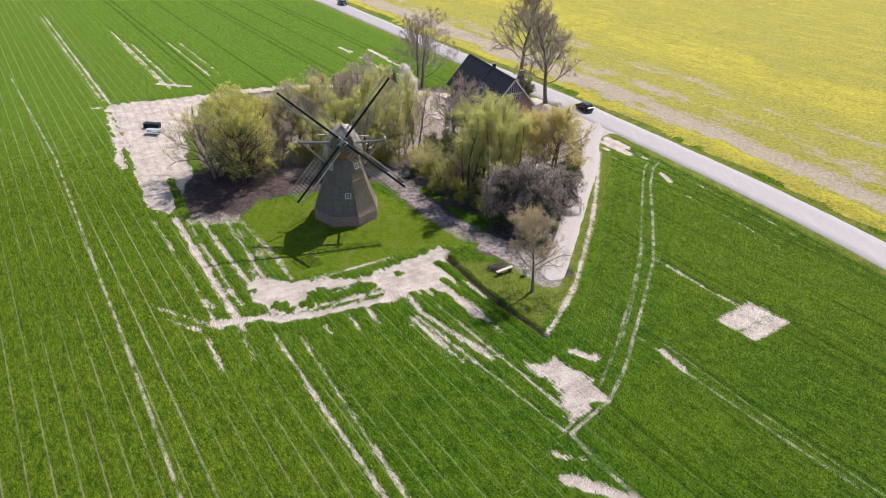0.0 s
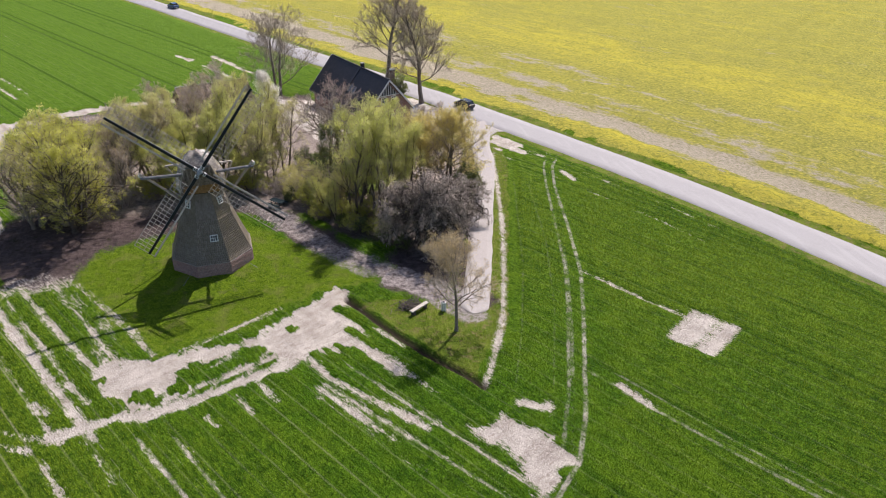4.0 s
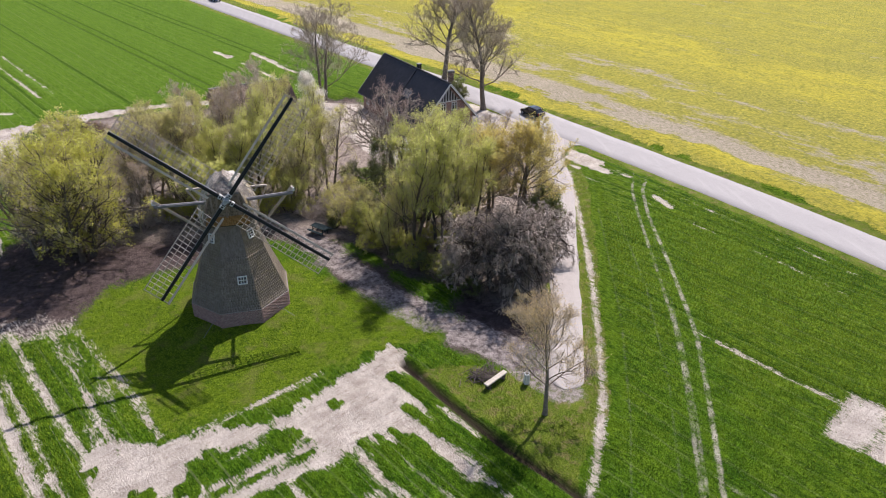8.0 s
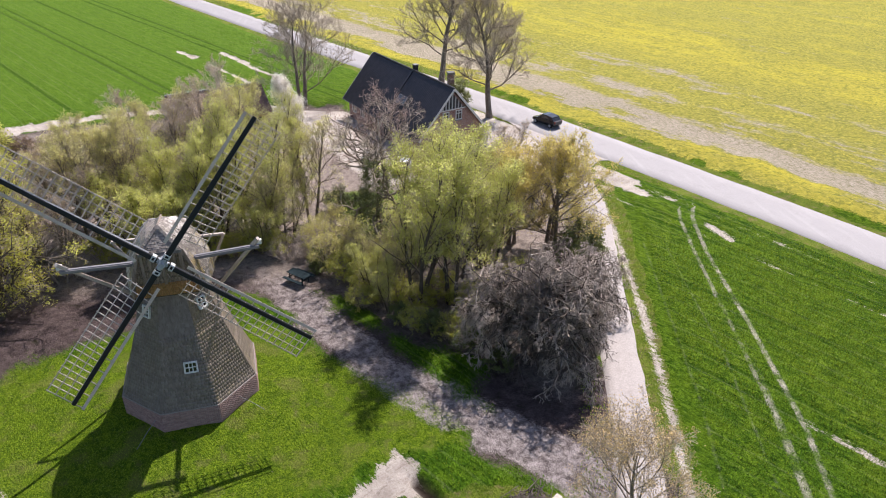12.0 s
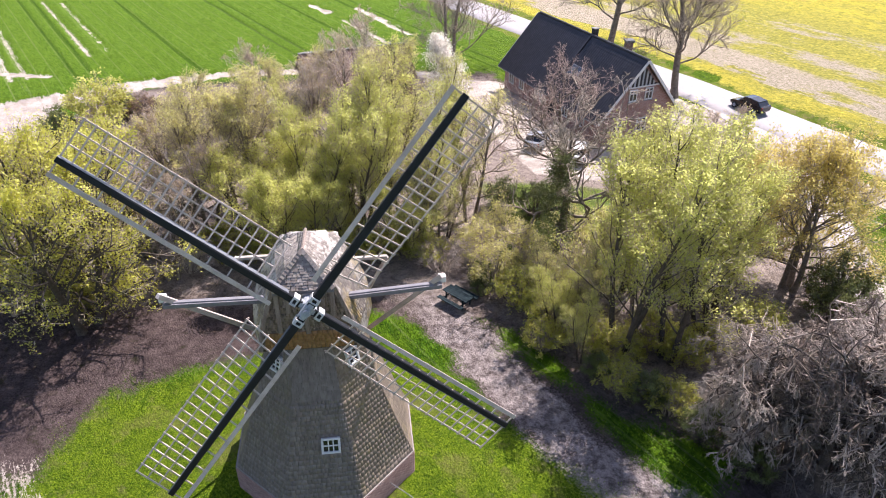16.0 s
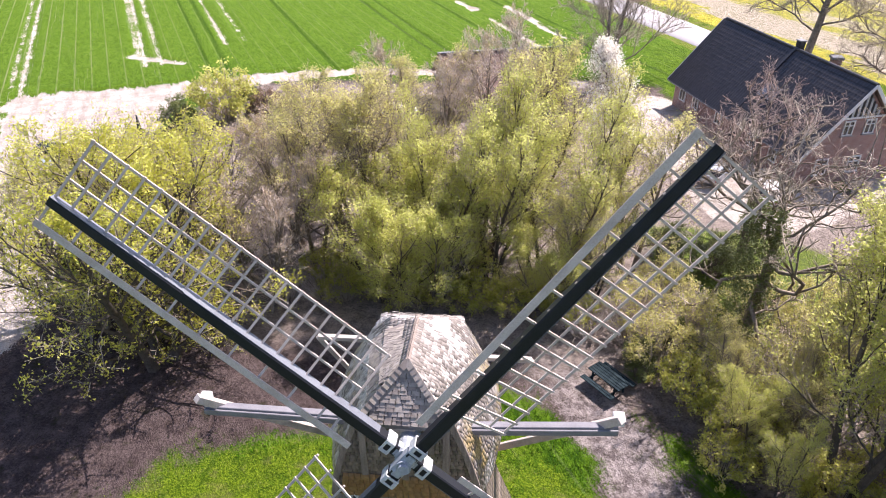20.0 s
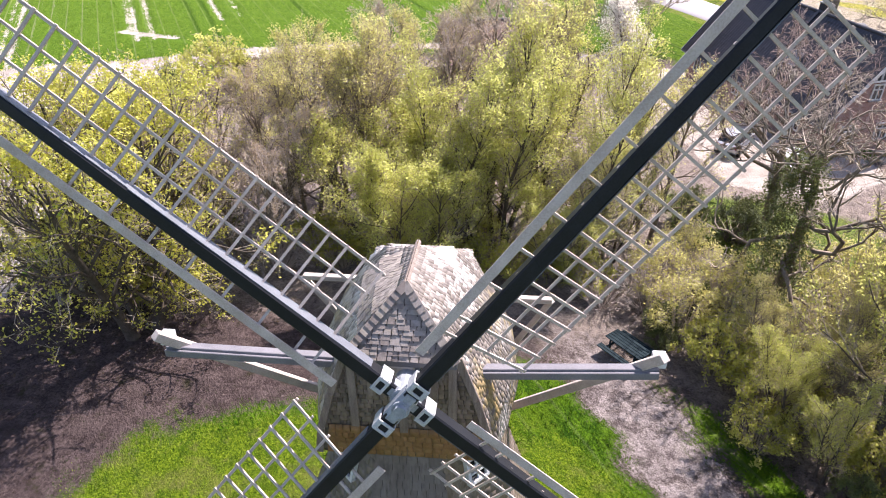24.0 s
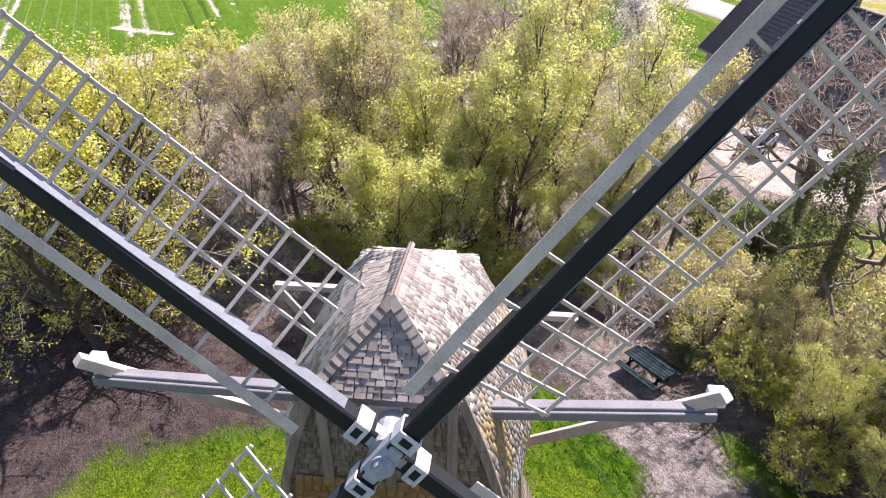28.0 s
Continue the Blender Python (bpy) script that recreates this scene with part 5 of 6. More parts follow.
tipr, tipl = world_to_mill((-6.68, 81.22, 11.1)), world_to_mill((-17.12, 80.37, 10.95))
rootr, rootl = world_to_mill((-9.9, 80.85, 10.95)), world_to_mill((-13.85, 80.6, 10.95))
foot = world_to_mill((-12.0, 85.9, 3.4))
for tip, root, s in ((tipr, rootr, 1), (tipl, rootl, -1)):
    inner = root + (root - tip).normalized() * 0.8
    bm_ = beam("cross_beam", inner, tip, 0.26, 0.14, M["beam"], mill, "long grey painted cross beam", up=(0, 0.25, 1))
    beam("beam_edge", inner + Vector((0, -0.16, -0.04)), tip + Vector((0, -0.16, -0.04)), 0.06, 0.18, M["beam"], bm_, "darker edge of the beam")
    d = (foot - tip).normalized()
    a = tip - Vector((s * 0.35, 0, 0.12))
    beam("brace", a - d * 0.7 + Vector((0, 0, 0.22)), foot, 0.20, 0.20, M["lattice"], mill, "long weathered brace to the tail")
    part("end_cap", box_bm(0.28, 0.27, 0.28, 0.02, tuple(tip + Vector((s * 0.02, 0.12, 0.16)))), M["paint"], bm_, "white painted beam end")
    rear = world_to_mill((-8.9 if s > 0 else -15.3, 83.9, 10.6))
    beam("rear_beam", (s * 1.2, rear.y, rear.z), rear, 0.16, 0.14, M["lattice"], mill, "shorter weathered rear beam")
    beam("rear_brace", rear, foot, 0.14, 0.14, M["lattice"], mill, "weathered rear brace")
beam("tail_pole", (0, 2.4, 8.4), foot + (foot - Vector((0, 2.4, 8.4))).normalized() * 1.2, 0.3, 0.3, M["lattice"], mill, "weathered tail pole")

# ---- farmhouse ----
house = thing("farmhouse", (9.7, 127.9, 0), "red-brick farmhouse with a steep dark tiled roof", "house", turn=22.6)
HW, HL, EAVE, RIDGE = 4.1, 8.9, 2.75, 7.75
bm = bmesh.new()
prof = [(-HW, 0), (HW, 0), (HW, EAVE + 0.35), (0, RIDGE - 0.25), (-HW, EAVE + 0.35)]
a = [bm.verts.new((x, -HL, z)) for x, z in prof]
b = [bm.verts.new((x, HL, z)) for x, z in prof]
bm.faces.new(a)
bm.faces.new(b[::-1])
for i in range(5):
    bm.faces.new((a[i], b[i], b[(i + 1) % 5], a[(i + 1) % 5]))
bmesh.ops.recalc_face_normals(bm, faces=bm.faces)
hw = Mat("house brickwork", 0.88, 0, 0.2)
bt = hw.t.nodes.new("ShaderNodeTexBrick")
hmap = hw.t.nodes.new("ShaderNodeCombineXYZ")
sep = hw.t.nodes.new("ShaderNodeSeparateXYZ")
hw.link(hw.local(), sep.inputs[0])
hw.link(hw.math("ADD", sep.outputs[0], sep.outputs[1]), hmap.inputs[0])
hw.link(sep.outputs[2], hmap.inputs[1])
hw.link(hmap.outputs[0], bt.inputs["Vector"])
for k, v in (("Scale", 1.0), ("Mortar Size", 0.012), ("Brick Width", 0.25), ("Row Height", 0.075)):
    bt.inputs[k].default_value = v
bt.inputs["Color1"].default_value = (0.20, 0.095, 0.075, 1)
bt.inputs["Color2"].default_value = (0.32, 0.17, 0.14, 1)
bt.inputs["Mortar"].default_value = (0.34, 0.30, 0.28, 1)
hw.color(hw.mix(hw.math("MULTIPLY", hw.span(hw.noise(0.8, 4), 0.45, 0.7), 0.35), bt.outputs[0], (0.15, 0.085, 0.07)))
walls = part("wall", bm, hw.m, house, "red-brown brick walls")
# roof: courses of tiles in the shape of low waves
slope_len = math.hypot(HW + 0.62, RIDGE - EAVE + 0.35)
ux, uz = (HW + 0.62) / slope_len, -(RIDGE - EAVE + 0.35) / slope_len
for s in (-1, 1):
    vts, fcs = [], []
    courses, cols = 20, 62
    for r_i in range(courses):
        for c_i in range(cols):
            y0, y1 = -HL - 0.45 + (2 * HL + 0.9) * c_i / cols, -HL - 0.45 + (2 * HL + 0.9) * (c_i + 1) / cols
            t0, t1 = slope_len * r_i / courses, slope_len * (r_i + 1) / courses + 0.05
            base_i = len(vts)
            for t, lift in ((t0, 0.0), (t1, 0.045)):
                for q, wv in ((0, 0.0), (0.3, -0.022), (0.62, 0.012), (1.0, 0.03)):
                    hgt = lift + wv + 0.06
                    vts.append((s * (ux * t - uz * hgt), y0 + (y1 - y0) * q, RIDGE + uz * t + ux * hgt))
            for k in range(3):
                f = (base_i + k, base_i + k + 1, base_i + 5 + k, base_i + 4 + k)
                fcs.append(f if s < 0 else f[::-1])
    tl = part("roof", indexed("roof", vts, fcs, M["pantile"]), None, house, "steep roof of dark glazed pantiles")
    part("roof_deck", box_bm(slope_len, 2 * HL + 0.8, 0.06, 0, (slope_len / 2, 0, 0), Matrix.Translation((0, 0, RIDGE + 0.02)) @ Matrix(((s * ux, 0, -uz * s, 0), (0, 1, 0, 0), (uz, 0, ux, 0), (0, 0, 0, 1)))), M["board"], tl)
    for y in (-HL - 0.47, HL + 0.47):
        beam("bargeboard", (s * 0.0, y, RIDGE + 0.02), (s * (HW + 0.62), y, EAVE - 0.35), 0.05, 0.26, M["paint"], house, "white bargeboard", up=(0, 0, 1))
    part("gutter", box_bm(0.14, 2 * HL + 0.8, 0.12, 0.03, (s * (HW + 0.66), 0, EAVE - 0.36)), M["lead"], house, "grey gutter")
rid = merged([cylinder_bm(0.14, 0.13, (0, -HL - 0.45 + 0.4 * k, RIDGE + 0.09), (0, -HL - 0.45 + 0.4 * k + 0.42, RIDGE + 0.11), 8) for k in range(46)])
part("ridge_tiles", rid, M["pantile"], house, "rounded dark ridge tiles")
# a raised firewall strip across the roof
for s in (-1, 1):
    beam("parting_strip", (s * 0.05, -0.6, RIDGE + 0.16), (s * (HW + 0.55), -0.6, EAVE - 0.17), 0.26, 0.10, M["pantile"], house, "dark strip across the roof", up=(0, 0, 1))
ch = part("chimney", box_bm(0.5, 0.5, 0.9, 0.02, (0.3, -0.6, RIDGE + 0.25)), M["board_dark"], house, "small dark clad chimney")
part("chimney_cap", box_bm(0.62, 0.62, 0.10, 0.02, (0.3, -0.6, RIDGE + 0.74)), M["lead"], ch)
for y in (-1.55, -2.55):
    t = slope_len * 0.53
    c = Vector((-(ux * t) + uz * 0.13, y, RIDGE + uz * t + ux * 0.13))
    mm = Matrix.Translation(c) @ Matrix(((-ux, 0, uz, 0), (0, 1, 0, 0), (uz, 0, ux, 0), (0, 0, 0, 1)))
    sk = part("skylight", merged([box_bm(1.15, 0.09, 0.12, 0.01, (0, k * 0.36, 0.02), mm) for k in (-1, 1)] + [box_bm(0.09, 0.80, 0.12, 0.01, (k * 0.54, 0, 0.02), mm) for k in (-1, 1)]), M["lead"], house, "roof window with grey frame")
    part("pane", box_bm(1.0, 0.66, 0.03, 0, (0, 0, 0.03), mm), M["skyglass"], sk)
# gable front: boarded top, windows
gy = -HL
for k in range(17):
    x = -1.72 + k * 0.215
    top, low = RIDGE - 0.55 - abs(x) * 1.12, 5.35
    if top > low + 0.15:
        part("gable_board", box_bm(0.19, 0.06, top - low, 0.006, (x, gy - 0.05, (top + low) / 2)), M["board_dark"] if k % 2 else M["paint_grey"], house)
part("gable_rail", box_bm(3.9, 0.09, 0.14, 0.01, (0, gy - 0.06, 5.32)), M["paint"], house, "white rail under the gable boards")


def house_window(x, z, w, h, face_y, out, parent, panes=2):
    mats = Matrix.Translation((x, face_y, z))
    fr = [box_bm(w, 0.12, 0.10, 0.01, (0, out * 0.03, k * (h / 2 - 0.05)), mats) for k in (-1, 1)] + [box_bm(0.10, 0.12, h - 0.2, 0.01, (k * (w / 2 - 0.05), out * 0.03, 0), mats) for k in (-1, 1)]
    win = part("window", merged(fr), M["paint"], parent, "white-framed window")
    for k in range(1, panes):
        part("mullion", box_bm(0.08, 0.10, h - 0.2, 0.005, (-w / 2 + w * k / panes, out * 0.03, 0), mats), M["paint"], win)
    part("transom", box_bm(w - 0.2, 0.10, 0.07, 0.005, (0, out * 0.03, h * 0.16), mats), M["paint"], win)
    part("pane", box_bm(w - 0.14, 0.03, h - 0.14, 0, (0, out * 0.015, 0), mats), M["glass"], win, "dark glass")
    part("sill", box_bm(w + 0.15, 0.2, 0.07, 0.01, (0, out * 0.06, -h / 2 - 0.03), mats), M["lead"], win)


house_window(-0.85, 4.55, 0.9, 1.15, gy, -1, house)
house_window(0.95, 4.55, 0.9, 1.15, gy, -1, house)
house_window(-2.2, 1.6, 1.1, 1.3, gy, -1, house)
house_window(0.6, 1.6, 1.1, 1.3, gy, -1, house)
for y in (-6, -3.2, 1.5, 5.2, 7.4):
    mats = Matrix.Translation((-HW, y, 1.55)) @ Matrix.Rotation(radians(-90), 4, "Z")
    fr = [box_bm(1.0, 0.12, 0.1, 0.01, (0, -0.03, k * 0.55), mats) for k in (-1, 1)] + [box_bm(0.1, 0.12, 1.0, 0.01, (k * 0.45, -0.03, 0), mats) for k in (-1, 1)]
    win = part("window", merged(fr), M["paint"], house, "white-framed window")
    part("pane", box_bm(0.86, 0.03, 1.0, 0, (0, -0.015, 0), mats), M["glass"], win, "dark glass")
    part("mullion", box_bm(0.07, 0.1, 1.0, 0.005, (0, -0.03, 0), mats), M["paint"], win)
mats = Matrix.Translation((-HW - 0.03, -0.8, 1.05))
part("door", box_bm(0.08, 1.0, 2.1, 0.01, (0, 0, 0), mats), M["board_dark"], house, "dark wooden front door")
# second chimney-like flue beyond the roof
flue = thing("chimney_stack", (16.6, 136.5, 0), "free-standing dark brick stack behind the house", "chimney")
part("shaft", box_bm(0.8, 0.8, 4.6, 0.03, (0, 0, 2.3)), hw.m, flue)
part("crown", box_bm(1.05, 1.05, 0.25, 0.03, (0, 0, 4.7)), M["lead"], flue)

# ---- barn beyond the trees ----
barn = thing("barn", (-16.0, 132.0, -0.4), "low barn with a rusty red tiled roof behind trees", "barn", turn=20)
part("wall", box_bm(11, 6.4, 2.9, 0.02, (2, 0, 1.45)), hw.m, barn, "dull brick walls")
for s in (-1, 1):
    vts, fcs = [], []
    for r_i in range(14):
        for c_i in range(50):
            x0, x1 = -3.9 + 11.8 * c_i / 50, -3.9 + 11.8 * (c_i + 1) / 50
            t0, t1 = r_i / 14, (r_i + 1.12) / 14
            bi = len(vts)
            for t, lift in ((t0, 0.05), (t1, 0.09)):
                for q, wv in ((0, 0.0), (0.35, -0.02), (1, 0.03)):
                    vts.append((x0 + (x1 - x0) * q, s * 3.7 * t, 5.3 - 2.7 * t + lift + wv))
            for k in range(2):
                f = (bi + k, bi + k + 1, bi + 4 + k, bi + 3 + k)
                fcs.append(f if s < 0 else f[::-1])
    rf = part("roof", indexed("barn_roof", vts, fcs, M["barn_tile"]), None, barn, "rusty red pantiles with grey ridge")
    m_, ln = frame_of((0, 0, 5.28), (0, s * 3.7, 2.58), (0, 0, 1))
    part("roof_deck", box_bm(11.6, 0.06, ln, 0, (2 * (1 if m_.to_3x3()[0][0] > 0 else -1), 0, ln / 2), m_), M["board"], rf)
part("ridge", box_bm(11.8, 0.35, 0.12, 0.03, (2, 0, 5.42)), M["lead"], barn, "pale grey ridge")
for x in (-1.5, 2.5, 6):
    part("barn_door", box_bm(1.6, 0.08, 2.0, 0.01, (x, -3.22, 1.05)), M["board_dark"], barn, "dark plank door")

# ---- trees ----
def unit(v):
    return v / (np.linalg.norm(v) + 1e-9)


class Grower:
    """Grows limbs, twigs and leaf places of one tree about the origin."""

    def __init__(self, seed):
        self.r = np.random.RandomState(seed)
        self.wood, self.thin, self.tips = [], [], []

    def line(self, p, d, length, bend, wander, n):
        pts = [p]
        for _ in range(n):
            d = unit(d + np.array((0, 0, bend)) / n + self.r.randn(3) * wander / math.sqrt(n))
            p = p + d * (length / n)
            pts.append(p)
        return np.array(pts), d

    def branch(self, p, d, length, radius, level, cfg):
        n = max(2, min(7, int(length / 0.5)))
        pts, d = self.line(p, d, length, cfg["bend"][min(level, len(cfg["bend"]) - 1)], cfg["wander"], n)
        radii = radius * np.linspace(1, 0.35, n + 1)
        (self.wood if radius > 0.028 else self.thin).append((pts, radii))
        if level >= cfg["leaf_from"]:
            for q in np.linspace(0.35, 1.0, cfg["leaves_per"]):
                self.tips.append(pts[int(q * n)] + self.r.randn(3) * 0.06)
        if level + 1 >= cfg["levels"]:
            return
        kids = cfg["kids"][level]
        for k in range(kids):
            q = 0.25 + 0.75 * (k + self.r.rand() * 0.8) / kids
            q = min(q, 1.0)
            i = q * n
            j = min(int(i), n - 1)
            at = pts[j] + (pts[j + 1] - pts[j]) * (i - j)
            axis = unit(pts[j + 1] - pts[j])
            side = unit(np.cross(axis, self.r.randn(3)))
            ang = radians(self.r.uniform(*cfg["fork"]))
            dd = unit(axis * math.cos(ang) + side * math.sin(ang) + np.array((0, 0, cfg["rise"])))
            self.branch(at, dd, length * self.r.uniform(*cfg["ratio"]) * (1.15 - 0.5 * q), radius * (0.62 - 0.25 * q), level + 1, cfg)

    def tree(self, height, spread, low, limbs, radius, cfg, stems=1, lean=0.12, stem_gap=0.35):
        for s in range(stems):
            a = 2 * math.pi * s / stems + self.r.rand()
            off = np.array((math.cos(a), math.sin(a), 0)) * (stem_gap if stems > 1 else 0)
            h = height * (self.r.uniform(0.8, 1.0) if stems > 1 else 1.0) * 0.9
            d0 = unit(np.array((off[0] * 0.6 + self.r.randn() * lean, off[1] * 0.6 + self.r.randn() * lean, 1.0)) if stems > 1 else np.array((self.r.randn() * lean, self.r.randn() * lean, 1.0)))
            n = 12
            pts, _ = self.line(off - np.array((0, 0, 0.25)), d0, h, 0.25, 0.16, n)
            radii = radius * (np.linspace(1, 0.16, n + 1) ** 0.9)
            radii[0] *= 1.35
            self.wood.append((pts, radii))
            for k in range(limbs // stems):
                q = low + (0.97 - low) * ((k + self.r.rand() * 0.7) / (limbs // stems)) ** 0.85
                i = q * n
                j = min(int(i), n - 1)
                at = pts[j] + (pts[j + 1] - pts[j]) * (i - j)
                az = k * 2.4 + self.r.rand() * 0.9
                f = (q - low) / (1 - low)
                shape = cfg["shape"](f)
                up = cfg["up"][0] + (cfg["up"][1] - cfg["up"][0]) * f
                dd = unit(np.array((math.cos(az), math.sin(az), up)))
                self.branch(at, dd, spread * shape * self.r.uniform(0.8, 1.15), max(radius * cfg["limb"] * (1 - 0.64 * f), 0.03), 0, cfg)


def tubes(name, runs, mat, sides):
    vs_, fs_, base_i = [], [], 0
    ang = np.arange(sides) * 2 * math.pi / sides
    for pts, radii in runs:
        t = np.gradient(pts, axis=0)
        t /= np.linalg.norm(t, axis=1)[:, None] + 1e-9
        ref = np.array((0.31, 0.17, 0.93)) if abs(t[0, 2]) < 0.8 else np.array((0.95, 0.2, 0.1))
        e1 = np.cross(t, ref)
        e1 /= np.linalg.norm(e1, axis=1)[:, None] + 1e-9
        e2 = np.cross(t, e1)
        ring = pts[:, None] + radii[:, None, None] * (np.cos(ang)[None, :, None] * e1[:, None] + np.sin(ang)[None, :, None] * e2[:, None])
        n = len(pts)
        vs_.append(ring.reshape(-1, 3))
        i = base_i + np.arange(n * sides).reshape(n, sides)
        j = np.roll(i, -1, axis=1)
        fs_.append(np.stack([i[:-1], j[:-1], j[1:], i[1:]], -1).reshape(-1, 4))
        base_i += n * sides
    return indexed(name, np.concatenate(vs_), np.concatenate(fs_), mat, True)


def leaf_cloud(name, tips, mat, size, per, scatter, seed):
    """Small pointed leaves in loose bunches about the twig ends."""
    r = np.random.RandomState(seed)
    runs = len(tips) // 7 + 1
    weight = np.repeat(r.choice((0.15, 0.6, 1.2, 2.2), runs), 7)[:len(tips)]       # some sprays are full, others nearly bare
    many = r.poisson(per * weight)
    c = np.repeat(np.array(tips), many, axis=0)
    c = c + r.randn(*c.shape) * scatter
    n = len(c)
    lay = np.repeat(np.repeat(r.randn(runs, 3) * (0.55, 0.55, 0.25) + (0, 0, 0.75), 7, axis=0)[:len(tips)], many, axis=0)   # a spray's leaves face much the same way
    face = lay + r.randn(n, 3) * 0.45
    a = np.cross(face, r.randn(n, 3))
    a /= np.linalg.norm(a, axis=1)[:, None] + 1e-9
    b = np.cross(a, face)
    b /= np.linalg.norm(b, axis=1)[:, None] + 1e-9
    s = (size * r.uniform(0.6, 1.4, n))[:, None]
    v = np.stack([c - a * s, c + a * s * 0.5 + b * s * 0.8, c + a * s * 0.8 - b * s * 0.7], 1)
    return quads(name, v.reshape(-1, 3), mat, per=3)


CFG = dict(limb=0.4, levels=4, leaf_from=2, leaves_per=2, kids=[6, 5, 4, 0], fork=(28, 62), ratio=(0.38, 0.62), rise=0.18, bend=[0.3, 0.25, 0.15, 0.1], wander=0.35, up=(0.35, 1.6), shape=lambda f: 1.0 - 0.55 * f)


def cfg(**over):
    c = dict(CFG)
    c.update(over)
    return c


def make_tree(name, label, seed, height, spread, low, limbs, radius, conf, wood, thin, leaf=None, leaf_size=0.09, per=2, scatter=0.10, stems=1, category="tree", group="", lean=0.12, stem_gap=0.35, thick=1.0):
    gr = Grower(seed)
    gr.tree(height, spread, low, limbs, radius, conf, stems, lean, stem_gap)
    top = thing(name, (0, 0, -50), label, category, group)
    part("trunk", tubes("trunk", gr.wood, M[wood], 5), None, top)
    if gr.thin:
        runs = []
        for p, r in gr.thin:
            k = [0, -1] if np.linalg.norm(p[-1] - p[0]) < 1.1 else [0, len(p) // 2, -1]
            runs.append((p[k], np.maximum(r[k], 0.007) * thick))
        tagged(part("twig_growth", tubes("twig_growth", runs, M[thin], 3), None, top), kind="stuff")
    if leaf:
        tagged(part("crown", leaf_cloud("crown", gr.tips, M[leaf], leaf_size, per, scatter, seed + 1), None, top), kind="stuff")
    return top


def plant(proto, spots, first=True):
    """The first stands at the first spot, the copies at the others: x, y, turn, size."""
    for k, (x, y, turn, size) in enumerate(spots):
        m = pose(x, y, 0, 0, 0, turn) @ Matrix.Diagonal((size, size, size, 1))
        if k == 0:
            proto.matrix_basis = m
        else:
            copy_thing(proto, pose(x, y, 0, 0, 0, turn)).scale = (size, size, size)


def shade(f):
    return math.sin(math.pi * min(1, 0.25 + 0.75 * f)) ** 0.6 * 0.9 + 0.12


lime = cfg(levels=4, kids=[5, 3, 2, 0], shape=lambda f: 0.86 - 0.40 * f, up=(1.0, 2.6), leaf_from=1, limb=0.3, fork=(20, 48), ratio=(0.42, 0.7))
round_c = cfg(levels=4, kids=[6, 4, 2, 0], shape=shade, up=(0.25, 1.8), leaf_from=1)
# slim lime-green trees with several stems
P1 = make_tree("tree", "slender multi-stemmed tree in fresh lime-green leaf", 1, 13.4, 3.9, 0.20, 54, 0.17, lime, "bark_dark", "twig", "leaf_lime", 0.053, 3.9, 0.15, stems=3, group="trees of the grove", lean=0.04)
plant(P1, [(4.0, 89.5, 0, 1.16), (6.8, 88.9, 130, 1.14), (9.6, 91.4, 250, 0.92), (0.6, 91.0, 250, 0.42), (-14.5, 101.5, 40, 0.92), (6.2, 95.8, 75, 0.97), (10.8, 93.2, 200, 0.94), (-11.6, 102.4, 15, 0.92)])
P2 = make_tree("tree", "tall thin tree in young yellow-green leaf", 2, 13.6, 3.6, 0.14, 36, 0.14, lime, "bark_dark", "twig", "leaf_lime", 0.053, 2.7, 0.15, stems=2, group="trees of the grove")
plant(P2, [(-9.0, 103.2, 0, 1.0), (-12.2, 105.0, 160, 0.98), (-16.8, 104.0, 300, 0.85), (8.6, 97.5, 20, 0.9), (-6.6, 106.5, 220, 0.95), (1.6, 88.8, 100, 0.45), (-10.4, 106.4, 250, 1.02), (-7.8, 102.2, 190, 0.95), (-12.8, 101.4, 30, 0.6), (-5.4, 102.4, 260, 0.6)])
P3 = make_tree("tree", "broad tree in golden-green spring leaf", 3, 12.6, 5.0, 0.08, 54, 0.28, round_c, "bark_dark", "twig", "leaf_gold", 0.062, 3.4, 0.15, stems=3, group="golden trees by the yard", stem_gap=0.6)
plant(P3, [(-27.6, 92.8, 0, 1.03), (-28.6, 95.6, 140, 0.92)])
P3b = make_tree("tree", "spreading tree with thin yellowish buds", 33, 11.2, 5.4, 0.12, 40, 0.24, cfg(levels=4, kids=[6, 4, 3, 0], shape=shade, up=(0.2, 1.6), leaf_from=2), "bark", "twig", "leaf_olive", 0.060, 1.8, 0.11, stems=3, group="golden trees by the yard", stem_gap=0.5)
plant(P3b, [(-32.4, 94.6, 0, 1.0), (-30.6, 98.2, 200, 0.9)])
P4 = make_tree("tree", "olive tree with opening buds", 4, 13.0, 3.6, 0.2, 42, 0.18, cfg(levels=4, kids=[5, 4, 2, 0], shape=shade, up=(0.7, 2.2), leaf_from=1, ratio=(0.42, 0.68), fork=(22, 50)), "bark", "twig", "leaf_olive", 0.050, 1.7, 0.13, stems=2, group="trees of the grove")
plant(P4, [(-19.8, 102.6, 0, 1.04), (-21.6, 107.0, 100, 0.95), (-10.8, 109.0, 220, 1.1), (-3.6, 104.5, 310, 0.9), (-24.0, 104.5, 60, 0.85), (-6.0, 100.8, 20, 0.66), (11.6, 99.5, 200, 0.8), (-18.4, 105.6, 70, 1.0), (-22.6, 103.0, 190, 0.9), (-15.4, 110.0, 10, 1.0), (0.4, 94.4, 80, 0.42), (3.2, 93.4, 180, 0.5), (2.0, 91.4, 280, 0.42), (5.0, 94.6, 20, 0.55)])
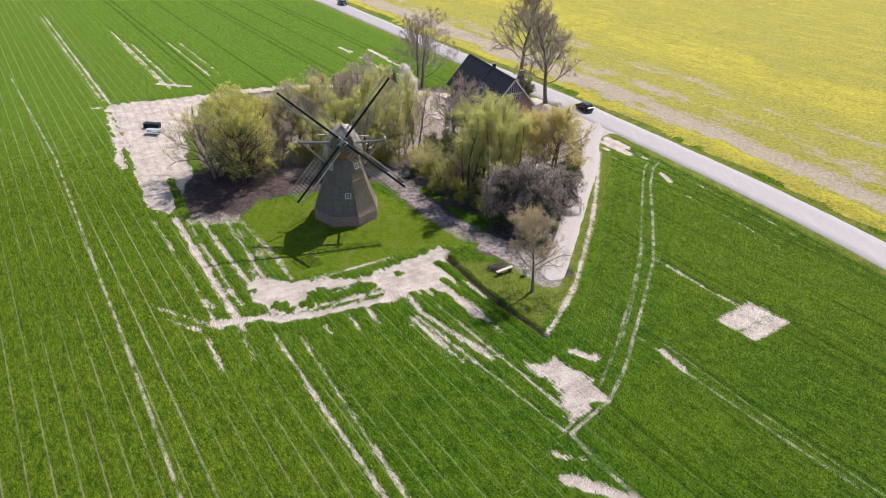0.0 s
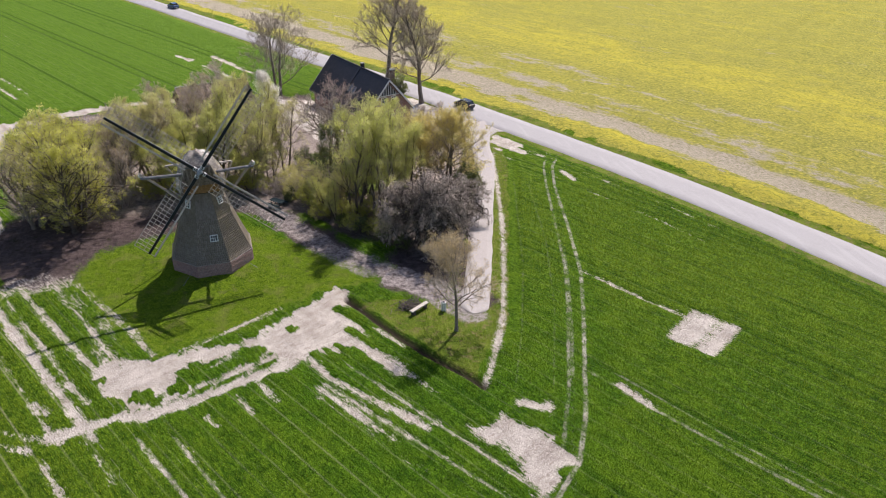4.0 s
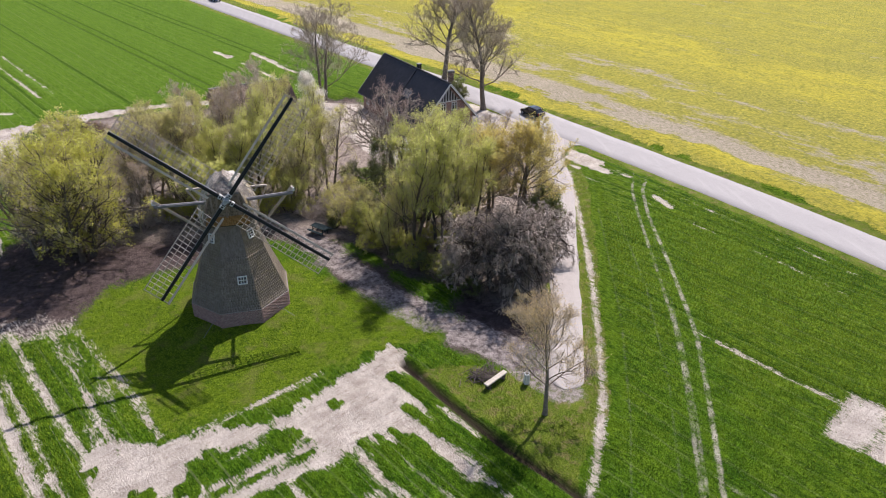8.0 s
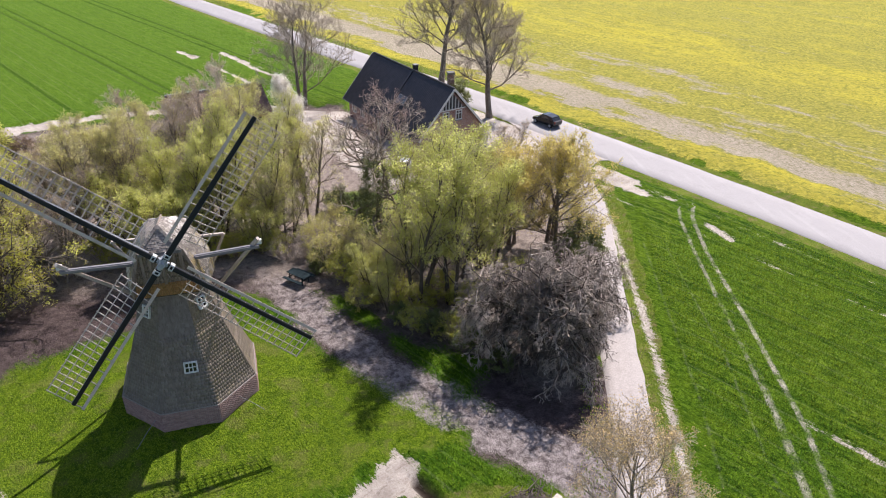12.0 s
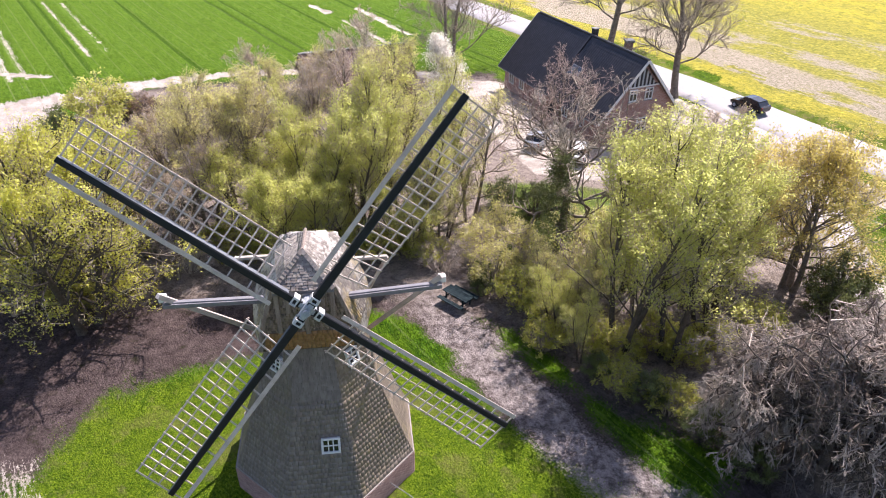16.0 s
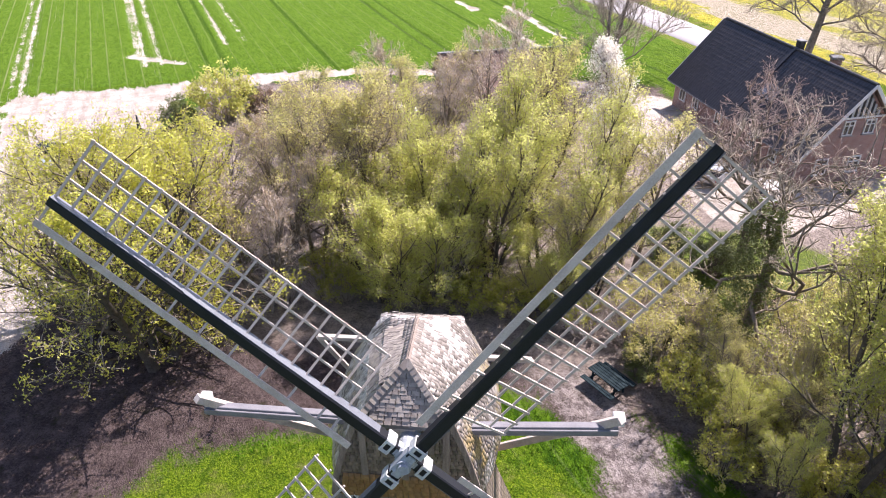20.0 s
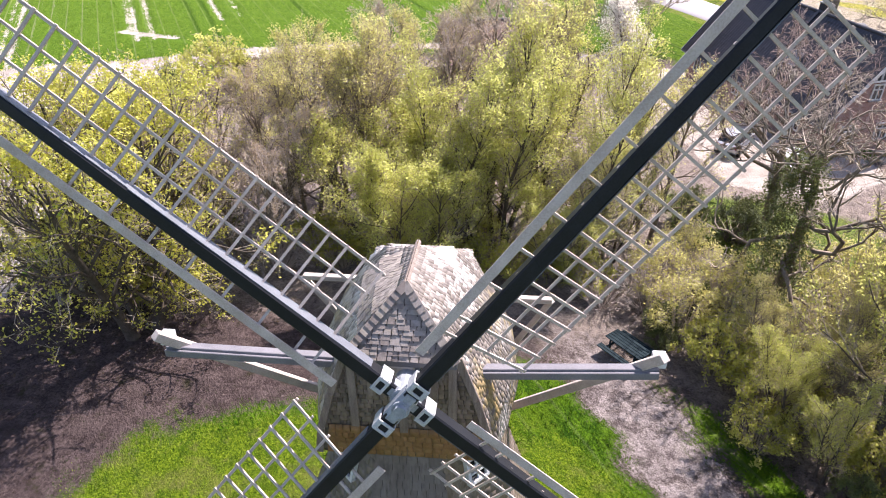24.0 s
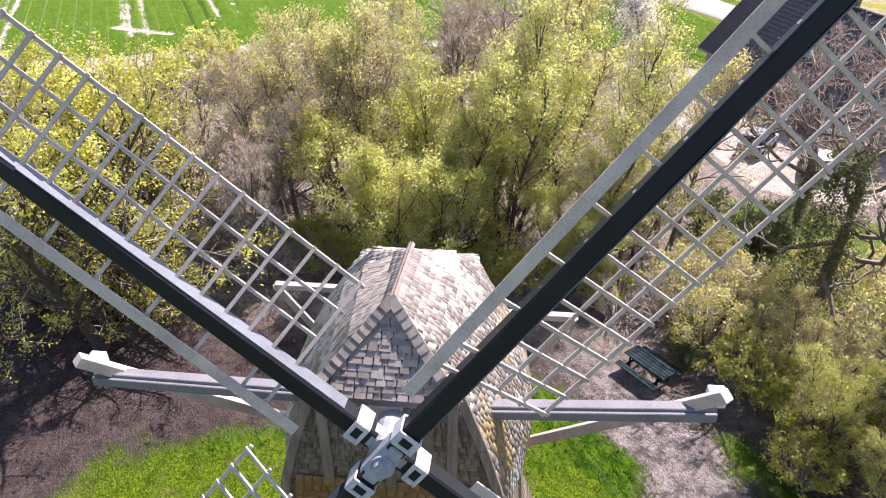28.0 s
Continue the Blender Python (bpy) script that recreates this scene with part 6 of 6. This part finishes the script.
P5 = make_tree("tree", "bare grey-brown tree with swelling buds", 5, 11.0, 3.2, 0.2, 40, 0.15, cfg(levels=4, kids=[7, 4, 3, 0], shape=shade, up=(0.7, 2.2), leaf_from=3, leaves_per=1), "bark", "twig_pale", "leaf_bud", 0.034, 2, 0.08, stems=2, group="trees of the grove")
plant(P5, [(-24.8, 99.4, 0, 0.95), (-17.0, 108.5, 120, 1.2), (-26.4, 100.8, 240, 0.95), (-23.8, 97.4, 150, 0.8), (-25.7, 104.0, 70, 1.0), (-13.8, 113, 60, 1.3), (17.5, 112.5, 10, 0.62), (13.2, 104.0, 90, 0.7)])
# the round many-stemmed tree at the grove's front edge
P13 = make_tree("tree", "round many-stemmed tree in light olive-green leaf", 27, 9.0, 3.5, 0.10, 60, 0.12, cfg(levels=4, kids=[6, 4, 2, 0], shape=shade, up=(0.5, 1.9), leaf_from=1, ratio=(0.4, 0.62)), "bark_dark", "twig", "leaf_lime", 0.053, 4.2, 0.15, stems=5, group="trees of the grove", stem_gap=0.8, lean=0.16)
plant(P13, [(-17.4, 100.2, 0, 0.95), (-14.9, 100.0, 200, 0.88), (-8.2, 100.2, 100, 0.62)])
# hazel-like tree with tan catkins by the drive
P6 = make_tree("tree", "round tree in golden-tan bud beside the drive", 6, 9.6, 4.4, 0.1, 44, 0.2, round_c, "bark", "twig", "leaf_amber", 0.060, 4.4, 0.14, stems=3, group="trees of the grove")
plant(P6, [(17.0, 95.6, 0, 1.1), (14.0, 97.8, 180, 1.0)])
# white blossom
P7 = make_tree("blossom_tree", "slim tree in full white blossom", 8, 9.8, 1.9, 0.15, 44, 0.14, cfg(levels=4, kids=[6, 4, 3, 0], shape=shade, up=(0.6, 1.8), leaf_from=2), "bark_dark", "twig", "leaf_white", 0.048, 1.8, 0.14, stems=1, lean=0.03)
plant(P7, [(-4.2, 115.8, 0, 1.22)])
# the wide bare tree with ivy before the house
bare_c = cfg(levels=5, kids=[5, 4, 4, 2, 0], shape=lambda f: 1.0 - 0.35 * f, up=(0.05, 1.0), leaf_from=9, fork=(35, 80), wander=1.0, limb=0.36, bend=[0.25, 0.3, 0.2, 0.1, 0.0], ratio=(0.38, 0.62))
P8 = make_tree("ivy_tree", "wide bare tree, its trunk wrapped in dark ivy", 9, 10.5, 6.6, 0.34, 13, 0.36, bare_c, "bark", "twig", None, lean=0.05, thick=1.5)
plant(P8, [(1.6, 98.6, 190, 1.08)])
P8b = make_tree("bare_tree", "wide bare tree with reddish-brown twigs before the house", 19, 9.6, 6.2, 0.26, 16, 0.34, cfg(levels=5, kids=[5, 4, 4, 2, 0], shape=lambda f: 1.0 - 0.4 * f, up=(0.15, 1.3), leaf_from=9, fork=(30, 70), wander=0.5, ratio=(0.42, 0.66)), "bark", "twig_red", None, lean=0.05, thick=1.2)
plant(P8b, [(4.0, 108.6, 30, 1.03)])


def ivy(place, height, r0, seed, count, parent):
    r = np.random.RandomState(seed)
    z = r.rand(count) ** 0.8 * height
    a = r.rand(count) * 6.283
    rad = r0 * (1.15 - 0.6 * z / height) * r.uniform(0.5, 1.15, count)
    tips = np.stack([rad * np.cos(a), rad * np.sin(a), z], -1)
    return tagged(part("ivy", leaf_cloud("ivy", tips, M["leaf_ivy"], 0.052, 7, 0.13, seed), None, parent, "dark ivy"), kind="stuff")


for ob in [o for o in scene.objects if o.name.startswith(("ivy_tree", "bare_tree"))]:
    ivy(None, 8.0 if ob.name.startswith("ivy") else 3.6, 1.15 if ob.name.startswith("ivy") else 0.6, 77, 1500 if ob.name.startswith("ivy") else 450, ob)
for ob in [o for o in scene.objects if o.name.startswith("tree") and o.parent is None and (o.matrix_basis.translation.xy - Vector((-26.4, 100.8))).length < 0.1]:
    ivy(None, 5.0, 0.55, 78, 500, ob)
# evergreen clumps in the grove


def bush(name, label, seed, height, spread, leaf, thin, size, per, count, category="shrub", group="", droop=0.0, twig_only=False):
    r = np.random.RandomState(seed)
    top = thing(name, (0, 0, -50), label, category, group)
    runs, tips = [], []
    for k in range(count):
        a, f = r.rand() * 6.283, r.rand() ** 0.5
        tip = np.array((math.cos(a) * spread * f, math.sin(a) * spread * f, height * (1 - 0.55 * f ** 2) * r.uniform(0.55, 1.05)))
        root = np.array((math.cos(a), math.sin(a), 0)) * spread * 0.3 * f - np.array((0, 0, 0.1))
        mid = root * 0.4 + tip * 0.6 + r.randn(3) * 0.12 * spread * 0.4 + np.array((0, 0, 0.12 * height))
        pts = np.array([root, mid, tip])
        runs.append((pts, np.array((0.022, 0.014, 0.006))))
        for _ in range(3):
            q = r.uniform(0.3, 1)
            p0 = mid + (tip - mid) * q
            p1 = p0 + unit(r.randn(3) + np.array((math.cos(a), math.sin(a), 0.6 - droop))) * r.uniform(0.25, 0.6) * spread * 0.35
            runs.append((np.array([p0, (p0 + p1) / 2 + r.randn(3) * 0.03, p1]), np.array((0.010, 0.008, 0.005))))
            tips += [p0, p1, (p0 + p1) / 2]
    tagged(part("stem_growth", tubes("stem_growth", runs, M[thin], 3), None, top), kind="stuff")
    if not twig_only:
        tagged(part("foliage", leaf_cloud("foliage", tips, M[leaf], size, per, 0.10, seed), None, top), kind="stuff")
    return top


B1 = bush("shrub", "low lime-green shrub at the grove's edge", 21, 2.6, 1.7, "leaf_shrub", "twig", 0.064, 4, 110, group="shrubs")
plant(B1, [(-12.0, 100.0, 0, 1.0), (-16.5, 99.6, 90, 0.95), (-9.0, 100.6, 40, 0.9), (-19.8, 99.6, 200, 0.9), (2.5, 90.2, 10, 0.9), (6.0, 90.0, 120, 1.0), (-1.2, 94.4, 10, 1.1), (9.4, 89.6, 60, 0.9), (-38.2, 124.0, 60, 2.0), (0.6, 92.2, 200, 1.2), (12.8, 91.0, 30, 1.0), (-14.0, 103.5, 80, 1.4), (-28.9, 94.4, 80, 1.0), (-14.2, 99.8, 140, 0.85), (-10.4, 99.8, 250, 0.85), (-18.2, 100.4, 20, 1.0), (-6.8, 99.4, 250, 0.9), (-21.6, 101.2, 70, 0.9), (3.8, 88.9, 70, 0.9), (7.6, 88.6, 270, 0.9), (3.2, 86.6, 20, 0.8), (5.6, 84.8, 150, 0.85), (-0.4, 90.0, 90, 0.8)])
B2 = bush("shrub", "dense shrub in reddish-brown leaf", 22, 2.6, 1.9, "leaf_red", "twig_dark", 0.042, 6, 130, group="shrubs")
plant(B2, [(-34.0, 124.5, 0, 1.15), (-30.6, 122.0, 100, 1.2), (-28, 118.5, 10, 1.1), (-26.5, 112.0, 10, 1.1), (-24, 121.0, 200, 1.2)])
B3 = bush("shrub", "dark evergreen shrub among the trees", 23, 3.0, 1.5, "leaf_ivy", "twig_dark", 0.05, 8, 95, group="evergreen shrubs")
plant(B3, [(17.4, 135.6, 0, 1.35), (-41.0, 121.0, 60, 1.1), (18.6, 92.6, 80, 1.5), (-1.0, 107.0, 10, 0.9), (1.6, 105.6, 10, 1.0), (-36.2, 125.6, 20, 0.9), (-3.4, 96.6, 130, 0.6), (-3.5, 95.3, 200, 0.5), (-1.6, 97.8, 50, 0.7), (-8, 122, 50, 0.8), (4.4, 85.4, 30, 0.75), (6.6, 83.0, 110, 0.8), (8.2, 80.6, 220, 0.7), (2.2, 87.6, 300, 0.6), (17.6, 91.4, 10, 1.2)])
B4 = bush("shrub", "tangle of bare grey twigs", 24, 2.0, 1.8, None, "twig_pale", 0.05, 1, 130, group="shrubs", twig_only=True)
plant(B4, [(-23.2, 98.8, 0, 1.1), (-21, 99.6, 80, 1.0), (-6.0, 98.6, 130, 1.1), (-3.8, 98.8, 10, 1.2), (-0.6, 100.4, 60, 1.1), (3.6, 97.6, 200, 1.1), (-25.8, 107, 20, 1.5), (-20.5, 114, 90, 1.5), (19.4, 110.5, 20, 1.2), (-18, 118, 10, 1.6)])
B5 = bush("shrub", "thin straggling hedge shrub with small olive-green leaves", 25, 3.4, 2.0, "leaf_olive", "twig_pale", 0.055, 3, 120, group="shrubs")
plant(B5, [(-2.6, 96.6, 0, 1.0), (-0.4, 98.4, 80, 1.05), (2.3, 95.6, 150, 1.0), (0.4, 95.4, 220, 0.85), (4.6, 97.8, 30, 1.1), (3.2, 101.4, 100, 1.0), (-3.4, 99.6, 260, 1.0), (6.4, 101.0, 190, 1.1), (-1.6, 102.6, 300, 0.9)])
# the weeping tangle at the corner of the grove
weep_c = cfg(levels=5, kids=[6, 5, 4, 3, 0], shape=lambda f: 1.0, up=(0.35, 1.2), leaf_from=9, fork=(25, 75), wander=1.0, bend=[-0.6, -1.2, -1.3, -1.0, -0.6], rise=-0.12, ratio=(0.42, 0.66))
P9 = make_tree("weeping_tree", "dense bare weeping tree with pale drooping twigs", 12, 7.6, 4.1, 0.35, 22, 0.3, weep_c, "bark_dark", "twig_weep", None, lean=0.05, thick=1.8)
plant(P9, [(11.0, 79.8, 0, 1.1), (13.7, 81.6, 130, 1.05), (8.9, 81.8, 70, 0.95), (17.0, 85.8, 20, 0.7), (12.4, 82.4, 240, 1.0)])
# dark-coloured copies among the pale ones paint the tangle's inner shade
P9b = make_tree("weeping_tree", "bare weeping tree with tangled twigs, coloured dark for inner shade", 13, 7.4, 4.0, 0.3, 18, 0.3, dict(weep_c, kids=[5, 5, 4, 2, 0]), "bark_dark", "twig_dark", None, lean=0.05, thick=1.2)
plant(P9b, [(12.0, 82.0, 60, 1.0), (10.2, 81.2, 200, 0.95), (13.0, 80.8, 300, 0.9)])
# the small budding tree on the corner
P10 = make_tree("young_tree", "small bare tree with tan buds beside the drive", 14, 8.8, 4.1, 0.30, 18, 0.19, cfg(levels=4, kids=[8, 6, 4, 0], shape=lambda f: 1.0 - 0.3 * f, up=(0.6, 1.8), leaf_from=2, leaves_per=2, wander=0.3, limb=0.32), "bark", "twig", "leaf_tan", 0.036, 1.3, 0.10)
plant(P10, [(10.2, 64.9, 0, 1.0)])
# tall bare roadside trees
tall_c = cfg(levels=5, kids=[7, 6, 5, 2, 0], shape=lambda f: 1.0 - 0.45 * f, up=(0.45, 1.8), leaf_from=9, fork=(22, 55), wander=0.4, ratio=(0.42, 0.66), limb=0.26, rise=0.08)
P11 = make_tree("roadside_tree", "tall bare roadside tree with dark trunk", 15, 18.0, 6.6, 0.24, 28, 0.46, tall_c, "bark", "twig", None, group="bare trees by the road", thick=1.6, lean=0.02)
plant(P11, [(20.9, 131.2, 0, 0.96), (17.6, 147.8, 130, 1.06)])
P12 = make_tree("roadside_tree", "spreading bare tree by the road", 16, 14.5, 7.0, 0.16, 22, 0.32, tall_c, "bark", "twig", None, group="bare trees by the road", stems=2, thick=1.5)
plant(P12, [(-3.6, 139.6, 0, 1.0)])

# ---- small things ----
M["bench"] = plain("dark green-black painted wood", (0.012, 0.022, 0.028), (0.03, 0.048, 0.056), 3, 30, 0.85, spec=0.1)
# the pale blue tone paints the sky's reflection on the table boards
M["table_pale"] = plain("pale blue-grey wood with painted sky sheen", (0.28, 0.33, 0.38), (0.46, 0.52, 0.57), 3, 30, 0.6)
store = thing("storage_box", (-48.7, 114.4, 0.02), "long dark green garden storage box on the sandy yard", "box", turn=-8)
part("body", box_bm(2.7, 1.0, 0.75, 0.03, (0, 0, 0.40)), M["bench"], store)
part("lid", box_bm(2.8, 1.1, 0.07, 0.02, (0, 0, 0.82)), M["bench"], store, "flat dark green lid")
for x in (-1.1, 1.1):
    part("foot", box_bm(0.12, 0.9, 0.06, 0.005, (x, 0, 0.0)), M["hole"], store)


def picnic_table(place, turn, wood, label, group=""):
    """A table with two fixed benches on trestles."""
    top = thing("picnic_table", place, label, "table", group, turn=turn)
    for k in range(5):
        part("top_board", box_bm(2.0, 0.15, 0.045, 0.006, (0, -0.34 + 0.17 * k, 0.74)), wood, top)
    for s in (-1, 1):
        for k in range(2):
            part("seat_board", box_bm(2.0, 0.14, 0.045, 0.006, (0, s * (0.68 + 0.16 * k), 0.45)), wood, top)
        for x in (-0.7, 0.7):
            part("leg", box_bm(0.07, 0.08, 0.74, 0.005, (x, s * 0.35, 0.37)), wood, top)
    for x in (-0.7, 0.7):
        part("seat_bearer", box_bm(0.07, 1.7, 0.08, 0.005, (x, 0, 0.39)), wood, top)
        part("top_bearer", box_bm(0.07, 0.75, 0.08, 0.005, (x, 0, 0.68)), wood, top)
    return top


picnic_table((-47.4, 111.6, 0.02), -8, M["table_pale"], "pale blue-grey picnic table on the sandy yard").scale = (1.25, 1.25, 1.0)
# picnic table by the evergreen shrubs behind the mill
picnic_table((-5.05, 94.5, 0.02), -45, M["bench"], "dark weathered picnic table with fixed benches behind the mill")
# pale log seat, low post and stump near the corner tree
M["pale_wood"] = plain("pale sawn wood", (0.38, 0.33, 0.28), (0.62, 0.56, 0.50), 4, 40, 0.8)
log = thing("log_seat", (7.5, 68.7, 0.0), "pale split log lying on dark supports", "bench", turn=35)
part("plank", box_bm(2.3, 0.42, 0.14, 0.03, (0, 0, 0.48)), M["pale_wood"], log, "pale split-log seat")
for x in (-0.8, 0.8):
    part("support", box_bm(0.3, 0.4, 0.42, 0.03, (x, 0, 0.21)), M["bark_dark"], log)
pile = thing("brushwood_pile", (6.8, 69.6, 0.0), "dark heap of cut branches", "brushwood")
r = np.random.RandomState(3)
runs = []
for k in range(90):
    c = np.array((r.randn() * 0.55, r.randn() * 0.4, abs(r.randn()) * 0.22 + 0.05))
    dv = unit(r.randn(3) * (1, 1, 0.25)) * r.uniform(0.3, 0.9)
    runs.append((np.array([c - dv, c + r.randn(3) * 0.05, c + dv]), np.array((0.03, 0.03, 0.015))))
tagged(part("brushwood", tubes("brushwood", runs, M["twig_dark"], 4), None, pile), kind="stuff")
bin_ = thing("waste_bin", (9.8, 68.3, 0.0), "white square bin post with a round opening", "bin")
ring = lambda rad, z: [(rad * math.cos(k * math.pi / 10), rad * math.sin(k * math.pi / 10), z) for k in range(20)]
part("body", box_bm(0.40, 0.40, 0.98, 0.05, (0, 0, 0.48)), M["paint"], bin_)
part("rim", loft([ring(0.15, 0.965), ring(0.15, 0.99), ring(0.12, 0.99), ring(0.12, 0.972)], False), M["lead"], bin_)
part("opening", cylinder_bm(0.12, 0.12, (0, 0, 0.90), (0, 0, 0.976), 16), M["hole"], bin_, "dark opening")
# folded parasol-like stand and odd things in the yard
stand = thing("folded_parasol", (-42.6, 117.5, 0), "folded dark green parasol in the yard", "parasol")
part("pole", cylinder_bm(0.035, 0.03, (0, 0, 0), (0, 0, 2.7), 8), M["lead"], stand)
part("canopy", merged([cylinder_bm(0.26, 0.05, (0, 0, 0.9), (0, 0, 2.65), 10)]), M["bench"], stand, "folded dark green canopy")
part("foot", cylinder_bm(0.35, 0.32, (0, 0, -0.02), (0, 0, 0.09), 16), M["lead"], stand)
barrow = thing("wheelbarrow", (-42.4, 111.3, 0), "small red-brown wheelbarrow standing on bare sand", "wheelbarrow", turn=40)
part("tray", loft([[(-0.25, -0.2, 0.3), (0.35, -0.2, 0.3), (0.35, 0.2, 0.3), (-0.25, 0.2, 0.3)], [(-0.45, -0.33, 0.62), (0.5, -0.33, 0.62), (0.5, 0.33, 0.62), (-0.45, 0.33, 0.62)]]), M["brick"], barrow)
part("wheel", cylinder_bm(0.2, 0.2, (0.62, -0.05, 0.2), (0.62, 0.05, 0.2), 16), M["hole"], barrow)
for s in (-1, 1):
    beam("handle", (0.6, s * 0.08, 0.2), (-1.0, s * 0.3, 0.62), 0.04, 0.04, M["bark"], barrow)
    beam("leg", (-0.3, s * 0.22, 0.4), (-0.35, s * 0.24, 0.0), 0.04, 0.04, M["lead"], barrow)


# ---- cars ----
def car(place, turn, label, paint, group=""):
    """A small hatchback: shell lofted from cross-sections, glass, wheels, lamps."""
    top = thing("car", place, label, "car", group, turn=turn)
    # along x: nose at +x
    stations = [(-2.0, 0.55, 0.95, 0.66), (-1.85, 0.36, 1.02, 0.80), (-1.2, 0.30, 1.00, 0.86), (-0.2, 0.28, 0.96, 0.87), (0.8, 0.28, 0.93, 0.87), (1.5, 0.30, 0.82, 0.84), (1.95, 0.36, 0.70, 0.76), (2.1, 0.46, 0.62, 0.62)]
    rings = []
    for x, z0, z1, w in stations:
        rings.append([(x, -w * 0.92, z0), (x, -w, (z0 + z1) / 2), (x, -w * 0.93, z1), (x, w * 0.93, z1), (x, w, (z0 + z1) / 2), (x, w * 0.92, z0)])
    shell = part("body", loft(rings), paint, top)
    cabin = [[(x, -wl, 0.93), (x, wl, 0.93), (x, wl * 0.9, z), (x, -wl * 0.9, z)] for x, wl, z in ((-1.75, 0.74, 0.98), (-1.35, 0.76, 1.38), (-0.3, 0.77, 1.46), (0.35, 0.76, 1.42), (1.05, 0.74, 0.96))]
    part("glasshouse", loft(cabin), M["glass"], top, "dark windows")
    part("roof", loft([[(x, -w, z), (x, w, z), (x, w * 0.92, z + 0.05), (x, -w * 0.92, z + 0.05)] for x, w, z in ((-1.4, 0.67, 1.37), (-0.3, 0.70, 1.45), (0.42, 0.68, 1.40))]), paint, top)
    for x in (-1.25, 1.3):
        for s in (-1, 1):
            wh = part("wheel", cylinder_bm(0.32, 0.32, (x, s * 0.68, 0.32), (x, s * 0.88, 0.32), 18), M["hole"], top, "black tyre")
            part("rim", cylinder_bm(0.2, 0.18, (x, s * 0.88, 0.32), (x, s * 0.895, 0.32), 12), M["iron"], wh, "alloy rim")
    for s in (-1, 1):
        part("headlight", box_bm(0.16, 0.3, 0.13, 0.03, (2.0, s * 0.56, 0.62)), M["paint"], top)
        part("tail_light", box_bm(0.08, 0.2, 0.3, 0.02, (-1.95, s * 0.62, 0.82)), M["tail"], top)
        part("mirror", box_bm(0.12, 0.16, 0.11, 0.02, (0.75, s * 0.93, 0.98)), paint, top)
    return top


M["tail"] = plain("red lamp glass", (0.25, 0.01, 0.01), (0.32, 0.02, 0.02), rough=0.2)
M["car_black"] = plain("black car paint", (0.006, 0.007, 0.009), (0.012, 0.013, 0.016), 2, 60, 0.16, spec=0.7, relief=0.01)
M["car_silver"] = plain("silver car paint", (0.45, 0.47, 0.50), (0.56, 0.58, 0.61), 2, 60, 0.25, metal=0.5, relief=0.01)
M["car_white"] = plain("white car paint", (0.68, 0.70, 0.72), (0.78, 0.79, 0.80), 2, 60, 0.2, spec=0.6, relief=0.01)
car((27.6, 127.2, 0.05), 117, "black hatchback on the pale road", M["car_black"])
car((3.9, 118.8, 0.0), 60, "silver car parked in the farm court", M["car_silver"], "cars in the court")
car((6.9, 115.9, 0.0), 75, "white car parked in the farm court", M["car_white"], "cars in the court")
M["car_blue"] = plain("blue car paint", (0.05, 0.10, 0.22), (0.08, 0.14, 0.28), 2, 60, 0.2, spec=0.6, relief=0.01)
car((-29.6, 226.2, 0.05), 122, "blue car far off on the country road", M["car_blue"])
car((-22.8, 126.2, 0.0), 200, "white car parked beside the barn", M["car_white"], "cars in the court")
